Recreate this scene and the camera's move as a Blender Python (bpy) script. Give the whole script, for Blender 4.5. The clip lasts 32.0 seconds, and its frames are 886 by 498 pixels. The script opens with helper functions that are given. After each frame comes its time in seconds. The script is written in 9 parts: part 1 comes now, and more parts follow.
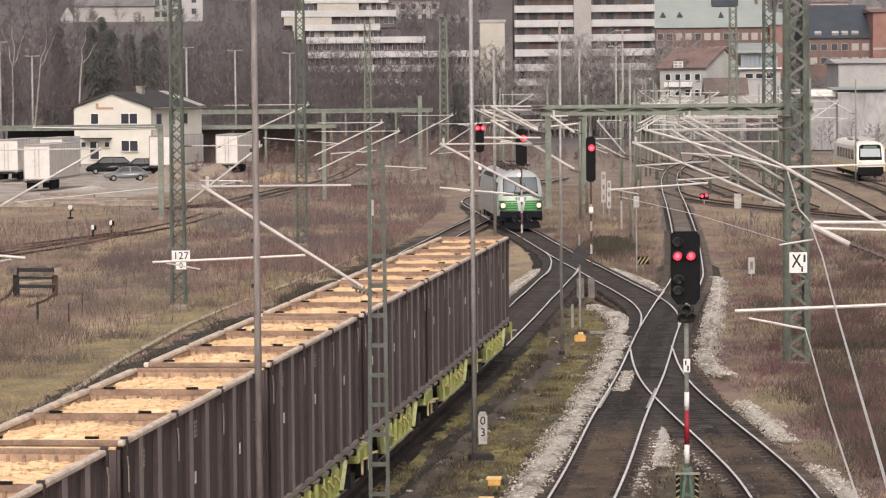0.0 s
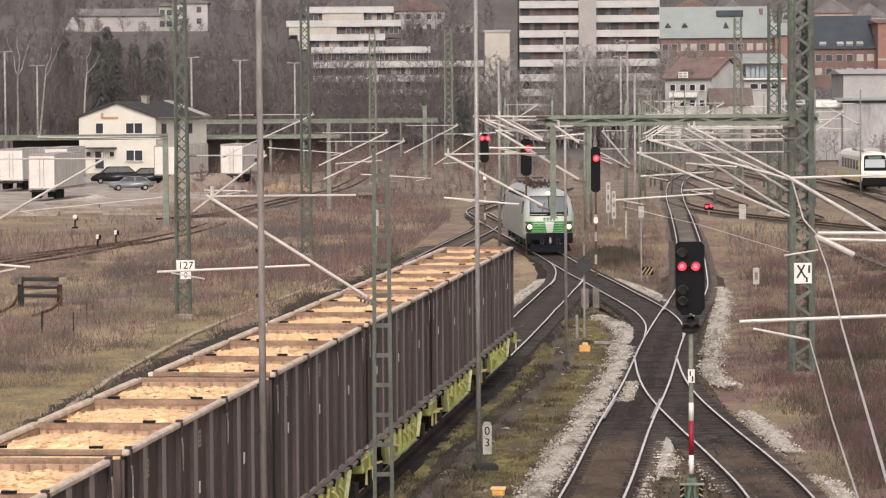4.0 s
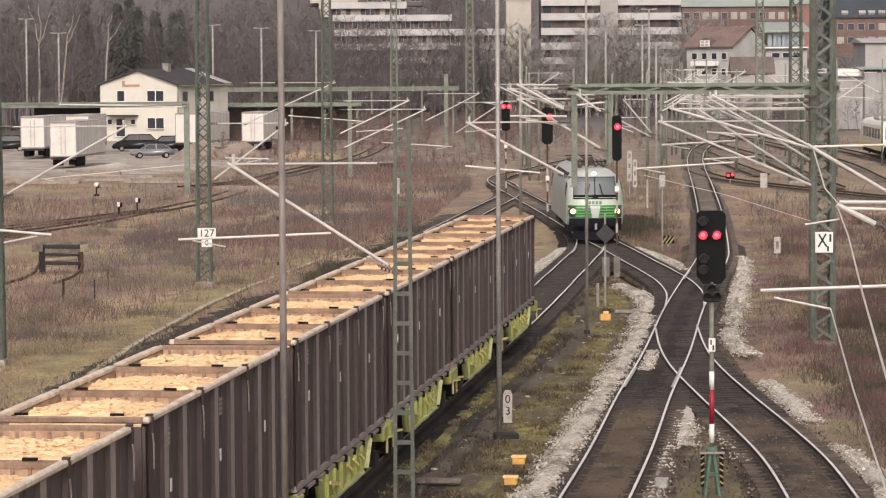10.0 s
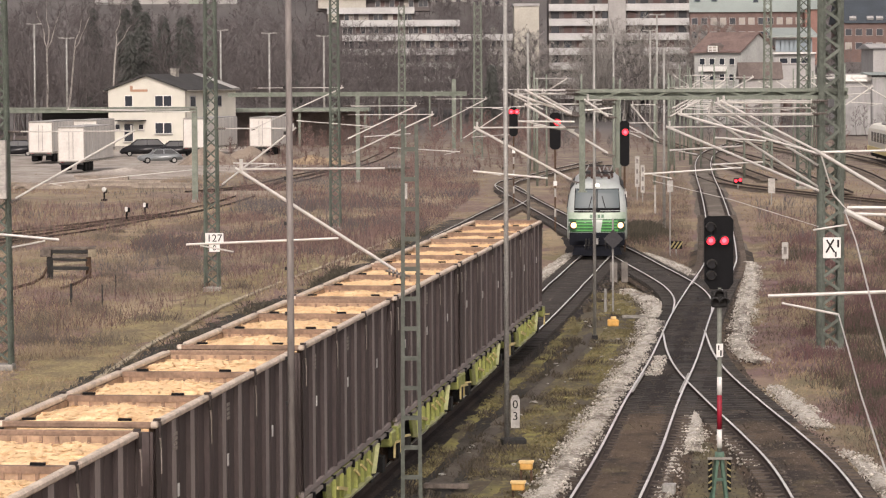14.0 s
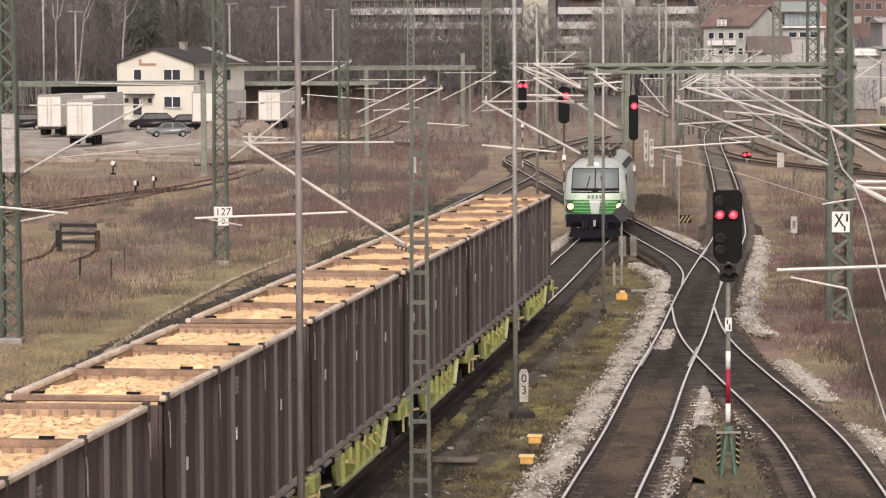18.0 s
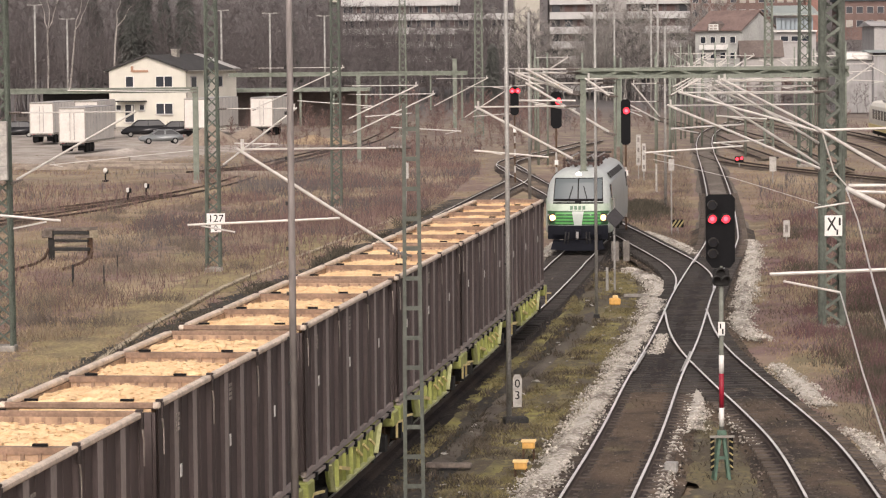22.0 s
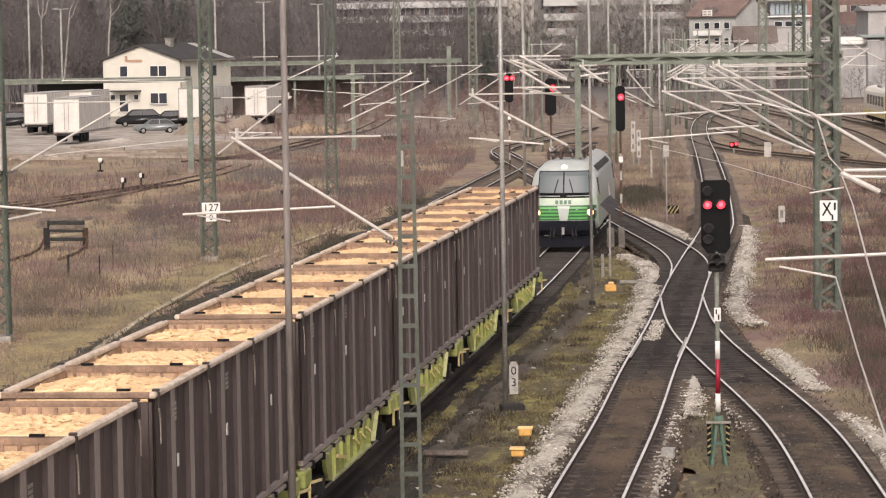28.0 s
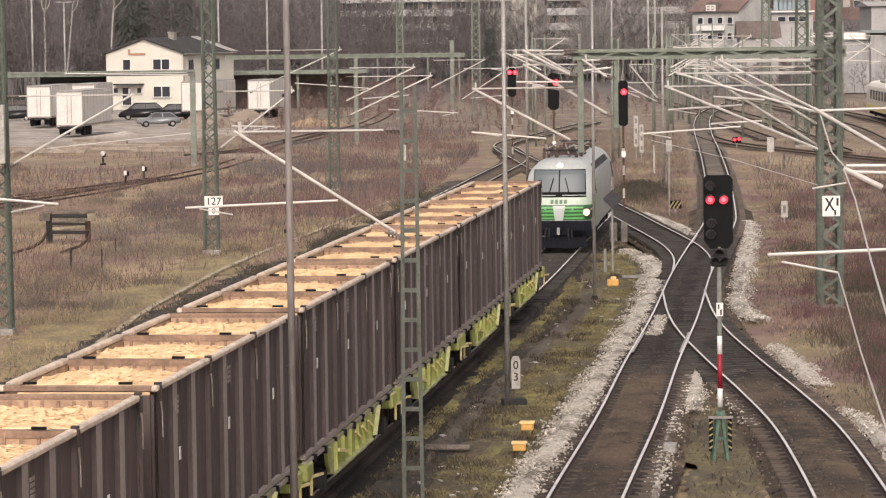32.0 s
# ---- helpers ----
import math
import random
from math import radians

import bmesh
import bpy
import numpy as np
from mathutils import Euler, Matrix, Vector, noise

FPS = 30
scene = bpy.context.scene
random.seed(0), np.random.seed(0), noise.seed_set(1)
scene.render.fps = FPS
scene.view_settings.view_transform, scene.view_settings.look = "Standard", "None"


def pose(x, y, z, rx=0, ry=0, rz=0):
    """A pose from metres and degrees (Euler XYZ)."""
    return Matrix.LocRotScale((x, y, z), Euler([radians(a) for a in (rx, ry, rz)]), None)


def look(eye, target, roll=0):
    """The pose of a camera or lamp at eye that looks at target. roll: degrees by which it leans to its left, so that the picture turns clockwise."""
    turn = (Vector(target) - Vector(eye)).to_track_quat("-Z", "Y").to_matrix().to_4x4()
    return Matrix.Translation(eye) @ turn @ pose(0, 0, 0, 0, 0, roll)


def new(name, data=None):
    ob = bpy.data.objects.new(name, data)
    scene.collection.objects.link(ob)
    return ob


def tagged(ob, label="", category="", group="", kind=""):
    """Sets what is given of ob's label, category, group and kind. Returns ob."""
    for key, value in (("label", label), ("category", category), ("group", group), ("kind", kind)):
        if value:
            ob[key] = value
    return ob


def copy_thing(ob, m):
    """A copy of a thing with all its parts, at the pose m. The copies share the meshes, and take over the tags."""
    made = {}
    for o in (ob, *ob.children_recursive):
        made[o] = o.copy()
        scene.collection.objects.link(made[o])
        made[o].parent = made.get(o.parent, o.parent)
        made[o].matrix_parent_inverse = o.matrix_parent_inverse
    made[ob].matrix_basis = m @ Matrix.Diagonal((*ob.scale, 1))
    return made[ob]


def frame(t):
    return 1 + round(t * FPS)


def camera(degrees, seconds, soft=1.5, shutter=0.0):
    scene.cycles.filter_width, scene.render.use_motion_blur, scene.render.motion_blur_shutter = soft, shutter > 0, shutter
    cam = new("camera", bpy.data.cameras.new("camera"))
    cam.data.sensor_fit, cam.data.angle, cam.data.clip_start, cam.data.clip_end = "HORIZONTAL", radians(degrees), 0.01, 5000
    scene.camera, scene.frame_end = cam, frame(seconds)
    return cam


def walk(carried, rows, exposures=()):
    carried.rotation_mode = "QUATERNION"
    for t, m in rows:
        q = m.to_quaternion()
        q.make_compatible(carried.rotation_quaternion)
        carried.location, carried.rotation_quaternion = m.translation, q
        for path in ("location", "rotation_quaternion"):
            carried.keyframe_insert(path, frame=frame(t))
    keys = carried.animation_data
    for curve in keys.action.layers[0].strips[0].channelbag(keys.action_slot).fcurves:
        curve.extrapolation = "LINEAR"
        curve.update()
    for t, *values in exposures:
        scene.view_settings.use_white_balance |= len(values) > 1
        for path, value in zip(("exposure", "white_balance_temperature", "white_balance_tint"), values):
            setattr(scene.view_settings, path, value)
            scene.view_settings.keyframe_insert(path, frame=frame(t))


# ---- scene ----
import functools

# camera on a footbridge: stands still, pans and tilts by hand
EYE_Z = 9.37
cam = camera(16.08, 32.0, soft=1.2)
walk(cam, [
    (0.0, pose(0, 0, EYE_Z, 87.039, 0.525, -0.525)),
    (0.5, pose(0, 0, EYE_Z, 87.090, 0.514, -0.512)),
    (1.0, pose(0, 0, EYE_Z, 87.143, 0.503, -0.502)),
    (1.5, pose(0, 0, EYE_Z, 87.180, 0.492, -0.477)),
    (2.0, pose(0, 0, EYE_Z, 87.246, 0.489, -0.476)),
    (2.5, pose(0, 0, EYE_Z, 87.278, 0.502, -0.478)),
    (3.0, pose(0, 0, EYE_Z, 87.307, 0.493, -0.472)),
    (3.5, pose(0, 0, EYE_Z, 87.293, 0.480, -0.453)),
    (5.5, pose(0, 0, EYE_Z, 86.773, 0.319, -0.425)),
    (6.0, pose(0, 0, EYE_Z, 86.627, 0.440, -0.461)),
    (6.5, pose(0, 0, EYE_Z, 86.584, 0.471, -0.495)),
    (7.0, pose(0, 0, EYE_Z, 86.512, 0.526, -0.472)),
    (7.5, pose(0, 0, EYE_Z, 86.574, 0.540, -0.409)),
    (8.0, pose(0, 0, EYE_Z, 86.604, 0.584, -0.340)),
    (8.5, pose(0, 0, EYE_Z, 86.620, 0.553, -0.245)),
    (9.0, pose(0, 0, EYE_Z, 86.645, 0.511, -0.157)),
    (9.5, pose(0, 0, EYE_Z, 86.638, 0.402, -0.097)),
    (10.0, pose(0, 0, EYE_Z, 86.647, 0.344, -0.048)),
    (10.5, pose(0, 0, EYE_Z, 86.642, 0.358, -0.033)),
    (11.0, pose(0, 0, EYE_Z, 86.638, 0.360, 0.014)),
    (11.5, pose(0, 0, EYE_Z, 86.646, 0.295, 0.040)),
    (12.0, pose(0, 0, EYE_Z, 86.695, 0.308, 0.048)),
    (12.5, pose(0, 0, EYE_Z, 86.747, 0.289, 0.074)),
    (13.0, pose(0, 0, EYE_Z, 86.759, 0.310, 0.079)),
    (13.5, pose(0, 0, EYE_Z, 86.743, 0.275, 0.088)),
    (14.0, pose(0, 0, EYE_Z, 86.743, 0.305, 0.095)),
    (14.5, pose(0, 0, EYE_Z, 86.604, 0.209, 0.137)),
    (16.5, pose(0, 0, EYE_Z, 86.283, 0.150, 0.272)),
    (17.0, pose(0, 0, EYE_Z, 86.254, 0.145, 0.269)),
    (17.5, pose(0, 0, EYE_Z, 86.222, 0.185, 0.267)),
    (18.0, pose(0, 0, EYE_Z, 86.267, 0.274, 0.257)),
    (18.5, pose(0, 0, EYE_Z, 86.349, 0.318, 0.236)),
    (19.0, pose(0, 0, EYE_Z, 86.445, 0.309, 0.216)),
    (19.5, pose(0, 0, EYE_Z, 86.486, 0.378, 0.159)),
    (20.0, pose(0, 0, EYE_Z, 86.467, 0.387, 0.107)),
    (20.5, pose(0, 0, EYE_Z, 86.449, 0.415, 0.062)),
    (21.0, pose(0, 0, EYE_Z, 86.397, 0.459, 0.055)),
    (21.5, pose(0, 0, EYE_Z, 86.380, 0.498, 0.092)),
    (22.0, pose(0, 0, EYE_Z, 86.368, 0.534, 0.109)),
    (22.5, pose(0, 0, EYE_Z, 86.330, 0.559, 0.125)),
    (23.0, pose(0, 0, EYE_Z, 86.278, 0.581, 0.139)),
    (23.5, pose(0, 0, EYE_Z, 86.220, 0.569, 0.147)),
    (24.0, pose(0, 0, EYE_Z, 86.188, 0.573, 0.155)),
    (24.5, pose(0, 0, EYE_Z, 86.192, 0.574, 0.166)),
    (25.0, pose(0, 0, EYE_Z, 86.208, 0.604, 0.149)),
    (25.5, pose(0, 0, EYE_Z, 86.191, 0.654, 0.107)),
    (27.5, pose(0, 0, EYE_Z, 86.146, 0.856, -0.011)),
    (28.0, pose(0, 0, EYE_Z, 86.141, 0.917, -0.000)),
    (28.5, pose(0, 0, EYE_Z, 86.094, 0.914, 0.025)),
    (29.0, pose(0, 0, EYE_Z, 86.002, 0.923, 0.024)),
    (29.5, pose(0, 0, EYE_Z, 85.926, 0.941, 0.033)),
    (30.0, pose(0, 0, EYE_Z, 85.887, 0.858, 0.044)),
    (30.5, pose(0, 0, EYE_Z, 85.895, 0.817, 0.066)),
    (31.0, pose(0, 0, EYE_Z, 85.925, 0.740, 0.076)),
    (31.5, pose(0, 0, EYE_Z, 85.989, 0.747, 0.072)),
    (32.0, pose(0, 0, EYE_Z, 86.036, 0.751, 0.057)),
], [(0.0, 0.27, 6870, 18), (4.0, 0.27, 6900, 18), (9.0, 0.27, 7000, 18), (17.0, 0.28, 7020, 18), (22.0, 0.31, 7040, 18), (32.0, 0.36, 7060, 18)])

# overcast winter daylight
SUN_EL, SUN_ROT = 38.0, 184.0
world = bpy.data.worlds.new("overcast_sky")
scene.world = world
world.use_nodes = True
wn = world.node_tree
sky = wn.nodes.new("ShaderNodeTexSky")
sky.sky_type = "NISHITA"
sky.sun_disc = False
sky.sun_elevation, sky.sun_rotation = radians(SUN_EL), radians(SUN_ROT)
sky.air_density, sky.dust_density, sky.ozone_density = 1.0, 4.0, 1.0
pale = wn.nodes.new("ShaderNodeHueSaturation")
pale.inputs["Saturation"].default_value = 0.22
wn.links.new(sky.outputs[0], pale.inputs["Color"])
wn.links.new(pale.outputs[0], wn.nodes["Background"].inputs["Color"])
wn.nodes["Background"].inputs["Strength"].default_value = 0.15
sun_data = bpy.data.lights.new("sun", "SUN")
sun_data.energy, sun_data.angle, sun_data.color = 1.3, radians(24), (1.0, 0.96, 0.9)
sun = new("sun", sun_data)
sun.matrix_world = look((0, 0, 60), (60 * math.sin(radians(SUN_ROT)) * -1, 60 * math.cos(radians(SUN_ROT)) * -1, 60 - 60 * math.tan(radians(SUN_EL))))


# ---- materials ----
def mat(name, col, rough=0.7, metal=0.0, var=0.25, scale=3.0, bump=0.15, fine=12.0, rand=0.0, col2=None, spec=0.4, island=False, stretch=(1, 1, 1)):
    """Paint, metal, soil or stone: two scales of mottling, a bump, and a shift from piece to piece."""
    m = bpy.data.materials.new(name)
    m.use_nodes = True
    nt = m.node_tree
    N, L = nt.nodes, nt.links
    b = N["Principled BSDF"]
    b.inputs["Roughness"].default_value = rough
    b.inputs["Metallic"].default_value = metal
    b.inputs["Specular IOR Level"].default_value = spec
    co = N.new("ShaderNodeTexCoord")
    mp = N.new("ShaderNodeMapping")
    mp.inputs["Scale"].default_value = stretch
    L.new(co.outputs["Object"], mp.inputs["Vector"])
    n1, n2 = N.new("ShaderNodeTexNoise"), N.new("ShaderNodeTexNoise")
    n1.inputs["Scale"].default_value, n1.inputs["Detail"].default_value = scale, 6
    n2.inputs["Scale"].default_value, n2.inputs["Detail"].default_value = fine, 4
    for n in (n1, n2):
        L.new(mp.outputs[0], n.inputs["Vector"])
    dark = col2 or tuple(c * (1 - var) for c in col)
    ramp = N.new("ShaderNodeValToRGB")
    ramp.color_ramp.elements[0].position, ramp.color_ramp.elements[1].position = 0.34, 0.66
    ramp.color_ramp.elements[0].color = (*dark, 1)
    ramp.color_ramp.elements[1].color = (*col, 1)
    L.new(n1.outputs["Fac"], ramp.inputs["Fac"])
    mul = N.new("ShaderNodeMix")
    mul.data_type, mul.blend_type = "RGBA", "MULTIPLY"
    mul.inputs["Factor"].default_value = min(1.0, var * 1.6)
    L.new(ramp.outputs[0], mul.inputs["A"])
    r2 = N.new("ShaderNodeMapRange")
    r2.inputs["From Min"].default_value, r2.inputs["From Max"].default_value = 0.3, 0.7
    r2.inputs["To Min"].default_value, r2.inputs["To Max"].default_value = 0.6, 1.25
    L.new(n2.outputs["Fac"], r2.inputs["Value"])
    L.new(r2.outputs[0], mul.inputs["B"])
    last = mul.outputs["Result"]
    if rand:
        if island:
            src = N.new("ShaderNodeNewGeometry").outputs["Random Per Island"]
        else:
            src = N.new("ShaderNodeObjectInfo").outputs["Random"]
        r3 = N.new("ShaderNodeMapRange")
        r3.inputs["To Min"].default_value, r3.inputs["To Max"].default_value = 1 - rand, 1 + rand
        L.new(src, r3.inputs["Value"])
        m3 = N.new("ShaderNodeMix")
        m3.data_type, m3.blend_type = "RGBA", "MULTIPLY"
        m3.inputs["Factor"].default_value = 1.0
        L.new(last, m3.inputs["A"])
        L.new(r3.outputs[0], m3.inputs["B"])
        last = m3.outputs["Result"]
    L.new(last, b.inputs["Base Color"])
    if bump:
        bp = N.new("ShaderNodeBump")
        bp.inputs["Strength"].default_value, bp.inputs["Distance"].default_value = bump, 0.02
        L.new(n2.outputs["Fac"], bp.inputs["Height"])
        L.new(bp.outputs[0], b.inputs["Normal"])
    return m


def glow(name, col, strength):
    m = bpy.data.materials.new(name)
    m.use_nodes = True
    b = m.node_tree.nodes["Principled BSDF"]
    b.inputs["Base Color"].default_value = (*col, 1)
    b.inputs["Emission Color"].default_value = (*col, 1)
    b.inputs["Emission Strength"].default_value = strength
    return m


def glass(name, col, rough=0.06):
    m = bpy.data.materials.new(name)
    m.use_nodes = True
    b = m.node_tree.nodes["Principled BSDF"]
    b.inputs["Base Color"].default_value = (*col, 1)
    b.inputs["Roughness"].default_value = rough
    b.inputs["Specular IOR Level"].default_value = 0.8
    return m


def patchy(name, base, layers, bump=0.9, stretch=(1, 0.45, 1), fine=9.0):
    """Ground with patches: each layer is (scale, colour, from, to) laid over the one before by a noise."""
    m = bpy.data.materials.new(name)
    m.use_nodes = True
    N, L = m.node_tree.nodes, m.node_tree.links
    b = N["Principled BSDF"]
    b.inputs["Roughness"].default_value = 0.95
    b.inputs["Specular IOR Level"].default_value = 0.25
    co, mp = N.new("ShaderNodeTexCoord"), N.new("ShaderNodeMapping")
    mp.inputs["Scale"].default_value = stretch
    L.new(co.outputs["Object"], mp.inputs["Vector"])

    def tex(scale, w):
        t = N.new("ShaderNodeTexNoise")
        t.noise_dimensions = "4D"
        t.inputs["Scale"].default_value, t.inputs["Detail"].default_value, t.inputs["W"].default_value = scale, 7, w
        L.new(mp.outputs[0], t.inputs["Vector"])
        return t.outputs["Fac"]
    last = None
    for i, (scale, col, lo, hi) in enumerate(layers):
        r, x = N.new("ShaderNodeMapRange"), N.new("ShaderNodeMix")
        r.inputs["From Min"].default_value, r.inputs["From Max"].default_value = lo, hi
        L.new(tex(scale, 3.1 * i + 1), r.inputs["Value"])
        x.data_type = "RGBA"
        L.new(r.outputs[0], x.inputs["Factor"])
        if last is None:
            x.inputs["A"].default_value = (*base, 1)
        else:
            L.new(last, x.inputs["A"])
        x.inputs["B"].default_value = (*col, 1)
        last = x.outputs["Result"]
    L.new(last, b.inputs["Base Color"])
    bp = N.new("ShaderNodeBump")
    bp.inputs["Strength"].default_value, bp.inputs["Distance"].default_value = bump, 0.06
    L.new(tex(fine, 0.5), bp.inputs["Height"])
    L.new(bp.outputs[0], b.inputs["Normal"])
    return m


M_STEEL = mat("galvanised_steel", (0.36, 0.35, 0.33), 0.55, 0.3, 0.35, 2.0, 0.1, 20)
M_POLE = mat("weathered_pole_steel", (0.25, 0.222, 0.208), 0.7, 0.2, 0.45, 1.6, 0.15, 14, stretch=(1, 1, 0.2))
M_TUBE = mat("aluminium_tube", (0.52, 0.5, 0.47), 0.45, 0.15, 0.15, 3.0, 0.0, 20)
M_GREEN = mat("green_mast_paint", (0.115, 0.136, 0.112), 0.7, 0.0, 0.35, 2.0, 0.1, 16)
M_FADEDGREEN = mat("weathered_green_mast_paint", (0.14, 0.158, 0.133), 0.8, 0.0, 0.4, 1.2, 0.1, 9)
M_GREYGREEN = mat("faded_green_mast_paint", (0.2, 0.225, 0.185), 0.75, 0.0, 0.3, 2.0, 0.1, 16)
M_RUST = mat("rusty_iron", (0.11, 0.065, 0.04), 0.85, 0.1, 0.5, 6.0, 0.3, 30)
M_RAILHEAD = mat("worn_rail_steel", (0.8, 0.78, 0.75), 0.4, 0.3, 0.25, 1.5, 0.0, 30)
M_RAILSIDE = mat("rust_brown_rail", (0.07, 0.05, 0.04), 0.85, 0.1, 0.4, 4.0, 0.2, 30)
M_SLEEPER = mat("old_oak_sleeper", (0.1, 0.079, 0.063), 0.9, 0, 0.4, 3.0, 0.4, 25, rand=0.25, stretch=(0.3, 1, 1))
M_DARKBALLAST = patchy("oil_stained_ballast", (0.036, 0.028, 0.023), [(0.35, (0.115, 0.082, 0.056), 0.42, 0.62), (1.3, (0.035, 0.027, 0.023), 0.5, 0.66), (0.9, (0.13, 0.105, 0.06), 0.58, 0.72), (7.0, (0.2, 0.16, 0.13), 0.58, 0.8)], 1.0, (1, 0.6, 1), 14)
M_RUSTSHADE = patchy("rust_and_shade_ballast", (0.026, 0.019, 0.017), [(0.8, (0.055, 0.04, 0.032), 0.45, 0.65), (6.0, (0.09, 0.07, 0.058), 0.6, 0.8)], 1.0, (1, 0.6, 1), 14)
M_OILED = patchy("oil_black_ballast", (0.02, 0.016, 0.015), [(0.5, (0.047, 0.036, 0.03), 0.48, 0.64), (1.7, (0.022, 0.017, 0.015), 0.52, 0.66), (6.0, (0.12, 0.098, 0.082), 0.6, 0.8)], 1.0, (1, 0.6, 1), 14)
M_GRIT = patchy("soiled_pale_gravel", (0.16, 0.135, 0.11), [(0.7, (0.44, 0.41, 0.36), 0.42, 0.56), (3.0, (0.13, 0.11, 0.085), 0.54, 0.68), (9.0, (0.55, 0.52, 0.47), 0.52, 0.66), (14.0, (0.15, 0.13, 0.11), 0.58, 0.72)], 1.0, (1, 0.7, 1), 12)
M_GRAVEL = mat("pale_limestone_gravel", (0.54, 0.51, 0.455), 0.95, 0, 0.4, 3.0, 0.6, 11, col2=(0.3, 0.27, 0.23), rand=0.3, island=True)
M_BLACK = mat("black_enamel", (0.008, 0.008, 0.009), 0.8, 0, 0.2, 4.0, 0.05, spec=0.15)
M_DARK = mat("dark_grey_iron", (0.03, 0.029, 0.028), 0.75, 0.1, 0.4, 5.0, 0.2)
M_WHITE = mat("white_enamel", (0.72, 0.71, 0.68), 0.5, 0, 0.12, 4.0, 0.03)
M_RED = mat("red_enamel", (0.3, 0.012, 0.03), 0.5, 0, 0.2, 4.0, 0.03)
M_STRIPEYEL = mat("dirty_yellow_stripe", (0.34, 0.28, 0.13), 0.7, 0, 0.3, 4.0, 0.05)
M_YELLOWLID = mat("pale_yellow_plastic", (0.86, 0.6, 0.27), 0.6, 0, 0.15, 4.0, 0.05)
M_YELLOW = mat("yellow_plastic", (0.75, 0.42, 0.12), 0.6, 0, 0.2, 4.0, 0.05)
M_CONT = mat("umber_container_steel", (0.084, 0.063, 0.06), 0.62, 0.0, 0.3, 1.1, 0.1, 18, rand=0.06, stretch=(1, 1, 0.3))
M_RIM = mat("worn_beige_rim", (0.7, 0.585, 0.48), 0.7, 0.0, 0.35, 3.0, 0.15, 22)
M_CONTIN = mat("brown_inner_wall", (0.5, 0.34, 0.23), 0.8, 0.0, 0.4, 2.0, 0.2, 14)
M_CHIP = mat("fresh_wood_chips", (0.86, 0.635, 0.385), 0.9, 0, 0.25, 4.0, 0.5, 30, rand=0.07, island=True, col2=(0.74, 0.52, 0.295))
M_LIME = mat("lime_green_wagon_paint", (0.36, 0.375, 0.12), 0.5, 0, 0.3, 2.0, 0.1, 12, col2=(0.27, 0.3, 0.09))
M_LOCO = mat("silver_white_paint", (0.42, 0.45, 0.435), 0.35, 0.1, 0.15, 1.0, 0.0, 8)
M_LOCOGREEN = mat("pale_green_paint", (0.37, 0.45, 0.36), 0.35, 0, 0.15, 1.0, 0.0, 8)
M_LOCODEEP = mat("deep_green_paint", (0.02, 0.09, 0.03), 0.4, 0, 0.2, 1.0, 0.0, 8)
M_LOCOSTRIPE = mat("bright_green_paint", (0.085, 0.36, 0.095), 0.4, 0, 0.2, 1.0, 0.0, 8)
M_SCREEN = glass("cab_glass", (0.1, 0.12, 0.125), 0.1)
M_WINDOW = glass("dark_window_glass", (0.03, 0.035, 0.045))
M_LAMP = glow("headlight_glow", (1.0, 0.86, 0.6), 6.0)
M_HALO = glow("headlight_halo_glow", (1.0, 0.62, 0.25), 0.7)
M_REDLAMP = glow("signal_red_glow", (1.0, 0.035, 0.06), 1.6)
M_REDCORE = glow("signal_red_core", (1.0, 0.1, 0.14), 2.6)
M_HOUSE = mat("cream_render", (0.58, 0.56, 0.49), 0.85, 0, 0.1, 0.7, 0.1)
M_ROOF = mat("dark_grey_roofing", (0.05, 0.048, 0.047), 0.85, 0, 0.3, 1.0, 0.2)
M_TARP = mat("off_white_tarpaulin", (0.62, 0.59, 0.55), 0.6, 0, 0.15, 0.6, 0.1, 6)
M_PANEL = mat("pale_concrete_panel", (0.34, 0.325, 0.31), 0.85, 0, 0.12, 0.3, 0.05, 3)
M_BALC = mat("off_white_balcony", (0.37, 0.36, 0.35), 0.8, 0, 0.15, 0.4, 0.05, 3)
M_BRICK = mat("red_brick_wall", (0.175, 0.118, 0.104), 0.9, 0, 0.3, 0.5, 0.1, 4)
M_COPPER = mat("grey_green_sheet_roof", (0.29, 0.33, 0.31), 0.6, 0.1, 0.12, 0.2, 0.02, 3)
# twig colour is greyed: the haze over the far woods is painted in
M_BUSHTWIG = mat("haze_greyed_twigs", (0.148, 0.131, 0.13), 0.95, 0, 0.35, 0.06, 0, 3, rand=0.16, island=True)
M_REDTWIG = mat("reddish_bare_twigs", (0.21, 0.138, 0.124), 0.95, 0, 0.35, 0.4, 0, 3, rand=0.35, island=True)
M_CONIFER = mat("dark_conifer_needles", (0.1, 0.104, 0.096), 0.95, 0, 0.3, 0.4, 0, 3, rand=0.2, island=True)
M_BARK = mat("grey_brown_bark", (0.12, 0.1, 0.09), 0.95, 0, 0.4, 2, 0.3)
M_BIRCH = mat("pale_birch_bark", (0.37, 0.34, 0.315), 0.9, 0, 0.3, 2, 0.1)
M_SIGNRED = mat("faded_orange_sign", (0.42, 0.25, 0.17), 0.7, 0, 0.2)
M_STRAW = mat("dry_grass_blades", (0.35, 0.27, 0.17), 0.95, 0, 0.3, 0.12, 0, 1.2, rand=0.16, island=True, col2=(0.24, 0.175, 0.118))


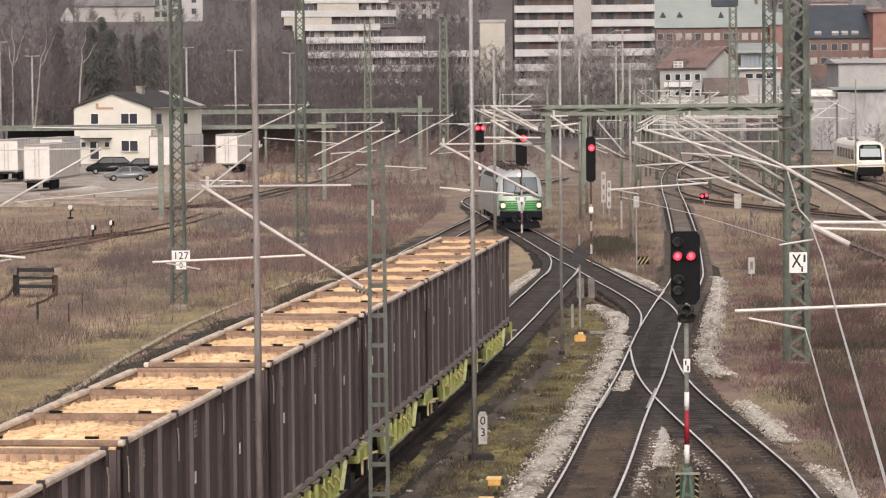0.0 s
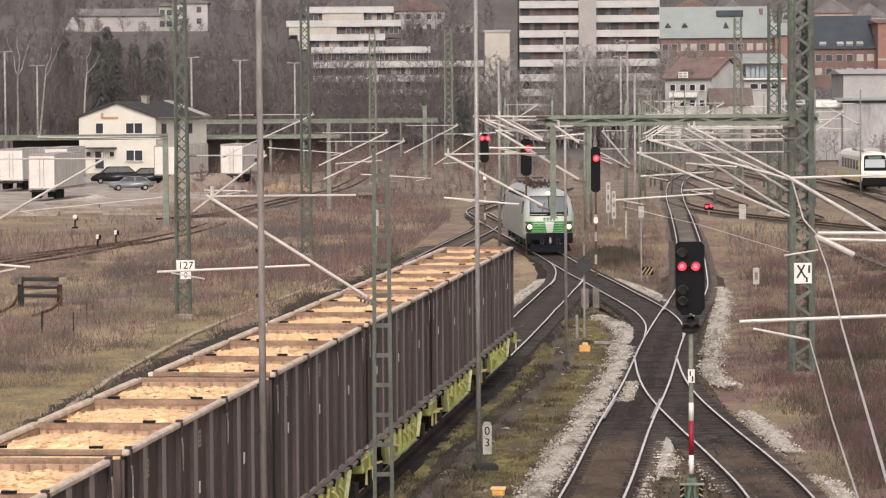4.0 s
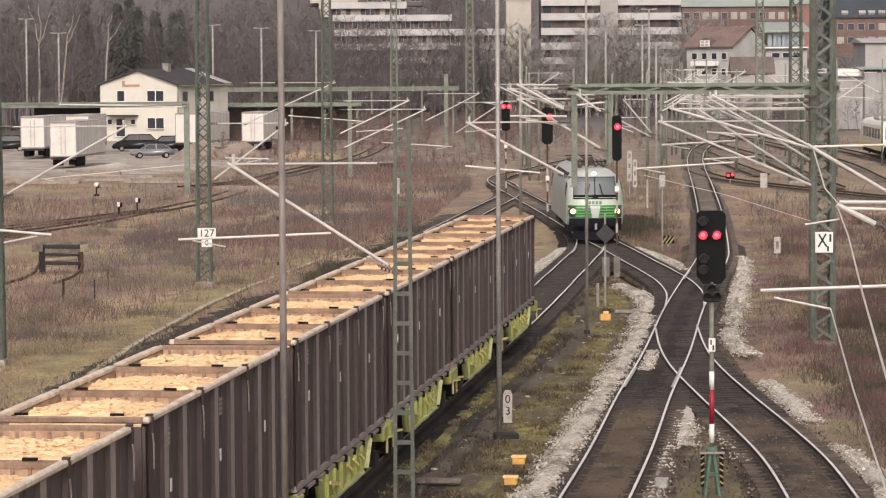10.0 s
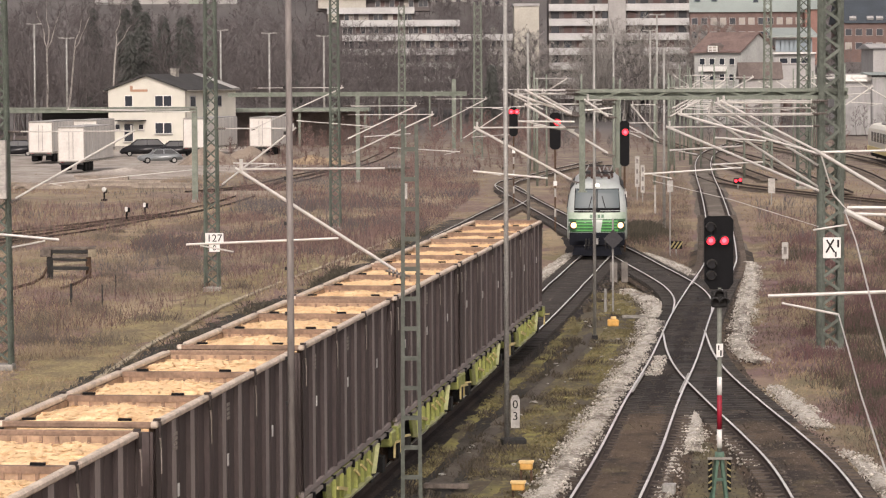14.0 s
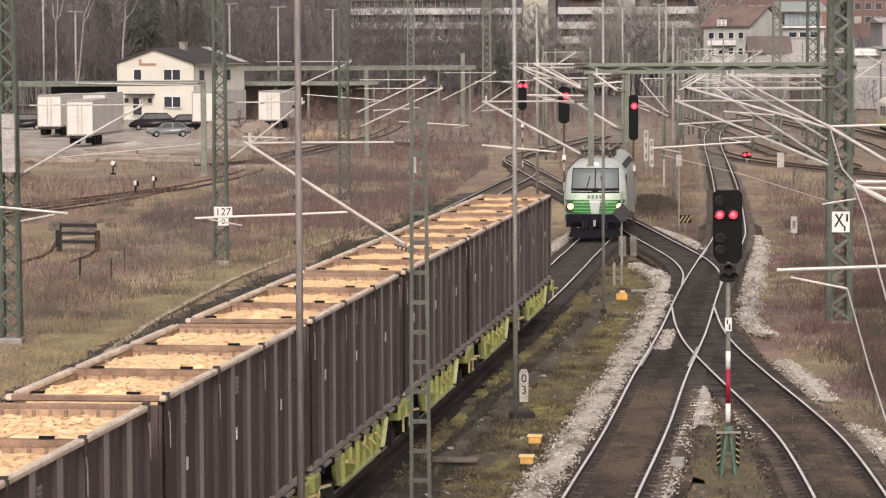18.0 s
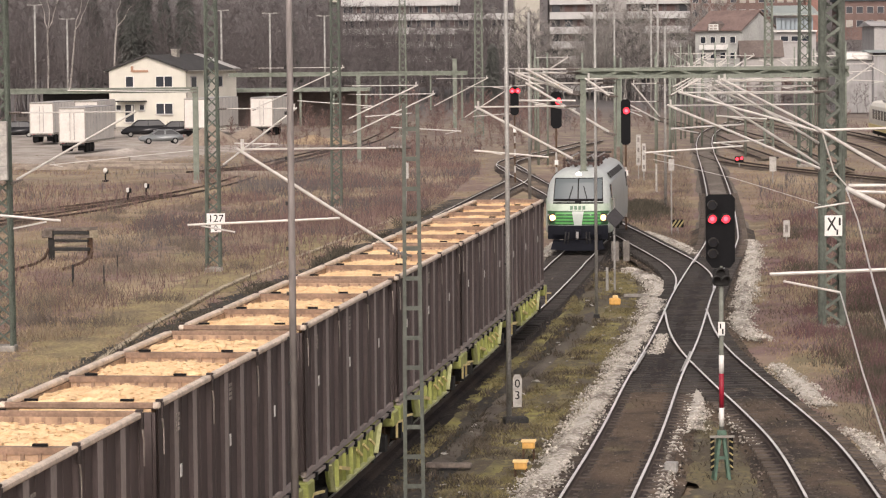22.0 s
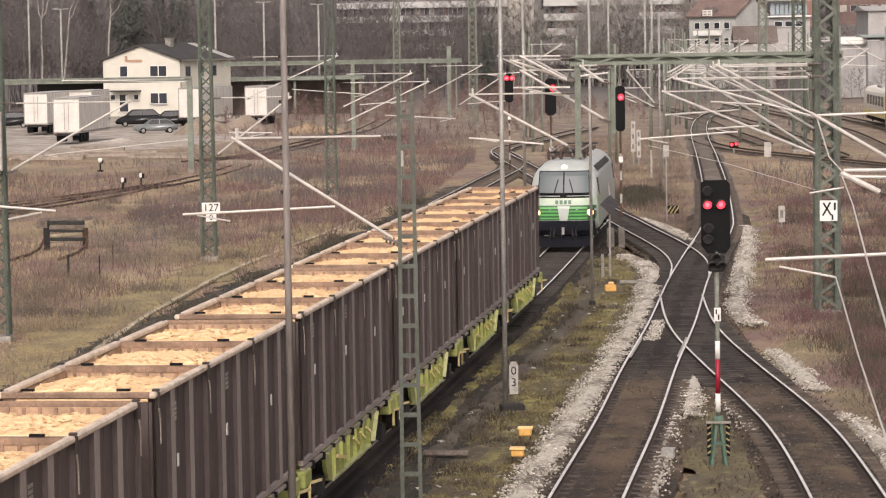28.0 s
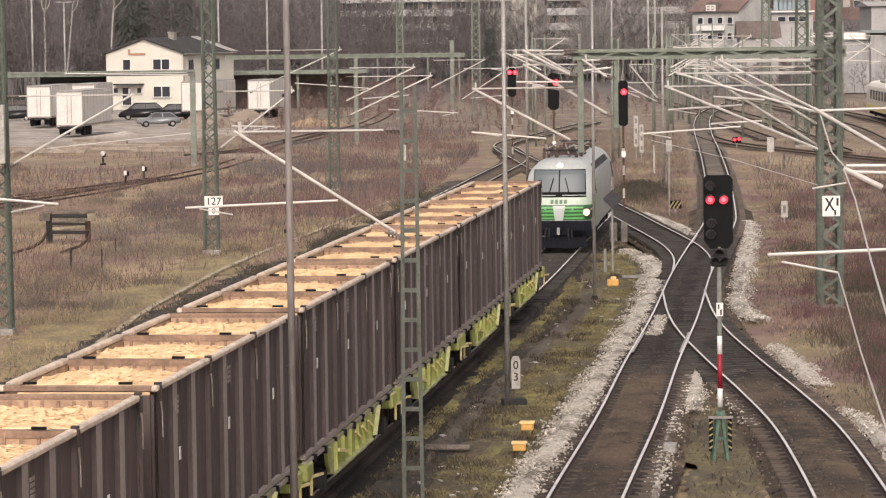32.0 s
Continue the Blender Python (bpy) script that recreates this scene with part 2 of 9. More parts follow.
# ---- mesh tools ----
def box(bm, x, y, z, sx, sy, sz, rz=0.0, rx=0.0, ry=0.0):
    m = Matrix.Translation((x, y, z)) @ Euler((radians(rx), radians(ry), radians(rz))).to_matrix().to_4x4() @ Matrix.Diagonal((sx, sy, sz, 1))
    return bmesh.ops.create_cube(bm, size=1, matrix=m)["verts"]


def beam(bm, p, q, w, h=None):
    """A rectangular bar from p to q."""
    p, q = Vector(p), Vector(q)
    d = q - p
    rot = d.to_track_quat("Y", "Z").to_matrix().to_4x4()
    m = Matrix.Translation((p + q) / 2) @ rot @ Matrix.Diagonal((w, d.length, h or w, 1))
    return bmesh.ops.create_cube(bm, size=1, matrix=m)["verts"]


def tube(bm, p, q, r, r2=None, n=8):
    p, q = Vector(p), Vector(q)
    d = q - p
    rot = d.to_track_quat("Z", "Y").to_matrix().to_4x4()
    m = Matrix.Translation((p + q) / 2) @ rot
    return bmesh.ops.create_cone(bm, cap_ends=True, segments=n, radius1=r, radius2=r if r2 is None else r2, depth=d.length, matrix=m)["verts"]


def prism(bm, pts, z0, z1, axis="z"):
    """A polygon swept straight; pts are (a, b), swept along the axis from z0 to z1."""
    def at(a, b, c):
        return {"z": (a, b, c), "x": (c, a, b), "y": (a, c, b)}[axis]
    lo = [bm.verts.new(at(a, b, z0)) for a, b in pts]
    hi = [bm.verts.new(at(a, b, z1)) for a, b in pts]
    n = len(pts)
    fs = [bm.faces.new(lo[::-1]), bm.faces.new(hi)]
    for i in range(n):
        fs.append(bm.faces.new((lo[i], lo[(i + 1) % n], hi[(i + 1) % n], hi[i])))
    bmesh.ops.recalc_face_normals(bm, faces=fs)
    return lo + hi


def B():
    return bmesh.new()


def bevel(bm, w, seg=1):
    bmesh.ops.bevel(bm, geom=bm.edges[:], offset=w, segments=seg, affect="EDGES", clamp_overlap=True)


def mesh_of(name, bm, material, smooth=False):
    me = bpy.data.meshes.new(name)
    bm.to_mesh(me)
    bm.free()
    if smooth:
        me.shade_smooth()
    for m in material if isinstance(material, (list, tuple)) else (material,):
        me.materials.append(m)
    return me


def part(name, bm, material, parent, label="", smooth=False, m=None):
    ob = new(name, mesh_of(name, bm, material, smooth))
    ob.parent = parent
    if m is not None:
        ob.matrix_local = m
    if label:
        ob["label"] = label
    return ob


def shared(name, me, parent, m):
    ob = new(name, me)
    ob.parent = parent
    ob.matrix_local = m
    return ob


def thing(name, m, label, category, group="", kind=""):
    ob = new(name)
    ob.matrix_world = m
    return tagged(ob, label, category, group, kind)


def solid(name, bm, material, label, category, group="", kind="", m=None, smooth=False):
    ob = new(name, mesh_of(name, bm, material, smooth))
    if m is not None:
        ob.matrix_world = m
    return tagged(ob, label, category, group, kind)


def raw(verts, faces, name):
    me = bpy.data.meshes.new(name)
    me.from_pydata(verts, [], faces)
    me.update()
    return me


def spline(pts, step):
    """Even points on a smooth curve through plan points (Catmull-Rom)."""
    P = [Vector(p) for p in pts]
    P = [2 * P[0] - P[1]] + P + [2 * P[-1] - P[-2]]
    fine = []
    for i in range(1, len(P) - 2):
        a, b, c, d = P[i - 1:i + 3]
        for k in range(20):
            t = k / 20
            fine.append(0.5 * (2 * b + (c - a) * t + (2 * a - 5 * b + 4 * c - d) * t * t + (3 * b - a - 3 * c + d) * t ** 3))
    fine.append(P[-2])
    out, acc, want = [fine[0]], 0.0, step
    for a, b in zip(fine, fine[1:]):
        seg = (b - a).length
        while acc + seg >= want:
            out.append(a.lerp(b, (want - acc) / seg))
            want += step
        acc += seg
    if (out[-1] - fine[-1]).length > step * 0.3:
        out.append(fine[-1])
    return out


def normals(line):
    out = []
    for i, p in enumerate(line):
        d = (line[min(i + 1, len(line) - 1)] - line[max(i - 1, 0)]).normalized()
        out.append(Vector((d.y, -d.x)))
    return out


def strip(name, line, prof, material):
    """Sweep a profile of (across, up) along a plan line."""
    nn = normals(line)
    verts, faces, k = [], [], len(prof)
    for p, n in zip(line, nn):
        for a, u in prof:
            verts.append((p.x + n.x * a, p.y + n.y * a, u))
    for i in range(len(line) - 1):
        for j in range(k - 1):
            a = i * k + j
            faces.append((a, a + 1, a + k + 1, a + k))
    me = raw(verts, faces, name)
    me.materials.append(material)
    return me


# ---- ground and tracks ----
def ground_z(x, y):
    """Flat yard, a wooded slope and a town hill behind it."""
    z = -0.32 + 0.1 * noise.noise((x * 0.15, y * 0.08, 3.0)) + 0.05 * noise.noise((x * 0.6, y * 0.35, 9.0))
    if 40 < y < 175:
        off = abs(x - 0.9 - (y - 70) * 0.1133)
        z -= 0.2 * max(0.0, min(1.0, (6.0 - off) / 1.5))
    if y > 330 and x < -10:
        z += 0.3 * min(1.0, (y - 330) / 40)
    far = max(0.0, y - 620)
    z += far * far / (far + 150) * 0.16
    # the wooded hill stands steeper to the west
    west = max(0.0, min(1.0, (-22 - x) / 28))
    hill = 32 * (1 - math.exp(-(far / 120) ** 1.5)) + max(0.0, far - 280) * 0.2
    return z + west * max(0.0, hill - far * far / (far + 150) * 0.16)


def build_ground():
    ys = [-60, -20, 10, 25] + [35 + 1.3 * i for i in range(170)] + [258 + 5 * i for i in range(34)] + [430 * 1.09 ** i for i in range(25)]
    xs = [-1600, -700, -300, -150, -100] + [-80 + 1.6 * i for i in range(101)] + [95, 120, 180, 300, 700, 1600]
    verts = [(x, y, ground_z(x, y)) for y in ys for x in xs]
    n = len(xs)
    faces = [(j * n + i, j * n + i + 1, j * n + n + i + 1, j * n + n + i) for j in range(len(ys) - 1) for i in range(n - 1)]
    me = raw(verts, faces, "ground")
    me.shade_smooth()
    m = bpy.data.materials.new("winter_yard_soil")
    m.use_nodes = True
    nt = m.node_tree
    N, L = nt.nodes, nt.links
    b = N["Principled BSDF"]
    b.inputs["Roughness"].default_value = 0.95
    co = N.new("ShaderNodeTexCoord")
    mp = N.new("ShaderNodeMapping")
    mp.inputs["Scale"].default_value = (1, 0.45, 1)
    L.new(co.outputs["Object"], mp.inputs["Vector"])

    def tex(scale, detail=6):
        t = N.new("ShaderNodeTexNoise")
        t.inputs["Scale"].default_value, t.inputs["Detail"].default_value = scale, detail
        L.new(mp.outputs[0], t.inputs["Vector"])
        return t.outputs["Fac"]

    def blend(fac, a, c, lo, hi):
        r = N.new("ShaderNodeMapRange")
        r.inputs["From Min"].default_value, r.inputs["From Max"].default_value = lo, hi
        L.new(fac, r.inputs["Value"])
        x = N.new("ShaderNodeMix")
        x.data_type = "RGBA"
        L.new(r.outputs[0], x.inputs["Factor"])
        for s, v in (("A", a), ("B", c)):
            if isinstance(v, tuple):
                x.inputs[s].default_value = (*v, 1)
            else:
                L.new(v, x.inputs[s])
        return x.outputs["Result"]
    c = blend(tex(0.1), (0.2, 0.145, 0.1), (0.33, 0.255, 0.16), 0.4, 0.58)
    c = blend(tex(0.22), c, (0.178, 0.112, 0.097), 0.46, 0.58)
    c = blend(tex(0.36), c, (0.2, 0.17, 0.09), 0.54, 0.66)
    c = blend(tex(2.4), c, (0.31, 0.235, 0.155), 0.55, 0.78)
    c = blend(tex(1.1), c, (0.08, 0.065, 0.052), 0.58, 0.74)
    # straw to the west of the tracks, darker reddish weeds to the east
    sp = N.new("ShaderNodeSeparateXYZ")
    L.new(co.outputs["Object"], sp.inputs[0])
    ad = N.new("ShaderNodeMath")
    ad.operation = "MULTIPLY_ADD"
    ad.inputs[1].default_value = 6.0
    L.new(tex(0.3), ad.inputs[0])
    L.new(sp.outputs["X"], ad.inputs[2])
    east = blend(tex(0.3), blend(tex(1.3), (0.125, 0.072, 0.07), (0.185, 0.11, 0.108), 0.4, 0.6), blend(tex(0.9), (0.15, 0.125, 0.07), (0.26, 0.205, 0.125), 0.4, 0.6), 0.46, 0.54)
    near_east = blend(sp.outputs["Y"], east, c, 165.0, 215.0)
    c = blend(ad.outputs[0], c, near_east, 9.0, 15.0)
    # mauve-brown brush soil towards the far end of the yard
    brush = blend(tex(0.12), (0.17, 0.122, 0.105), (0.215, 0.172, 0.13), 0.42, 0.58)
    brush = blend(tex(0.5), brush, (0.27, 0.225, 0.16), 0.5, 0.66)
    brush = blend(tex(1.7), brush, (0.12, 0.098, 0.075), 0.54, 0.68)
    c = blend(sp.outputs["Y"], c, brush, 190.0, 330.0)
    # trodden gravel of the lorry yard in the west
    gravel = blend(tex(0.4), (0.25, 0.215, 0.185), (0.37, 0.335, 0.295), 0.4, 0.6)
    gravel = blend(sp.outputs["Y"], blend(sp.outputs["Y"], c, gravel, 284.0, 296.0), c, 395.0, 412.0)
    c = blend(ad.outputs[0], gravel, c, -21.0, -17.0)
    # leaf litter on the wooded hill, greyed to paint the distance haze
    c = blend(sp.outputs["Y"], c, blend(tex(0.05), (0.085, 0.076, 0.073), (0.12, 0.108, 0.103), 0.35, 0.65), 400.0, 520.0)
    L.new(c, b.inputs["Base Color"])
    bp = N.new("ShaderNodeBump")
    bp.inputs["Strength"].default_value, bp.inputs["Distance"].default_value = 0.9, 0.12
    L.new(tex(6.0, 8), bp.inputs["Height"])
    L.new(bp.outputs[0], b.inputs["Normal"])
    me.materials.append(m)
    return tagged(new("ground", me), "brown winter ground with withered grass and bare soil", "ground", kind="structure")


build_ground()

V = Vector
LINE_A = [(1.2, 50), (2.75, 63.2), (4.3, 75.8), (5.75, 88.8), (7.35, 102.2), (9.2, 119.3), (11.1, 135.2), (12.85, 149.3), (14.0, 161), (16.95, 197.5), (20.05, 240), (22.4, 274), (24.0, 295.5), (24.95, 307.8), (27.25, 333.5), (29.7, 356), (32.2, 373), (36.5, 400)]
LINE_C = [(8.42, 112.5), (8.0, 104), (7.87, 97), (8.03, 88.5), (8.27, 80.5), (8.37, 74), (8.2, 67), (7.85, 59), (7.3, 50)]
LINE_M = [(15, 322), (10.6, 297.5), (8.0, 281.5), (6.2, 272.5), (5.1, 265.5), (4.55, 257), (4.62, 248.5), (4.98, 241), (5.5, 231), (6.15, 217.5), (6.85, 204), (7.32, 194), (7.92, 180.5), (8.52, 167.5), (9.0, 158.7), (9.4, 150.5), (9.82, 142.5), (10.08, 135.2), (9.95, 128), (9.35, 120.5)]
LINE_L = [(7.92, 180.5), (8.12, 174), (7.98, 167), (7.46, 158.8), (6.7, 151.8), (5.77, 143), (5.12, 137.2), (4.6, 132.2), (2.5, 113.5), (-1.57, 80), (-7.0, 36)]
LINE_N = [(4.55, 257), (4.98, 250), (5.25, 241.5), (5.12, 232.5), (4.6, 223), (2.85, 206.5), (0.95, 188), (-0.4, 175), (-3.6, 140)]
LINE_W = [(-33, 150), (-25.6, 179), (-22.6, 190.5), (-20.5, 203), (-18.6, 213.5), (-16.9, 226), (-15.4, 248), (-14.3, 270), (-12.5, 288), (-10.8, 309), (-8.2, 340), (-6, 420)]
LINE_W2 = [(-20.5, 251.5), (-18.8, 255.5), (-16.2, 264), (-14.6, 280), (-12.4, 301), (-11, 320)]
LINE_W3 = [(-40, 160), (-27.0, 187), (-23.9, 195.5), (-21.6, 203), (-19.3, 211.5)]
LINE_D = [(22.8, 284), (22.8, 268), (23.5, 258.5), (25.1, 248.5), (27.6, 237), (32, 219), (40, 192), (50, 165)]
LINE_R1 = [(33.5, 226), (36.0, 262), (38.2, 300), (39, 350), (38, 420)]
LINE_R2 = [(41.0, 262), (43.2, 305), (43.6, 350), (42.0, 430)]
LINE_R3 = [(30.2, 240), (31.3, 280), (32.4, 320), (32, 400)]
LINE_R4 = [(27.3, 268), (27.6, 310), (28.5, 360), (28, 430)]


def sleeper_mesh():
    bm = B()
    box(bm, 0, 0, 0, 2.5, 0.26, 0.2)
    bevel(bm, 0.02)
    return mesh_of("sleeper", bm, M_SLEEPER)


SLEEPER = sleeper_mesh()
SLEEPER_DARK = SLEEPER.copy()
SLEEPER_DARK.materials[0] = mat("oiled_oak_sleeper", (0.046, 0.039, 0.034), 0.85, 0, 0.4, 3.0, 0.4, 25, rand=0.3, stretch=(0.3, 1, 1))
M_WEEDBED = patchy("weedy_old_ballast", (0.15, 0.11, 0.08), [(0.5, (0.28, 0.215, 0.14), 0.4, 0.6), (2.0, (0.12, 0.09, 0.07), 0.54, 0.7)], 1.0)


M_FARBED = patchy("brown_weedy_ballast", (0.12, 0.094, 0.074), [(0.4, (0.2, 0.155, 0.11), 0.45, 0.62), (1.6, (0.07, 0.057, 0.048), 0.5, 0.68)], 1.0)


M_PALEBED = patchy("pale_grey_brown_ballast", (0.12, 0.1, 0.083), [(0.4, (0.19, 0.166, 0.14), 0.45, 0.62), (1.6, (0.11, 0.093, 0.076), 0.54, 0.7), (5.0, (0.27, 0.245, 0.21), 0.6, 0.76)], 1.0)


M_OLDRAIL = mat("dull_rusty_rail_head", (0.2, 0.145, 0.11), 0.75, 0.1, 0.4, 2.0, 0.0, 20)


def bed_prof(name, line, bed, lift, material):
    return strip(name, line, [(-bed - 0.45, -0.38), (-bed, -0.22 - lift), (-0.7, -0.2 - lift), (-0.42, -0.12 - lift), (0, -0.1 - lift), (0.42, -0.12 - lift), (0.7, -0.2 - lift), (bed, -0.22 - lift), (bed + 0.45, -0.38)], material)


def build_track(line_pts, bright=True, sleepers=(0, 0), bed=1.2, label="railway track with worn rails on dark ballast", bed_mat=None, depth=0.0, oil=None, far=None, sunk=0.0, far_mat=None):
    """One track: bed, two rails with bright heads, sleepers between the two distances y."""
    line = spline(line_pts, 1.2)
    t = thing("railway_track", pose(0, 0, -sunk), label, "railway track", "railway tracks", "structure")
    lift = depth
    if far:
        near_line, far_line = [p for p in line if p.y <= far + 1.2], [p for p in line if p.y >= far]
    else:
        near_line, far_line = line, []
    shared("ballast_bed", bed_prof("ballast_bed", near_line, bed, lift, bed_mat or M_DARKBALLAST), t, pose(0, 0, 0))
    if far_line:
        shared("ballast_bed", bed_prof("ballast_bed", far_line, 0.75 if far_mat is None else 1.0, lift, far_mat or M_FARBED), t, pose(0, 0, 0))
    if oil:
        part_line = [p for p in line if oil[0] <= p.y <= oil[1]]
        prof = [(-1.25 + 2.5 * j / 20) for j in range(21)]
        oil_me = strip("oiled_ballast", part_line, [(a, -0.088 - lift - 0.13 * min(1.0, abs(a) / 1.0) ** 1.6) for a in prof], M_OILED)
        bo = bmesh.new()
        bo.from_mesh(oil_me)
        gone = []
        for f in bo.faces:
            m = f.calc_center_median()
            edge = min(m.y - oil[0], oil[1] - m.y) / 7.0
            if noise.noise((m.x * 1.6, m.y * 0.7, 12)) * 0.9 + 0.35 > edge * 1.4 and edge < 1:
                gone.append(f)
        bmesh.ops.delete(bo, geom=gone, context="FACES")
        bo.to_mesh(oil_me)
        bo.free()
        shared("oiled_ballast", oil_me, t, pose(0, 0, 0))["label"] = "black oiled ballast of the switch"
    for s in (-0.753, 0.753):
        if bright:
            # rusty band whose dark colour also paints the shade beside the rail
            side_band = strip("rail_side_ballast", [p for p in line if p.y < 250], [(s - 0.3, -0.24 - lift), (s - 0.21, -0.148 - lift * 0.5), (s - 0.08, -0.135), (s + 0.08, -0.135), (s + 0.21, -0.148 - lift * 0.5), (s + 0.3, -0.24 - lift)], M_RUSTSHADE)
            shared("rail_side_ballast", side_band, t, pose(0, 0, 0))["label"] = "rusty ballast along the rail, the rail's shade in its colour"
        body = strip("rail", line, [(s - 0.075, -0.14), (s - 0.025, -0.11), (s - 0.038, -0.008), (s + 0.038, -0.008), (s + 0.025, -0.11), (s + 0.075, -0.14)], M_RAILSIDE)
        r = shared("rail", body, t, pose(0, 0, 0))
        head = strip("rail_head", line, [(s - 0.034, -0.012), (s - 0.031, -0.004), (s - 0.022, 0.0), (s + 0.022, 0.0), (s + 0.031, -0.004), (s + 0.034, -0.012)], M_RAILHEAD if bright else M_OLDRAIL)
        h = shared("rail_head", head, r, pose(0, 0, 0))
        h["label"] = "polished steel running surface" if bright else "rusty running surface"
    if sleepers[1] > sleepers[0]:
        pts = spline(line_pts, 0.62)
        for p, n in zip(pts, normals(pts)):
            if sleepers[0] <= p.y <= sleepers[1]:
                shared("sleeper", SLEEPER_DARK if oil and oil[0] <= p.y <= oil[1] else SLEEPER, t, pose(p.x, p.y, (-0.2 if oil and oil[0] <= p.y <= oil[1] else -0.235) + random.uniform(-0.015, 0.01), 0, 0, math.degrees(math.atan2(n.y, n.x)) + random.uniform(-1.2, 1.2)))
    return t


build_track(LINE_A, far=166, far_mat=M_PALEBED, sleepers=(60, 205), oil=(86, 142), label="main yard track with bright rails on brown-black ballast")
build_track(LINE_C, sleepers=(60, 108), depth=0.01, oil=(84, 110), label="diverging yard track curving away with bright rails")
build_track(LINE_M, far=200, bed=1.0, sleepers=(124, 240), depth=0.02, oil=(124, 205), label="approach track with bright rails on dark ballast")
build_track(LINE_L, sleepers=(100, 176), depth=0.03, oil=(38, 172), bed=1.35, bed_mat=M_OILED, label="siding under the wood chip train, one bright rail")
build_track(LINE_N, far=190, bed=1.0, bright=True, sleepers=(175, 240), depth=0.04, label="siding curving off behind the train on black ballast")
for ln, lb in ((LINE_W, "rusty little-used track through withered grass"), (LINE_W2, "rusty siding half hidden in grass"), (LINE_W3, "rusty siding joining at an old switch"), (LINE_D, "diverging track with dull rails"), (LINE_R1, "far yard track"), (LINE_R2, "far yard track under the railcar"), (LINE_R3, "far yard track"), (LINE_R4, "far yard track")):
    build_track(ln, bright=False, sunk=0.17 if ln in (LINE_W, LINE_W2, LINE_W3) else 0.04, label=lb, bed=0.8, bed_mat=M_FARBED if ln in (LINE_D, LINE_R1, LINE_R2, LINE_R3, LINE_R4) else M_WEEDBED, depth=0.06)


# ---- switches: blades, frogs, check rails ----
def rail_piece(name, pts, parent, mat_head=None):
    line = spline(pts, 0.8)
    body = strip(name, line, [(-0.065, -0.155), (-0.02, -0.12), (-0.034, -0.006), (0.034, -0.006), (0.02, -0.12), (0.065, -0.155)], M_RAILSIDE)
    r = shared(name, body, parent, pose(0, 0, 0))
    head = strip("rail_head", line, [(-0.034, -0.02), (-0.03, 0.002), (0.03, 0.002), (0.034, -0.02)], mat_head or M_RAILHEAD)
    shared("rail_head", head, r, pose(0, 0, 0))
    return r


M_WINGHEAD = mat("dull_steel_check_rail", (0.42, 0.4, 0.37), 0.5, 0.2, 0.3, 2.0, 0.0, 20)


def check_rails(centre, at, length, label):
    """Two check rails and wing rails beside the frog of a switch at distance y."""
    t = thing("railway_switch", pose(0, 0, 0), label, "railway switch", "railway switches", "structure")
    line = [p for p in spline(centre, 0.5) if abs(p.y - at) < length]
    nn = normals(line)
    for s in (-0.69, 0.69):
        rail_piece("check_rail", [(p.x + n.x * s, p.y + n.y * s) for p, n in list(zip(line, nn))[::3]], t, M_WINGHEAD)
    return t


check_rails(LINE_A, 93.5, 3.2, "switch frog with dark check rails")
check_rails(LINE_A, 139.5, 3.2, "switch frog with dark check rails")
check_rails(LINE_L, 158.5, 3.2, "switch frog with dark check rails")


# ---- pale gravel shoulders and mossy verge ----
def shoulder(pts, half, label, material=None, up=-0.14, name="gravel_shoulder", cat="gravel"):
    line = spline(pts, 0.5)
    nn = normals(line)
    verts, faces = [], []
    cols = 9
    for i, (p, n) in enumerate(zip(line, nn)):
        wob = 1 + 0.34 * noise.noise((p.x * 0.5, p.y * 0.5, half)) + 0.3 * noise.noise((p.x * 2.2, p.y * 2.2, half + 5))
        half_b = half * (0.72 if material is None else 1.0)
        wl, wr = half_b * wob, half_b * (1 + 0.34 * noise.noise((p.x * 0.5, p.y * 0.5, 40 + half)) + 0.3 * noise.noise((p.x * 2.2, p.y * 2.2, 50 + half)))
        end = min(1, i / 5, (len(line) - 1 - i) / 5)
        for j in range(cols):
            f = j / (cols - 1) * 2 - 1
            a = f * (wl if f < 0 else wr) * (0.15 + 0.85 * end)
            e = 1 - f * f
            verts.append((p.x + n.x * a, p.y + n.y * a, -0.36 + (up + 0.36) * e ** 0.8 * (0.3 + 0.7 * end) + 0.03 * noise.noise((p.x * 3 + a * 3, p.y * 3, 1))))
    for i in range(len(line) - 1):
        for j in range(cols - 1):
            a = i * cols + j
            faces.append((a, a + 1, a + cols + 1, a + cols))
    me = raw(verts, faces, name)
    me.shade_smooth()
    me.materials.append(material or M_GRIT)
    if material is None:
        for i in range(int(len(line) * half * 240)):
            k = int(RND.integers(0, len(line)))
            p, n = line[k], nn[k]
            e = min(1, (k + 2) / 5, (len(line) + 1 - k) / 5)
            a = RND.normal(0, 0.72) * half * (0.3 + 0.7 * e)
            sx, sy = p.x + n.x * a, p.y + n.y * a
            thin = noise.noise((sx * 1.3, sy * 0.7, 4)) + 0.7 * noise.noise((sx * 4, sy * 2.5, 14)) - 0.55 * max(0.0, abs(a) / half - 0.55)
            if thin < RND.uniform(-0.35, 0.12):
                continue
            STONES.append((p.x + n.x * a + RND.uniform(-0.2, 0.2), p.y + n.y * a + RND.uniform(-0.3, 0.3), up - 0.02 - 0.2 * min(1.0, (a / half) ** 2)))
    return tagged(new(name, me), label, cat, kind="stuff")


RND = np.random.default_rng(5)
STONES = []


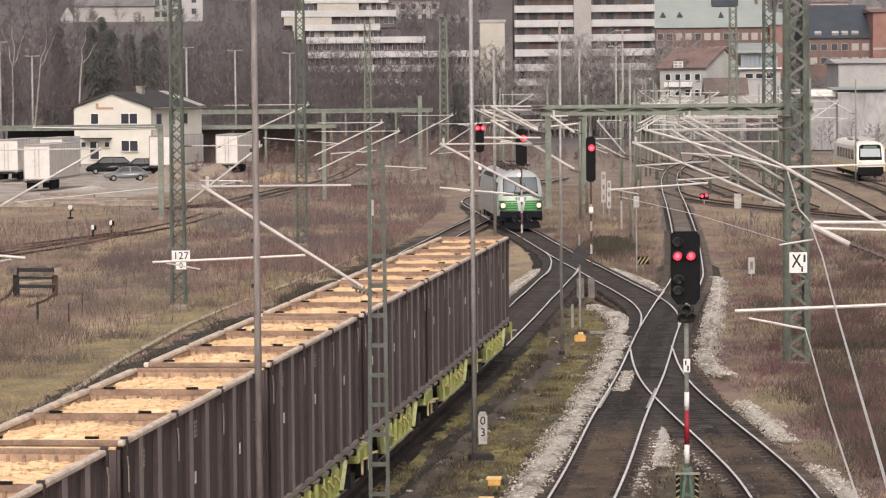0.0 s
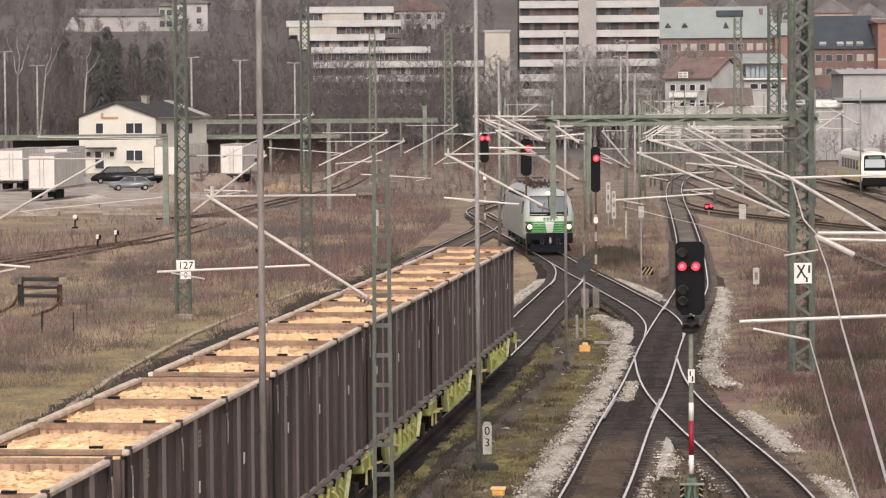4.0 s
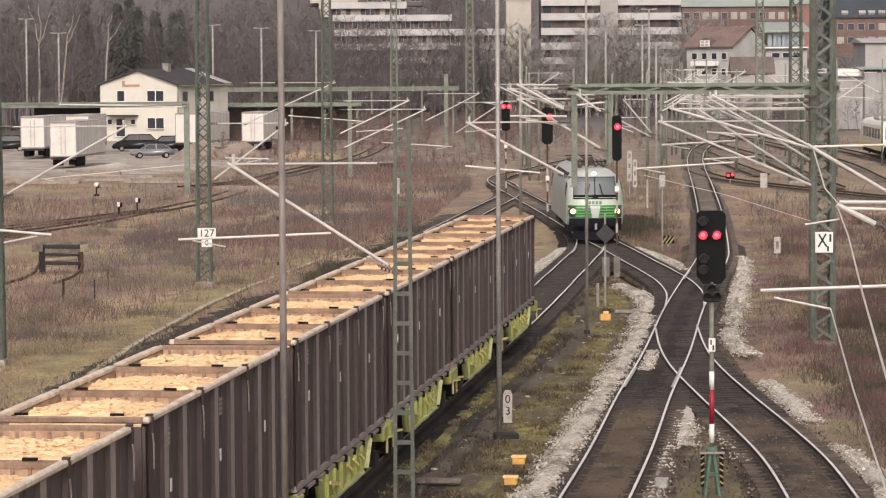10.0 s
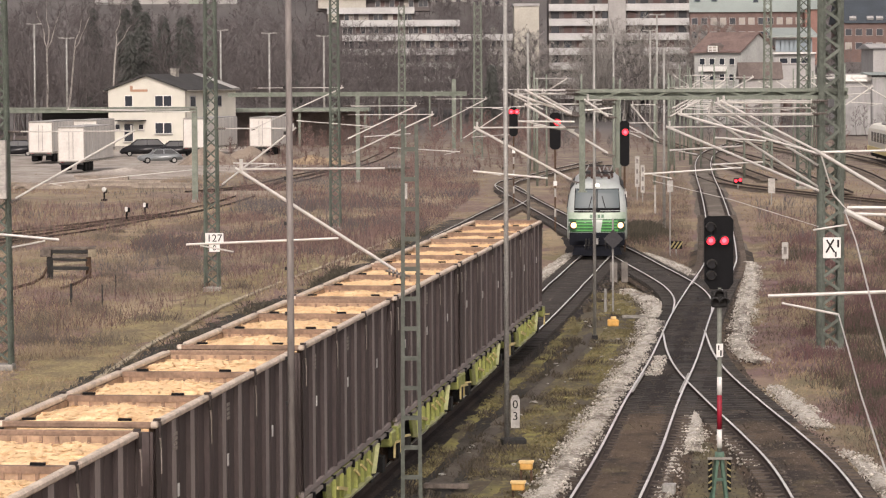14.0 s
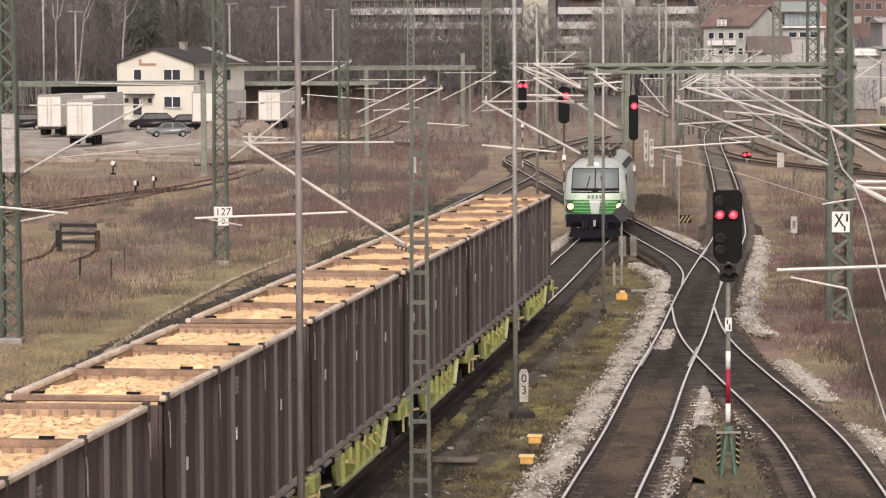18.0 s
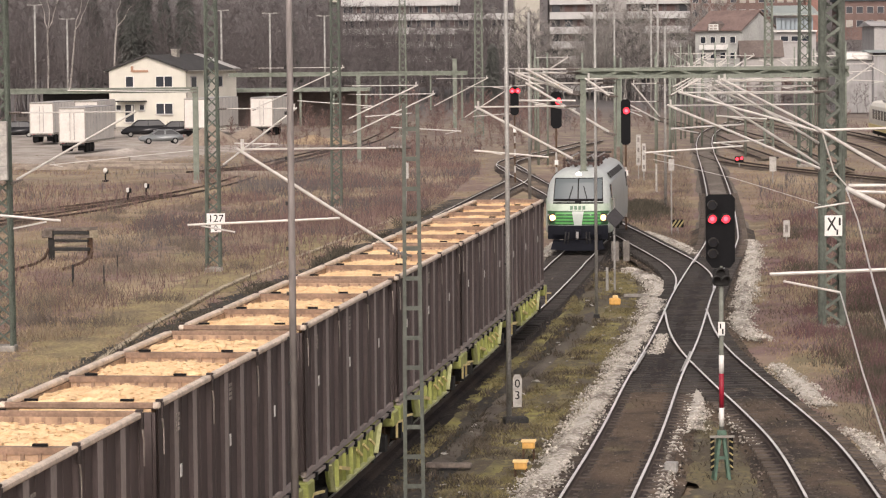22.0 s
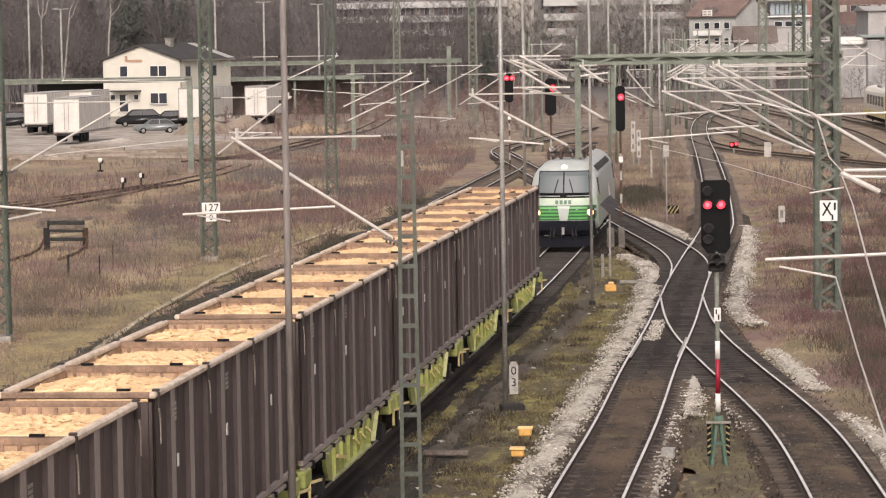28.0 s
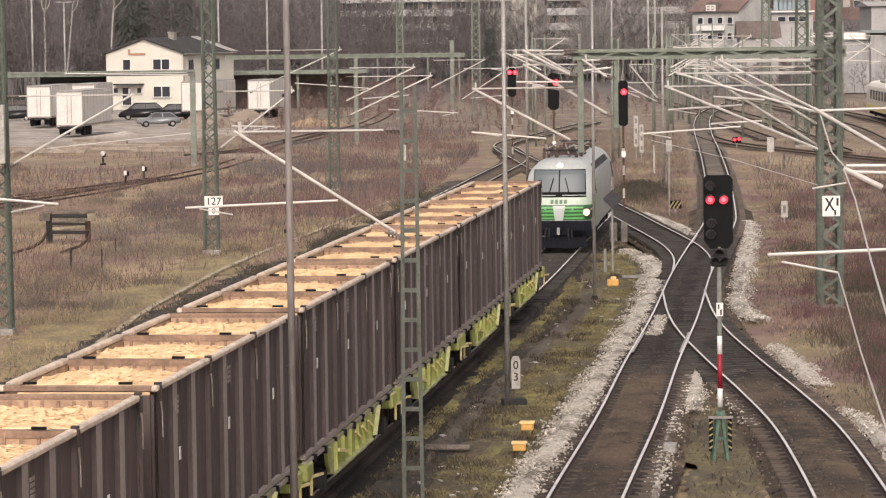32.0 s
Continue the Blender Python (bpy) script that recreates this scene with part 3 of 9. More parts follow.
def build_stones():
    """All the loose stones of the pale gravel as one mass of little uneven octahedra."""
    P = np.array(STONES)
    n = len(P)
    r = RND.uniform(0.016, 0.046, (n, 1))
    shape = np.array([[1, 0, 0], [-1, 0, 0], [0, 1, 0], [0, -1, 0], [0, 0, 0.8], [0, 0, -0.8]], float)
    v = P[:, None, :] + shape[None] * r[:, None] * RND.uniform(0.6, 1.3, (n, 6, 1))
    tri = np.array([[0, 2, 4], [2, 1, 4], [1, 3, 4], [3, 0, 4], [2, 0, 5], [1, 2, 5], [3, 1, 5], [0, 3, 5]])
    f = (np.arange(n)[:, None, None] * 6 + tri[None]).reshape(-1, 3)
    me = raw(v.reshape(-1, 3).tolist(), f.tolist(), "gravel_stones")
    me.materials.append(M_GRAVEL)
    return tagged(new("gravel_stones", me), "loose pale limestone gravel beside the tracks", "gravel", kind="stuff")



shoulder([(0.6, 55), (1.55, 65), (3.15, 78), (4.9, 92), (6.4, 105), (7.4, 114), (7.7, 119)], 0.62, "pale limestone gravel shoulder beside the main track", up=-0.07)
shoulder([(7.9, 121), (8.3, 126), (8.2, 131), (7.7, 136)], 0.55, "pale gravel shoulder inside the switch curve")
shoulder([(6.3, 97), (6.66, 100), (6.95, 103)], 0.28, "small patch of pale gravel inside the switch", up=-0.04)
shoulder([(10.2, 103), (10.1, 109), (10.9, 117), (12.1, 128), (13.8, 143), (14.8, 155)], 0.42, "pale limestone gravel shoulder beside the main track")
shoulder([(9.75, 94), (9.95, 88), (9.85, 83.5)], 0.42, "patch of pale gravel beside the diverging track")
shoulder([(9.95, 78), (10.0, 72), (9.6, 64), (9.2, 58)], 0.42, "pale gravel shoulder beside the diverging track")
shoulder([(6.0, 78.5), (6.3, 81.5), (6.6, 85), (7.15, 89.5)], 0.5, "pale gravel heap between the two diverging tracks")
shoulder([(7.1, 81), (7.2, 78.5), (7.36, 75)], 0.16, "thin streak of pale gravel inside the curve")
shoulder([(3.95, 62), (4.42, 67), (4.9, 71.6), (5.4, 76), (5.9, 80)], 0.2, "thin pale gravel along the rail")
shoulder([(11.5, 141), (11.3, 148), (10.9, 155.4), (10.1, 163)], 0.5, "pale gravel shoulder along the approach track")
shoulder([(3.5, 138), (4.55, 148), (5.46, 155.4), (6.4, 163)], 0.42, "pale gravel between two diverging tracks")
build_stones()


def build_ballast_stones():
    """Loose brown stones over the nearer track beds."""
    for ln, y0, y1, dens in ((LINE_A, 58, 150, 60), (LINE_C, 58, 110, 60), (LINE_M, 122, 170, 35), (LINE_L, 108, 150, 35)):
        pts = spline(ln, 0.5)
        for p, n in zip(pts, normals(pts)):
            if y0 < p.y < y1:
                for _ in range(int(dens * 0.55)):
                    a = RND.uniform(-1.6, 1.6)
                    if abs(abs(a) - 0.75) > 0.07:
                        yield (p.x + n.x * a + RND.uniform(-0.25, 0.25) * n.y, p.y + RND.uniform(-0.25, 0.25), -0.12 - 0.05 * abs(a) - (0.06 if abs(a) > 0.5 else 0.0))


STONES = list(build_ballast_stones())
M_BALSTONE = mat("brown_ballast_stone", (0.165, 0.135, 0.112), 0.95, 0, 0.4, 1.0, 0, 8, rand=0.85, island=True, col2=(0.06, 0.05, 0.043))
bed_stones = build_stones()
bed_stones.name = "ballast_stones"
bed_stones.data.materials[0] = M_BALSTONE
tagged(bed_stones, "loose brown ballast stones between the rails", "ballast")
M_YARD = mat("pale_yard_gravel", (0.4, 0.36, 0.32), 0.95, 0, 0.4, 0.3, 0.6, 3, col2=(0.25, 0.21, 0.175))
M_GRASSY = mat("matted_yellow_grass", (0.29, 0.235, 0.115), 0.95, 0, 0.5, 0.9, 0.9, 7, col2=(0.17, 0.13, 0.08), stretch=(1, 0.5, 1))
M_VERGE = patchy("moss_and_trodden_soil", (0.085, 0.07, 0.05), [(0.45, (0.185, 0.155, 0.078), 0.46, 0.66), (1.4, (0.1, 0.088, 0.065), 0.5, 0.66), (3.5, (0.23, 0.195, 0.1), 0.55, 0.76), (9.0, (0.065, 0.054, 0.042), 0.54, 0.7)], 1.0)
M_FOOTPATH = patchy("trodden_grey_soil", (0.085, 0.073, 0.06), [(0.9, (0.125, 0.108, 0.088), 0.45, 0.65), (4.0, (0.06, 0.05, 0.042), 0.56, 0.72)], 1.0)
# dark cinder, deepened further to carry the shade beside the train
M_PATH = patchy("shade_darkened_cinder", (0.032, 0.029, 0.026), [(0.6, (0.075, 0.066, 0.054), 0.48, 0.64), (1.6, (0.055, 0.047, 0.04), 0.52, 0.68), (5.0, (0.2, 0.18, 0.09), 0.6, 0.76)], 1.0)
shoulder([(-2.6, 55), (-0.8, 70), (1.0, 85), (2.7, 99), (4.2, 112)], 1.3, "dark cinder path with the standing train's shade in its colour", M_PATH, -0.29, "cinder_path", "path")
shoulder([(-0.9, 55), (0.9, 70), (2.6, 85), (4.25, 99), (5.65, 112), (6.6, 124), (7.2, 132)], 1.5, "trodden verge with yellow-green moss", M_VERGE, -0.26, "moss_verge", "moss")
shoulder([(5.1, 57), (5.9, 66), (6.4, 74), (6.9, 82)], 0.9, "mossy soil between the diverging tracks", M_VERGE, -0.3, "moss_verge", "moss")
M_MOSS = patchy("yellow_green_moss", (0.1, 0.084, 0.054), [(0.7, (0.25, 0.228, 0.082), 0.44, 0.6), (2.6, (0.105, 0.088, 0.055), 0.5, 0.66), (6.0, (0.24, 0.21, 0.095), 0.56, 0.76)], 1.0)
shoulder([(-0.9, 73), (-0.5, 76.6), (0.85, 89.4), (2.6, 101), (3.92, 111.4), (5.16, 121.4)], 0.4, "strip of yellow-green moss beside a trodden path", M_MOSS, -0.25, "moss_strip", "moss")
shoulder([(0.4, 68), (0.9, 71), (2.0, 81), (3.4, 92.1), (4.85, 101.6), (5.9, 112)], 0.62, "yellow-green moss beside the pale gravel", M_MOSS, -0.25, "moss_strip", "moss")
shoulder([(-0.6, 71), (-0.2, 73.5), (0.52, 78.8), (1.3, 85), (2.8, 95.5), (3.8, 102.8), (4.5, 107.9), (5.3, 116)], 0.3, "dark trodden footpath through the moss", M_FOOTPATH, -0.235, "footpath", "path")
shoulder([(-50, 284), (-40, 284), (-31, 294), (-25, 312), (-24, 330)], 8.0, "pale trodden gravel yard with parked trailers", M_YARD, -0.08, "gravel_yard", "gravel yard")
shoulder([(-13.9, 60), (-13.3, 85), (-12.7, 105), (-10.4, 130), (-6.6, 165)], 1.5, "yellow-green grass strip beside a cable trough", M_GRASSY, -0.27, "grass_verge", "grass")
shoulder([(-14, 60), (-11.5, 85), (-9.0, 110), (-5.2, 138), (-1.5, 172), (1.6, 205)], 1.8, "dark cinder strip behind the train", M_PATH, -0.25, "cinder_path", "path")


def build_trough():
    """Concrete cable trough, slab by slab."""
    t = thing("cable_trough", pose(0, 0, 0), "line of pale concrete cable trough slabs in grass", "cable trough", "", "structure")
    bm = B()
    box(bm, 0, 0, 0, 0.22, 0.97, 0.12)
    bevel(bm, 0.015)
    me = mesh_of("slab", bm, M_TROUGH)
    pts = spline([(-11.6, 74), (-11.3, 88), (-10.9, 104), (-10.2, 117), (-8.9, 133), (-6.2, 155), (-2.6, 185)], 1.0)
    for p, n in zip(pts, normals(pts)):
        shared("slab", me, t, pose(p.x, p.y, -0.29 + random.uniform(-0.02, 0.02), 0, random.uniform(-3, 3), math.degrees(math.atan2(n.y, n.x)) + random.uniform(-2, 2)))


M_TROUGH = mat("mossy_concrete_slab", (0.38, 0.32, 0.23), 0.9, 0, 0.4, 2, 0.4, rand=0.2)
build_trough()


def build_mound(x, y, rx, ry, h, label, material):
    nx = 22
    verts, faces = [], []
    for j in range(nx + 1):
        for i in range(nx + 1):
            u, w = i / nx * 2 - 1, j / nx * 2 - 1
            q = max(0.0, 1 - math.hypot(u, w))
            verts.append((x + u * rx, y + w * ry, -0.45 + h * q ** 0.8 * (1 + 0.35 * noise.noise((u * 2.5 + x, w * 2.5, 4))) + 0.06 * noise.noise((u * 9, w * 9 + x, 2))))
    for j in range(nx):
        for i in range(nx):
            a = j * (nx + 1) + i
            faces.append((a, a + 1, a + nx + 2, a + nx + 1))
    me = raw(verts, faces, "soil_mound")
    me.shade_smooth()
    me.materials.append(material)
    return tagged(new("soil_mound", me), label, "mound", "soil mounds")


M_SOILHEAP = mat("grey_brown_soil", (0.3, 0.24, 0.19), 0.95, 0, 0.35, 0.7, 0.8, 6)
M_SAND = mat("sandy_soil", (0.4, 0.29, 0.18), 0.95, 0, 0.35, 0.7, 0.8, 6)
build_mound(-24.6, 322, 3.6, 5, 2.4, "grey-beige heap of soil before the house", M_SOILHEAP)
build_mound(-21.0, 330, 3.0, 5, 2.0, "grey-brown heap of soil before the house", M_SOILHEAP)
build_mound(-14.0, 330, 4.2, 6, 1.0, "ochre heap of sandy soil", M_SAND)
build_mound(-30.5, 296, 5.0, 3.5, 0.8, "low heap of pale rubble", M_YARD)


# ---- wood chip train ----
TRAIN_DIR = V((0.1212, 0.9926))
TRAIN_AT = V((-5.6, 46.74))   # centre of the track where the second container begins
TURN = math.degrees(math.atan2(-TRAIN_DIR.x, TRAIN_DIR.y))
CL, CW, CZ0, CZ1 = 12.0, 2.44, 1.22, 4.15


chip_rng = random.Random(3)


def build_container():
    c = thing("wood_chip_container", pose(0, 0, 0), "brown steel open-top container heaped with wood chips", "container", "containers on the wood chip train")
    hw = CW / 2
    # pressed side walls: wide panels between raised posts
    for s, nm in ((1, "side_wall"), (-1, "side_wall")):
        bm = B()
        pts, light = [], []
        for k in range(3):
            y0 = k * CL / 3
            for ya, yb, o, lt in ((0, 0.12, 0, 0), (0.16, 0.62, -0.075, 0), (0.64, 0.68, -0.06, 0), (0.7, 1.1, -0.075, 0), (1.14, 1.46, -0.005, 1), (1.5, 1.95, -0.075, 0), (1.97, 2.01, -0.06, 0), (2.03, 2.5, -0.075, 0), (2.54, 2.86, -0.005, 1), (2.9, 3.4, -0.075, 0), (3.42, 3.46, -0.06, 0), (3.48, 3.96, -0.075, 0)):
                light += [0, lt] if pts else [lt]
                pts += [(y0 + ya, o), (y0 + yb, o)]
        light.append(0)
        pts.append((CL, 0))
        outer_lo = [bm.verts.new((s * (hw + o), y, CZ0 + 0.1)) for y, o in pts]
        outer_hi = [bm.verts.new((s * (hw + o), y, CZ1 - 0.1)) for y, o in pts]
        inner = [bm.verts.new((s * (hw - 0.11), y, z)) for y, z in ((0, CZ0 + 0.1), (CL, CZ0 + 0.1), (CL, CZ1 - 0.1), (0, CZ1 - 0.1))]
        for i in range(len(pts) - 1):
            f = bm.faces.new((outer_lo[i], outer_lo[i + 1], outer_hi[i + 1], outer_hi[i]))
            f.material_index = light[i]
        f = bm.faces.new(inner)
        f.material_index = 2
        bmesh.ops.recalc_face_normals(bm, faces=bm.faces[:])
        part(nm, bm, [M_CONT, M_CONTPOST, M_CONTIN], c)
        bm = B()
        box(bm, s * (hw - 0.05), CL / 2, CZ1 - 0.05, 0.13, CL, 0.1)
        bevel(bm, 0.025)
        part("top_rail", bm, M_RIM, c, "worn beige top rail")
        bm = B()
        box(bm, s * (hw - 0.05), CL / 2, CZ0 + 0.06, 0.1, CL, 0.1)
        part("bottom_rail", bm, M_CONTPOST, c, "worn brown bottom rail")
        for k in range(4):
            y = (0.16, CL / 3, 2 * CL / 3, CL - 0.16)[k]
            bm = B()
            box(bm, s * (hw + 0.022), y, CZ1 - 0.13, 0.04, 0.07, 0.24)
            box(bm, s * (hw - 0.02), y, CZ1 + 0.018, 0.1, 0.1, 0.035)
            part("clamp", bm, M_CLAMP, c, "dark brown clamp")
            bm = B()
            tube(bm, (s * (hw + 0.03), y - 0.03, CZ1 - 0.25), (s * (hw + 0.03), y + 0.05, CZ1 - 0.42), 0.016, n=5)
            tube(bm, (s * (hw + 0.03), y + 0.05, CZ1 - 0.42), (s * (hw + 0.03), y + 0.06, CZ1 - 0.8), 0.012, n=5)
            part("clamp_rod", bm, M_CONTRIM, c, "scuffed pale clamp rod")
    for y in (0.03, CL - 0.03):
        bm = B()
        box(bm, 0, y, (CZ0 + CZ1) / 2 - 0.05, CW - 0.1, 0.06, CZ1 - CZ0 - 0.2)
        ew = part("end_wall", bm, M_CONT, c)
        for i in range(7):
            bm = B()
            box(bm, -1.05 + i * 0.35, y + (0.05 if y > 1 else -0.05), (CZ0 + CZ1) / 2, 0.14, 0.06, CZ1 - CZ0 - 0.3)
            part("rib", bm, M_CONT, ew)
        bm = B()
        box(bm, 0, y, CZ1 - 0.05, CW - 0.14, 0.07, 0.1)
        bevel(bm, 0.02)
        part("end_rail", bm, M_CROSS, c, "worn brown top end rail")
    for y in (CL / 3 - 0.05, 2 * CL / 3 - 0.05, CL - 0.1):
        bm = B()
        box(bm, 0, y, CZ1 - 0.28, CW - 0.26, 0.02, 0.4)
        lining = part("inner_lining", bm, M_CONTIN, c, "brown inner board wall")
        for i in range(9):
            bm = B()
            box(bm, -0.96 + i * 0.24, y - 0.025, CZ1 - 0.28, 0.05, 0.03, 0.38)
            part("lining_rib", bm, M_CROSS, lining)
    for y in (CL / 3, 2 * CL / 3):
        bm = B()
        box(bm, 0, y, CZ1 - 0.07, CW - 0.2, 0.16, 0.1)
        box(bm, 0, y, CZ1 - 0.2, CW - 0.24, 0.06, 0.2)
        part("cross_bar", bm, M_CROSS, c, "rust-brown cross bar")
        for x in (-0.75, 0.72):
            bm = B()
            box(bm, x, y - 0.05, CZ1 + 0.01, 0.2, 0.08, 0.035)
            part("latch", bm, M_BLACK, c)
    for x in (-0.75, 0.72):
        bm = B()
        box(bm, x, 0.1, CZ1 + 0.025, 0.2, 0.08, 0.035)
        part("latch", bm, M_BLACK, c)
    for k in range(3):
        bm = B()
        y0 = k * CL / 3 + 0.1
        nx, ny = 26, 40
        vs = []
        for j in range(ny + 1):
            for i in range(nx + 1):
                fx, fy = i / nx * 2 - 1, j / ny * 2 - 1
                h = -0.23 + 0.15 * (1 - fy * fy) * (1 - 0.4 * fx * fx) + 0.08 * noise.noise((i * 0.2 + k * 9, j * 0.17, 2)) + 0.035 * noise.noise((i * 0.8, j * 0.8 + k * 5, 7)) + 0.02 * noise.noise((i * 2.3, j * 2.3 + k * 5, 17))
                vs.append(bm.verts.new((fx * (CW / 2 - 0.13), y0 + (fy + 1) / 2 * (CL / 3 - 0.2), CZ1 + h)))
        for j in range(ny):
            for i in range(nx):
                a = j * (nx + 1) + i
                bm.faces.new((vs[a], vs[a + 1], vs[a + nx + 2], vs[a + nx + 1]))
        tops = [v.co.copy() for v in vs]
        for q in range(1600):
            i, j = chip_rng.randrange(1, nx), chip_rng.randrange(1, ny)
            o = tops[j * (nx + 1) + i] + V((chip_rng.uniform(-0.05, 0.05), chip_rng.uniform(-0.05, 0.05), 0.01))
            a, ln, wd = chip_rng.uniform(0, 6.28), chip_rng.uniform(0.018, 0.045), chip_rng.uniform(0.01, 0.022)
            u, w = V((math.cos(a) * ln, math.sin(a) * ln, chip_rng.uniform(-0.006, 0.006))), V((-math.sin(a) * wd, math.cos(a) * wd, chip_rng.uniform(-0.006, 0.006)))
            bm.faces.new([bm.verts.new(o + p) for p in (-u - w, u - w, u + w, -u + w)])
        part("cargo_load", bm, M_CHIP, c, "pale orange fresh wood chips")
    for y, z in ((1.55, 2.93), (5.55, 2.9), (9.75, 2.9)):
        bm = B()
        box(bm, hw + 0.006, y, z, 0.012, 0.11, 0.2)
        part("label_plate", bm, M_WHITE, c, "small white plate")
    for y0 in (1.3, 5.54):
        for i in range(8):
            bm = B()
            box(bm, hw + 0.006, y0 + (i % 2) * 0.13, 3.82 - (i // 2) * 0.075, 0.012, 0.1, 0.05)
            part("marking_bar", bm, M_CONTRIM, c)
    return c


M_CLAMP = mat("dark_brown_clamp_iron", (0.045, 0.033, 0.03), 0.7, 0, 0.3, 4, 0)
M_CONTPOST = mat("lighter_brown_post", (0.33, 0.28, 0.262), 0.6, 0.0, 0.3, 1.0, 0.1, 18, stretch=(1, 1, 0.3))
M_CONTRIM = mat("scuffed_grey_rail", (0.33, 0.29, 0.26), 0.7, 0, 0.4, 3, 0.1, 20)
M_CROSS = mat("rust_brown_crossbar", (0.29, 0.19, 0.135), 0.75, 0, 0.4, 3, 0.15, 20)


def build_wagon():
    w = thing("container_wagon", pose(0, 0, 0), "lime green flat container wagon with deep side frames", "wagon", "wagons of the wood chip train")
    hw = 1.2
    for s in (1, -1):
        bm = B()
        prism(bm, [(2.4, 1.2), (2.6, 0.78), (2.95, 0.56), (8.3, 0.53), (8.8, 0.6), (9.25, 0.8), (9.55, 1.2)], s * hw - 0.03, s * hw + 0.03, "x")
        f = part("side_frame", bm, M_LIME, w, "lime green fish-belly side frame")
        bm = B()
        box(bm, s * (hw + 0.05), 5.6, 0.555, 0.18, 5.3, 0.05)
        part("flange", bm, M_LIMEGLINT, f, "bottom flange with a painted pale highlight")
        for i in range(6):
            bm = B()
            box(bm, s * (hw + 0.06), 3.4 + i * 0.96, 0.86, 0.1, 0.06, 0.56)
            part("rib", bm, M_LIME, f)
        for y in (2.62, 9.3):
            bm = B()
            beam(bm, (s * (hw + 0.07), y + (0.3 if y < 5 else -0.45), 0.56), (s * (hw + 0.07), y + (-0.12 if y < 5 else 0.2), 1.14), 0.1, 0.03)
            part("end_flange", bm, M_LIMEGLINT, f, "end flange with a painted pale highlight")
        bm = B()
        box(bm, s * hw, 6.0, 1.16, 0.1, CL, 0.07)
        part("sill", bm, M_CONTRIM, w, "scuffed pale sill")
        for i in range(9):
            bm = B()
            box(bm, s * (hw + 0.04), 0.9 + i * 1.27, 1.14, 0.1, 0.13, 0.15)
            part("twist_lock", bm, M_BLACK, w, "black container lock")
        for y in (0.1, 11.9):
            bm = B()
            box(bm, s * (hw - 0.1), y, 0.98, 0.4, 0.75, 0.34)
            bevel(bm, 0.03)
            part("end_box", bm, M_LIME, w, "lime green frame end")
            bm = B()
            tube(bm, (s * 0.98, y + (-0.55 if y < 1 else 0.55), 1.03), (s * 0.98, y, 1.03), 0.1)
            tube(bm, (s * 0.98, y + (-0.6 if y < 1 else 0.6), 1.03), (s * 0.98, y + (-0.55 if y < 1 else 0.55), 1.03), 0.22, n=12)
            part("buffer", bm, M_DARK, w)
            bm = B()
            beam(bm, (s * 1.28, y + 0.2, 0.86), (s * 1.36, y + 1.1, 0.8), 0.05)
            beam(bm, (s * 1.28, y + 0.2, 0.86), (s * 1.28, y + 0.2, 0.5), 0.05)
            part("grab_rail", bm, M_YELLOWRAIL, w, "yellow shunter's handle")
        bm = B()
        beam(bm, (s * 1.3, 3.55, 0.95), (s * 1.34, 4.5, 0.8), 0.07)
        part("brake_lever", bm, M_YELLOWRAIL, w, "pale yellow lever")
        for i in range(3):
            bm = B()
            beam(bm, (s * 1.28, 6.0 + i * 0.9, 1.0), (s * 1.36, 6.2 + i * 0.9, 0.86), 0.045)
            part("lashing_hook", bm, M_YELLOWRAIL, w, "pale yellow hook")
    bm = B()
    box(bm, 0, 6, 0.95, 1.6, CL + 0.2, 0.3)
    part("centre_sill", bm, M_LIME, w)
    for y in (1.75, 10.25):
        bm = B()
        for s in (1, -1):
            box(bm, s * 1.0, y, 0.55, 0.14, 2.3, 0.26)
            for d in (-0.9, 0.9):
                box(bm, s * 1.04, y + d, 0.48, 0.26, 0.36, 0.36)
        box(bm, 0, y, 0.62, 2.1, 0.5, 0.24)
        bg = part("bogie", bm, M_DARK, w, "dark iron bogie")
        for d in (-0.9, 0.9):
            bm = B()
            for s in (1, -1):
                tube(bm, (s * 0.68, y + d, 0.46), (s * 0.82, y + d, 0.46), 0.46, n=20)
            tube(bm, (-0.8, y + d, 0.46), (0.8, y + d, 0.46), 0.08)
            part("wheelset", bm, M_RUST, bg)
    return w


# paler lime that paints the highlight along the frame's edges
M_LIMEGLINT = mat("highlight_pale_lime", (0.45, 0.46, 0.24), 0.6, 0, 0.3, 2, 0.1)
M_YELLOWRAIL = mat("pale_yellow_paint", (0.75, 0.62, 0.3), 0.6, 0, 0.2, 4, 0)
first_box, first_wagon = build_container(), build_wagon()
STARTS = (-13.05, 0.0, 13.1, 26.0, 38.6, 50.9)
for k, s0 in enumerate(STARTS):
    p = TRAIN_AT + TRAIN_DIR * s0
    for ob in (first_box, first_wagon):
        if k == 0:
            ob.matrix_world = pose(p.x, p.y, 0, 0, 0, TURN)
        else:
            copy_thing(ob, pose(p.x, p.y, 0, 0, 0, TURN))


# ---- electric locomotive ----
def rake(z):
    """How far the front leans back at height z."""
    prof = ((0.9, 0.06), (1.3, 0.0), (1.75, 0.0), (2.15, 0.1), (2.4, 0.22), (3.25, 0.68), (3.5, 0.88), (3.7, 1.2), (3.85, 1.75))
    for (a, u), (b, v) in zip(prof, prof[1:]):
        if z <= b:
            return u + (v - u) * (z - a) / (b - a)
    return prof[-1][1]


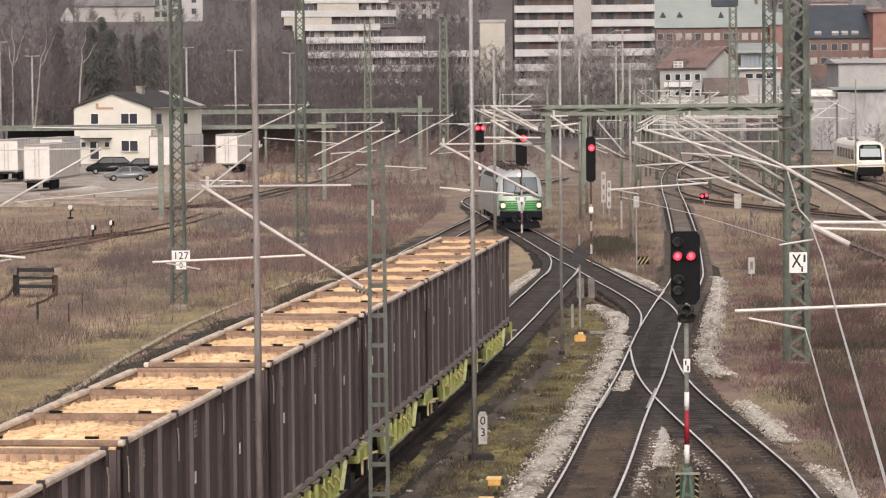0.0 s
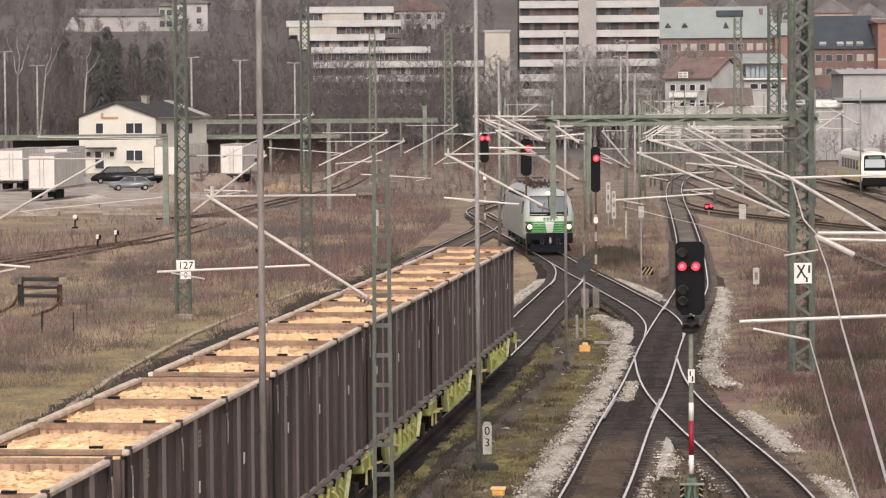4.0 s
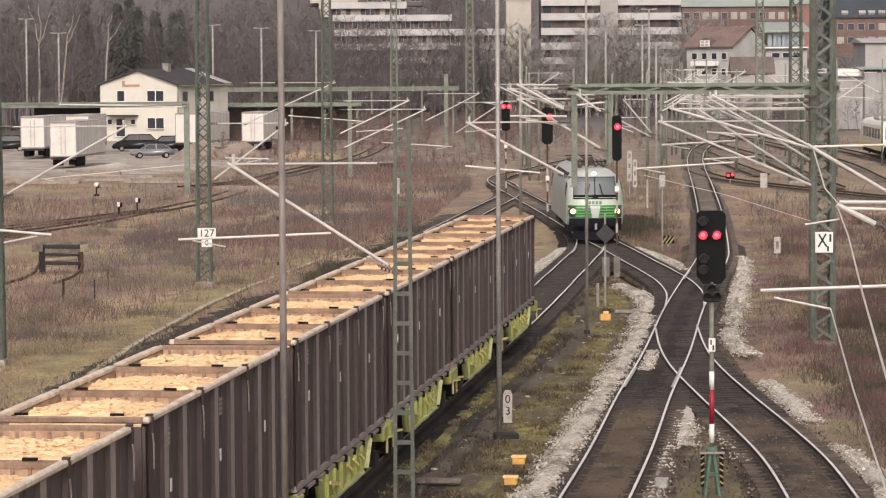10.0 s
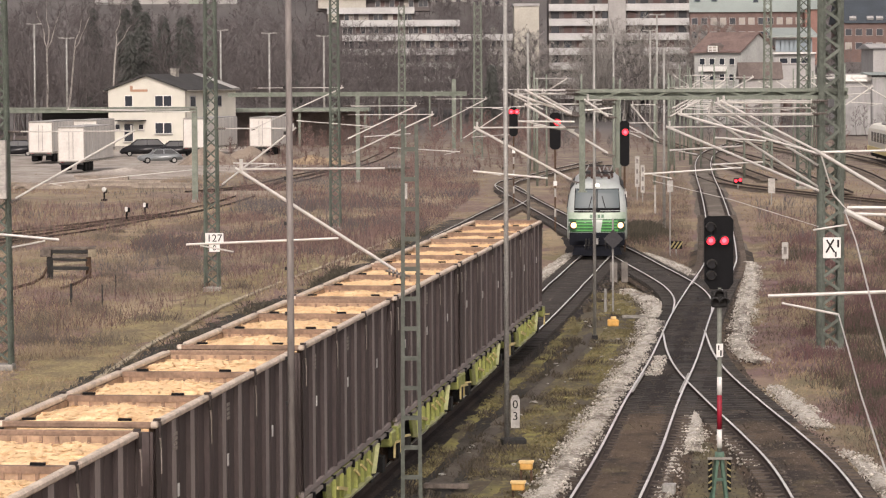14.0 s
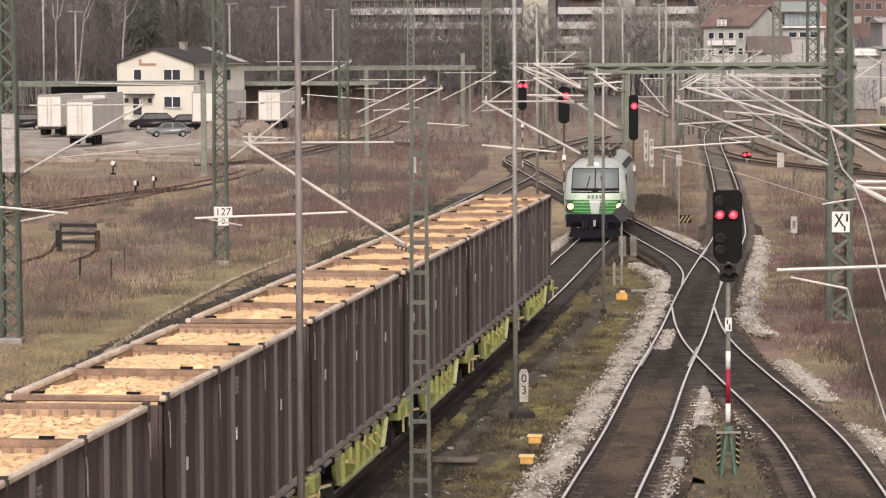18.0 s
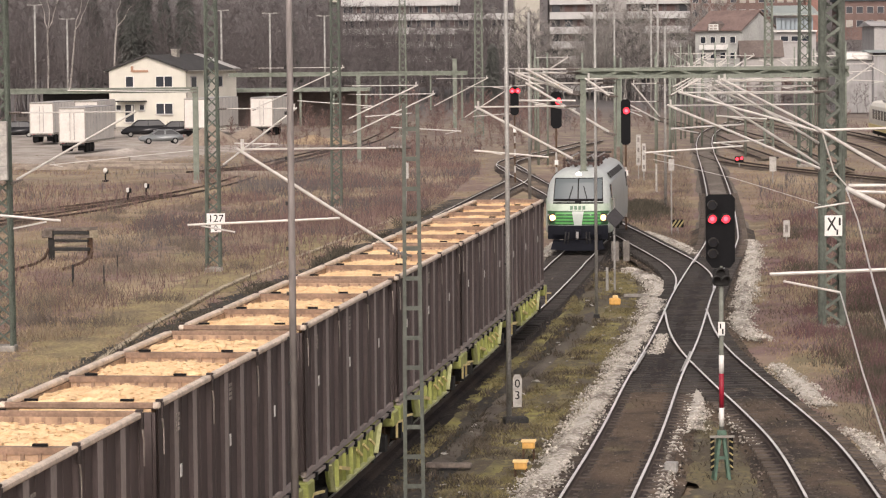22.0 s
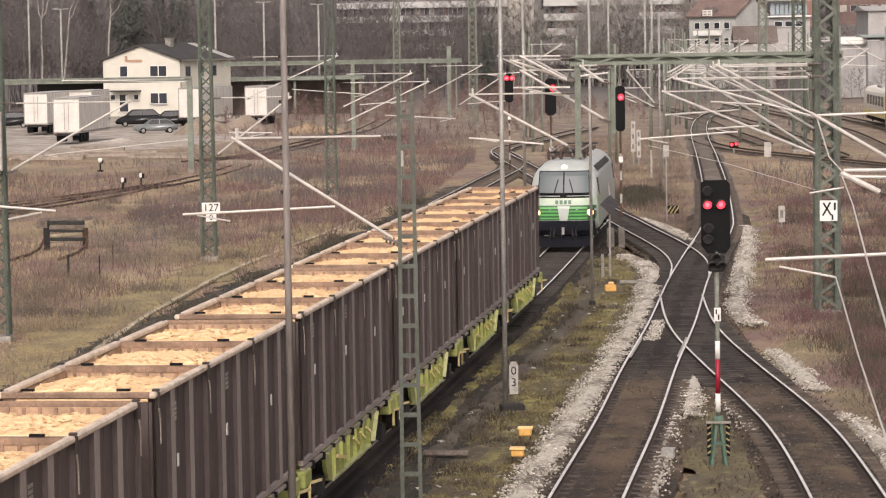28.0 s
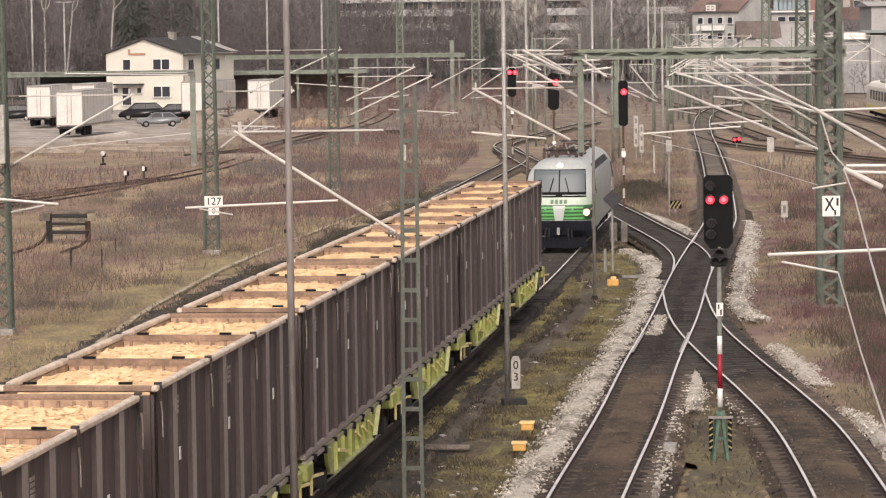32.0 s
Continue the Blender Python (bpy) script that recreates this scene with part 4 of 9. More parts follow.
def half(z):
    prof = ((0.9, 1.46), (1.3, 1.49), (2.3, 1.49), (3.0, 1.42), (3.35, 1.3), (3.6, 1.1), (3.75, 0.9), (3.85, 0.6))
    for (a, u), (b, v) in zip(prof, prof[1:]):
        if z <= b:
            return u + (v - u) * (z - a) / (b - a)
    return prof[-1][1]


def face_y(f, z):
    """Front surface, f from -1 to 1 across."""
    return rake(z) + 0.16 * f * f + 0.38 * abs(f) ** 7


def front_patch(x0, x1, z0, z1, off, nx=10, nz=5, x0t=None, x1t=None):
    bm = B()
    vs = []
    for j in range(nz + 1):
        z = z0 + (z1 - z0) * j / nz
        a = x0 + ((x0 if x0t is None else x0t) - x0) * j / nz
        b = x1 + ((x1 if x1t is None else x1t) - x1) * j / nz
        for i in range(nx + 1):
            x = a + (b - a) * i / nx
            vs.append(bm.verts.new((x, face_y(x / half(z), z) - off, z + off * 0.3)))
    for j in range(nz):
        for i in range(nx):
            a = j * (nx + 1) + i
            bm.faces.new((vs[a], vs[a + 1], vs[a + nx + 2], vs[a + nx + 1]))
    return bm


LOCO_LEN = 18.6


def build_loco():
    c = LOCO_LEN / 2
    loco = thing("electric_locomotive", pose(0, 0, 0), "silver-white and green electric locomotive with lit headlights", "locomotive")
    back = pose(0, -c, 0)
    zs = (0.9, 1.3, 1.75, 2.15, 2.4, 2.8, 3.1, 3.25, 3.5, 3.7, 3.8, 3.85)
    fs = (-1, -0.95, -0.86, -0.7, -0.4, 0, 0.4, 0.7, 0.86, 0.95, 1)
    bm = B()
    grids = []
    for end in (0, 1):
        g = []
        for z in zs:
            row = []
            for f in fs:
                y = face_y(f, z)
                row.append(bm.verts.new((f * half(z), y if end == 0 else LOCO_LEN - y, z)))
            g.append(row)
        grids.append(g)
        for j in range(len(zs) - 1):
            for i in range(len(fs) - 1):
                q = (g[j][i], g[j][i + 1], g[j + 1][i + 1], g[j + 1][i])
                bm.faces.new(q if end == 0 else q[::-1])
    a, b = grids
    for j in range(len(zs) - 1):
        for i in (0, -1):
            bm.faces.new((a[j][i], a[j + 1][i], b[j + 1][i], b[j][i]))
    for i in range(len(fs) - 1):
        bm.faces.new((a[-1][i], a[-1][i + 1], b[-1][i + 1], b[-1][i]))
        bm.faces.new((a[0][i], b[0][i], b[0][i + 1], a[0][i + 1]))
    bmesh.ops.recalc_face_normals(bm, faces=bm.faces[:])
    body = part("body", bm, M_LOCO, loco, "silver-white painted body", m=back)
    for p in body.data.polygons:
        p.use_smooth = abs(p.normal.x) < 0.98 and p.normal.z < 0.98

    def on(name, bm, material, label="", par=loco):
        return part(name, bm, material, par, label, m=back if par is loco else pose(0, 0, 0))
    on("front_panel", front_patch(-1.44, 1.44, 1.93, 2.26, 0.008, nx=20), M_LOCOGREEN, "pale green front band")
    on("front_panel", front_patch(-1.44, 1.44, 1.28, 1.94, 0.006, nx=20), M_LOCODEEP, "deep green front below the windows")
    for i in range(4):
        z = 1.33 + i * 0.15
        on("green_stripe", front_patch(-1.04, 1.04, z, z + 0.075, 0.014, nx=20, nz=1), M_LOCOSTRIPE, "bright green stripe")
    on("white_wedge", front_patch(-0.17, 0.17, 1.26, 1.9, 0.024, x0t=-0.27, x1t=0.27), M_WEDGE, "white tapering centre wedge")
    on("window_surround", front_patch(-1.16, 1.16, 2.25, 3.42, 0.01, nx=16, x0t=-1.1, x1t=1.1), M_BLACK, "black window surround")
    for s in (-1, 1):
        x0, x1 = (0.03, 1.11) if s > 0 else (-1.11, -0.03)
        on("windscreen", front_patch(x0, x1, 2.47, 3.38, 0.02, x0t=x0 if s > 0 else -1.06, x1t=1.06 if s > 0 else x1), M_SCREEN, "grey reflecting windscreen")
        bm = B()
        base, tip = V((s * 0.95, face_y(0.6, 2.42) - 0.05, 2.42)), V((s * 0.25, face_y(0.2, 3.05) - 0.06, 3.05))
        beam(bm, V((s * 0.42, face_y(0.3, 2.45) - 0.05, 2.45)), tip, 0.03)
        beam(bm, base, V((s * 0.42, face_y(0.3, 2.45) - 0.05, 2.45)), 0.05)
        on("wiper", bm, M_BLACK)
        bm = B()
        y = face_y(0.78, 1.62)
        tube(bm, (s * 1.17, y - 0.05, 1.62), (s * 1.17, y + 0.1, 1.62), 0.21, n=16)
        h = on("headlight_housing", bm, M_DARK)
        bm = B()
        tube(bm, (s * 1.17, y - 0.08, 1.62), (s * 1.17, y - 0.052, 1.62), 0.1, n=16)
        part("headlight", bm, M_LAMP, h, "glowing warm headlight")
        # added glowing disc that draws the warm halo around the lamp
        bm = B()
        tube(bm, (s * 1.17, y - 0.066, 1.62), (s * 1.17, y - 0.051, 1.62), 0.15, n=16)
        part("halo_disc", bm, M_HALO, h, "warm glowing disc for the headlight's halo")
        bm = B()
        beam(bm, (s * 1.2, face_y(0.8, 2.3) - 0.03, 2.34), (s * 0.15, face_y(0.1, 2.3) - 0.05, 2.34), 0.035)
        on("screen_washer_bar", bm, M_LOCO)
        bm = B()
        tube(bm, (s * 0.875, -0.5, 1.05), (s * 0.875, 0.1, 1.05), 0.11, n=12)
        box(bm, s * 0.875, -0.55, 1.05, 0.55, 0.06, 0.36)
        bevel(bm, 0.01)
        on("buffer", bm, M_SKIRT, "dark buffer")
        # cab side window, grille, skirt
        for y0 in (1.4, LOCO_LEN - 2.0):
            bm = B()
            box(bm, s * 1.46, y0 + 0.25, 2.72, 0.05, 0.75, 0.75, 0, 0, -s * 5.5)
            on("side_window", bm, M_WINDOW)
        bm = B()
        for i in range(7):
            box(bm, s * 1.29, 4.0 + i * 1.6, 3.43, 0.05, 1.35, 0.3, 0, 0, -s * 38)
        on("roof_grille", bm, M_DARK, "dark ventilation grilles")
        bm = B()
        box(bm, s * 1.4, c, 1.0, 0.1, LOCO_LEN - 1.2, 0.2)
        on("sole_bar", bm, M_DARK)
        bm = B()
        box(bm, s * 1.496, 2.6, 1.7, 0.012, 4.0, 1.55)
        on("green_flank", bm, M_LOCOGREEN, "pale green flank behind the cab")
    bm = B()
    tube(bm, (0, rake(3.58) - 0.07, 3.56), (0, rake(3.58) + 0.05, 3.56), 0.12, n=16)
    on("top_headlight", bm, M_LAMP, "glowing upper headlight")
    for i in range(4):
        on("lettering_bar", front_patch(-0.36 + i * 0.19, -0.23 + i * 0.19, 1.98, 2.15, 0.02, nx=2, nz=2), M_DARKGREEN, "dark green lettering, not drawn out")
    bm = B()
    box(bm, 0, 0.1, 0.95, 2.75, 0.3, 0.62)
    box(bm, 0, -0.1, 0.42, 2.3, 0.14, 0.36)
    box(bm, 0, -0.25, 0.95, 0.3, 0.4, 0.25)
    on("front_skirt", bm, M_SKIRT, "blue-black front skirt and plough")
    bm = B()
    prism(bm, [(-1.25, 0.18), (-1.15, 0.5), (1.15, 0.5), (1.25, 0.18), (0.5, 0.12), (-0.5, 0.12)], -0.3, -0.22, "y")
    on("rail_guard", bm, M_SKIRT, "blue-black rail guard")
    for x in (-0.55, -0.4, 0.4, 0.55):
        bm = B()
        pts = [(x, -0.12, 0.95), (x, -0.35, 0.85), (x * 1.05, -0.4, 0.6), (x * 1.1, -0.3, 0.45)]
        for a, b in zip(pts, pts[1:]):
            tube(bm, a, b, 0.035, n=6)
        on("air_hose", bm, M_DARK)
    bm = B()
    tube(bm, (0, -0.1, 0.98), (0, -0.5, 0.92), 0.06)
    box(bm, 0, -0.5, 0.85, 0.12, 0.1, 0.3)
    on("coupling_hook", bm, M_STEEL, "grey coupling hook")
    bm = B()
    box(bm, 0, c, 0.75, 2.2, 6.5, 0.7)
    on("transformer_box", bm, M_DARK)
    for y in (4.5, LOCO_LEN - 4.5):
        bm = B()
        for s in (1, -1):
            box(bm, s * 1.12, y, 0.68, 0.2, 3.9, 0.34)
            for d in (-1.5, 1.5):
                box(bm, s * 1.18, y + d, 0.62, 0.24, 0.5, 0.4)
        box(bm, 0, y, 0.7, 2.2, 1.0, 0.4)
        on("bogie_frame", bm, M_DARK, "dark grey bogie")
    # roof: pantographs and insulators
    for y in (3.6, LOCO_LEN - 3.6):
        for s in (1, -1):
            bm = B()
            beam(bm, (s * 0.6, y - 0.95, 3.98), (s * 0.6, y + 0.95, 3.98), 0.06)
            on("pantograph_frame", bm, M_REDBROWN, "rust-red pantograph base bar")
            bm = B()
            beam(bm, (-0.6, y + s * 0.9, 3.98), (0.6, y + s * 0.9, 3.98), 0.06)
            on("pantograph_frame", bm, M_REDBROWN)
            for d in (-0.8, 0.8):
                bm = B()
                tube(bm, (s * 0.6, y + d, 3.8), (s * 0.6, y + d, 4.0), 0.07)
                on("pantograph_insulator", bm, M_REDBROWN)
            bm = B()
            beam(bm, (s * 0.1, y - 0.8, 4.08), (s * 0.4, y + 0.9, 4.12), 0.05)
            on("pantograph_arm", bm, M_REDBROWN, "folded pantograph arm")
        bm = B()
        beam(bm, (0, y - 0.8, 4.05), (0, y + 0.9, 4.16), 0.08)
        on("pantograph_arm", bm, M_REDBROWN, "folded pantograph arm")
        bm = B()
        tube(bm, (-0.85, y - 0.7, 4.16), (0.85, y - 0.7, 4.16), 0.04)
        on("collector_head", bm, M_DARK, "dark collector bar")
    bm = B()
    box(bm, 0, c, 3.92, 1.2, 7.0, 0.12)
    on("roof_equipment", bm, M_DARK, "dark roof equipment")
    for i in range(10):
        bm = B()
        x, y = -0.75 + 0.5 * (i % 4), 2.2 + i * 0.62
        for k in range(3):
            tube(bm, (x, y, 3.88 + k * 0.13), (x, y, 3.95 + k * 0.13), 0.085, n=10)
        tube(bm, (x, y, 3.83), (x, y, 4.3), 0.045)
        on("roof_insulator", bm, M_REDBROWN, "red-brown ribbed roof insulator")
    for x in (-0.55, 0.3, 0.7):
        bm = B()
        tube(bm, (x, 2.4, 4.3), (x + 0.1, 8.5, 4.32), 0.035)
        beam(bm, (x, 3.1, 3.9), (x - 0.2, 3.2, 4.42), 0.06)
        on("roof_busbar", bm, M_STEEL, "pale roof busbar")
    sets = []
    for y in (3.0, 6.0, LOCO_LEN - 6.0, LOCO_LEN - 3.0):
        bm = B()
        for s in (1, -1):
            tube(bm, (s * 0.68, 0, 0), (s * 0.82, 0, 0), 0.625, n=24)
        tube(bm, (-0.8, 0, 0), (0.8, 0, 0), 0.09)
        w = part("wheelset", bm, M_DARK, loco, m=pose(0, y - c, 0.625))
        sets.append((w, y - c))
    return loco, sets


M_SKIRT = mat("blue_black_paint", (0.01, 0.011, 0.016), 0.8, 0, 0.3, 3, 0.05, spec=0.12)
M_WEDGE = mat("pale_grey_paint", (0.4, 0.44, 0.41), 0.4, 0, 0.1)
M_DARKGREEN = mat("dark_green_lettering", (0.08, 0.16, 0.1), 0.5, 0, 0.1)
M_REDBROWN = mat("red_brown_pantograph", (0.085, 0.052, 0.044), 0.7, 0, 0.3)
LOCO, WHEELSETS = build_loco()
LOCO_LINE = spline([p for p in LINE_M if p[1] > 180] + LINE_L[1:], 0.25)
# distance y of the locomotive's front at the named seconds
FRONT = ((0, 203.6), (3, 190.2), (6, 178.0), (7, 174.6), (9, 168.2), (11, 162.9), (13, 158.2), (15, 154.4), (17, 151.0), (19, 147.9), (20, 146.5), (23, 142.6), (25.5, 139.8), (28, 137.3), (32, 133.4))


def front_y(t):
    """Smooth cubic through the rows of FRONT."""
    ts, vs = [r[0] for r in FRONT], [r[1] for r in FRONT]
    i = max(0, min(len(ts) - 2, next((k for k in range(len(ts) - 1) if t <= ts[k + 1]), len(ts) - 2)))

    def slope(k):
        a, b = max(0, k - 1), min(len(ts) - 1, k + 1)
        return (vs[b] - vs[a]) / (ts[b] - ts[a])
    h = ts[i + 1] - ts[i]
    u = (t - ts[i]) / h
    return vs[i] * (1 + 2 * u) * (1 - u) ** 2 + vs[i + 1] * u * u * (3 - 2 * u) + h * (slope(i) * u * (1 - u) ** 2 - slope(i + 1) * u * u * (1 - u))


def loco_pose(t):
    y = front_y(t)

    def on_line(yy):
        k = min(range(len(LOCO_LINE) - 1), key=lambda q: abs(LOCO_LINE[q].y - yy))
        k = max(1, min(len(LOCO_LINE) - 2, k))
        a, b = LOCO_LINE[k - 1], LOCO_LINE[k + 1]
        return a.lerp(b, (yy - a.y) / (b.y - a.y))
    p, q = on_line(y + 4.5), on_line(y + LOCO_LEN - 4.5)
    d = (q - p).normalized()
    turn = math.degrees(math.atan2(-d.x, d.y)) + 0.5 * max(0.0, min(1.0, (160 - y) / 20))
    nose = p - d * 4.5
    d = V((-math.sin(radians(turn)), math.cos(radians(turn))))
    m = nose + d * LOCO_LEN / 2
    return pose(m.x, m.y, 0, 0, 0, turn)


# ---- masts, poles, signals ----
def build_lattice_mast(x, y, h, w0, w1, material, label, group="lattice masts", rz=0.0, panel=None, heavy=1.0):
    """Four corner angles with zigzag bracing, tapering upwards."""
    t = thing("lattice_mast", pose(x, y, -0.3, 0, 0, rz), label, "mast", group)
    bm = B()
    box(bm, 0, 0, 0.0, w0 * 1.35, w0 * 1.35, 0.4)
    bevel(bm, 0.04)
    part("footing", bm, M_CONCRETE, t, "concrete footing")
    wd = lambda z: (w0 + (w1 - w0) * z / h) / 2
    for sx in (-1, 1):
        for sy in (-1, 1):
            bm = B()
            beam(bm, (sx * wd(0), sy * wd(0), 0.2), (sx * wd(h), sy * wd(h), h), 0.1 * heavy * (w0 / 0.6) ** 0.5)
            part("corner_angle", bm, material, t)
    n = panel or max(8, int(h / (w0 * 0.8)))
    for side in range(4):
        bm = B()
        for i in range(n):
            za, zb = 0.3 + (h - 0.4) * i / n, 0.3 + (h - 0.4) * (i + 1) / n
            s = 1 if (i + side) % 2 else -1
            a, b = wd(za), wd(zb)
            pts = {0: ((-s * a, -a, za), (s * b, -b, zb)), 1: ((-s * a, a, za), (s * b, b, zb)), 2: ((-a, -s * a, za), (-b, s * b, zb)), 3: ((a, -s * a, za), (b, s * b, zb))}[side]
            beam(bm, pts[0], pts[1], 0.065 * heavy * (w0 / 0.6) ** 0.5)
        part("lattice_bracing", bm, material, t)
    return t


def build_ladder_mast(x, y, h, w, material, label):
    """Two channels joined by batten plates."""
    t = thing("channel_mast", pose(x, y, -0.3), label, "mast")
    for s in (-1, 1):
        bm = B()
        beam(bm, (s * w / 2, 0, 0.1), (s * w / 2 * 0.72, 0, h), 0.16, 0.075)
        part("channel", bm, material, t)
    bm = B()
    box(bm, 0, 0, -0.1, 0.8, 0.8, 0.5)
    part("footing", bm, M_CONCRETE, t, "concrete footing")
    z = 0.9
    while z < h - 0.1:
        bm = B()
        box(bm, 0, -0.07, z, w * 0.95 * (1 - 0.28 * z / h), 0.02, 0.09)
        part("batten_plate", bm, material, t)
        z += 0.6
    return t


def build_beam_mast(x, y, h, w, material, label):
    t = thing("steel_mast", pose(x, y, -0.3), label, "mast", "solid steel masts")
    for s in (-1, 1):
        bm = B()
        box(bm, 0, s * w * 0.45, h / 2, w, 0.03, h)
        part("flange", bm, material, t)
    bm = B()
    box(bm, 0, 0, h / 2, 0.06, w * 0.88, h)
    part("web", bm, material, t)
    bm = B()
    box(bm, 0, 0, 0.0, w * 1.5, w * 1.5, 0.4)
    part("footing", bm, M_CONCRETE, t)
    return t


def build_pole(x, y, h, r, label, lamp=False, lean=(0, 0), material=None, rings=0, foot=True):
    t = thing("steel_pole", pose(x, y, -0.35, lean[0], lean[1], 0), label, "pole", "steel poles")
    bm = B()
    tube(bm, (0, 0, 0), (0, 0, h), r, r * 0.72, n=12)
    part("shaft", bm, material or M_POLE, t, smooth=True)
    if foot:
        bm = B()
        tube(bm, (0, 0, 0), (0, 0, 0.22), r * 2.4, r * 1.8, n=10)
        part("footing", bm, M_DARK, t, "dark footing")
    for i in range(rings):
        bm = B()
        z = 4.2 + i * 0.75
        box(bm, -r * 1.1, 0, z, 0.04, 0.05, 0.06)
        part("clamp_ring", bm, M_DARK, t)
    if lamp:
        bm = B()
        box(bm, 0, 0, h, 1.7, 0.25, 0.1)
        for s in (-1, 1):
            box(bm, s * 0.75, -0.1, h + 0.04, 0.55, 0.4, 0.16)
        part("floodlight_head", bm, M_STEEL, t, "pale floodlight bar")
    return t


def build_cantilever(y, x0, x1, ztop, zlow, reg=None, x_low=None, steady=True, r=0.035, label="pale aluminium catenary cantilever"):
    """Top tube and strut from a mast at x0 out to x1, with a registration tube across below."""
    s = 1 if x1 > x0 else -1
    t = thing("catenary_cantilever", pose(x0, y, 0), label, "cantilever", "catenary cantilevers")
    L = x1 - x0
    bm = B()
    tube(bm, (s * 0.5, 0, ztop), (L, 0, ztop), r * 0.8, n=6)
    part("top_tube", bm, M_TUBE, t)
    bm = B()
    tube(bm, (s * 0.3, 0, zlow + (ztop - zlow) * 0.06), (L + s * 0.12, 0, ztop + 0.02), r * 1.2, n=8)
    part("strut", bm, M_TUBE, t)
    for z, d in ((ztop, 0), (zlow, (ztop - zlow) * 0.06)):
        bm = B()
        for i in range(5):
            tube(bm, (s * (0.1 + i * 0.075), 0, z + d * i / 5), (s * (0.14 + i * 0.075), 0, z + d * i / 5), 0.075 if y < 100 else 0.055, n=8)
        tube(bm, (0, 0, z), (s * 0.5, 0, z + d), 0.025, n=6)
        part("insulator", bm, M_INSUL, t, "brown ribbed insulator")
    bm = B()
    tube(bm, (L, 0, ztop - 0.05), (L, 0, ztop + 0.2), 0.04, n=6)
    part("wire_clamp", bm, M_TUBE, t)
    if reg:
        a, za, b, zb = reg
        bm = B()
        tube(bm, (a - x0, 0, za), (b - x0, 0, zb), r * 0.9, n=8)
        g = part("registration_tube", bm, M_TUBE, t)
        if steady:
            bm = B()
            e = 0.28 if b > a else -0.28
            tube(bm, (a - x0 + e, 0, za - 0.02), (a - x0 + e * 3.4, 0, za - 0.15), r * 0.6, n=6)
            part("steady_arm", bm, M_TUBE, g)
    return t


def build_main_signal():
    t = thing("railway_signal", pose(6.03, 69.87, -0.3), "black signal with two red lights on a red-white banded post", "signal")
    bm = B()
    tube(bm, (0, 0, 0.9), (0, 0, 4.8), 0.052, n=14)
    part("post", bm, M_GREENGREY, t, "grey-green post", smooth=True)
    for a, b, m in ((1.2, 1.62, M_WHITE), (1.62, 2.39, M_RED), (2.39, 2.8, M_WHITE)):
        bm = B()
        tube(bm, (0, 0, a), (0, 0, b), 0.057, n=14)
        part("post_band", bm, m, t, "white band" if m is M_WHITE else "red band", smooth=True)
    bm = B()
    box(bm, 0, -0.08, 3.4, 0.15, 0.03, 0.3)
    pl = part("number_plate", bm, M_WHITE, t, "small white plate")
    bm = B()
    box(bm, -0.025, -0.1, 3.46, 0.03, 0.01, 0.11)
    box(bm, 0.025, -0.1, 3.34, 0.035, 0.01, 0.12)
    part("plate_bar", bm, M_DARK, pl)
    head = [(-0.34, 4.95), (-0.34, 6.33), (-0.27, 6.4), (0.23, 6.4), (0.31, 6.31), (0.31, 4.9), (0.2, 4.76), (-0.2, 4.76)]
    bm = B()
    prism(bm, head, -0.04, 0.02, "y")
    hd = part("signal_screen", bm, M_BLACK, t, "black screen board")
    bm = B()
    box(bm, 0, 0.2, 5.5, 0.5, 0.34, 1.3)
    part("lamp_case", bm, M_DARK, hd)
    bm = B()
    box(bm, -0.01, -0.02, 4.55, 0.36, 0.2, 0.38)
    bevel(bm, 0.03)
    part("lower_lamp_case", bm, M_DARK, t)
    for x, z, lit in ((-0.2, 5.86, True), (0.1, 5.86, True), (-0.2, 6.16, False), (-0.18, 5.33, False), (-0.19, 5.08, False), (-0.02, 4.66, False), (-0.11, 4.48, False), (0.1, 4.48, False)):
        bm = B()
        tube(bm, (x, -0.05, z), (x, -0.09, z), 0.105, n=16)
        rim = part("lens_ring", bm, M_DARK, hd)
        bm = B()
        prism(bm, [(x + 0.115 * math.cos(a), z + 0.115 * math.sin(a)) for a in [math.pi * i / 8 for i in range(9)]] + [(x + 0.095 * math.cos(a), z + 0.095 * math.sin(a)) for a in [math.pi * (8 - i) / 8 for i in range(9)]], -0.3, -0.05, "y")
        part("hood", bm, M_DARK, rim)
        bm = B()
        # lit lenses are drawn slightly larger to take in their glow
        tube(bm, (x, -0.09, z), (x, -0.1, z), 0.1 if lit else 0.088, n=16)
        part("lens", bm, M_REDLAMP if lit else M_WINDOW, rim, "glowing red lens" if lit else "dark lens")
        if lit:
            bm = B()
            tube(bm, (x, -0.1, z), (x, -0.105, z), 0.05, n=12)
            part("lens_core", bm, M_REDCORE, rim, "brightest middle of the lens")
    # green foot with a striped board
    bm = B()
    for sx in (-1, 1):
        beam(bm, (sx * 0.17, -0.1, 0.0), (sx * 0.045, -0.06, 1.05), 0.085, 0.06)
        beam(bm, (sx * 0.17, 0.2, 0.0), (sx * 0.045, 0.06, 1.05), 0.085, 0.06)
    box(bm, 0, -0.09, 0.5, 0.2, 0.04, 0.07)
    box(bm, 0, 0, 1.05, 0.2, 0.2, 0.12)
    part("foot", bm, M_FOOT, t, "green cast foot")
    for s in (-1, 1):
        bm = B()
        box(bm, s * 0.21, -0.02, 0.58, 0.09, 0.03, 0.75)
        bd = part("striped_board", bm, M_BLACK, t, "black and yellow striped board")
        for i in range(5):
            bm = B()
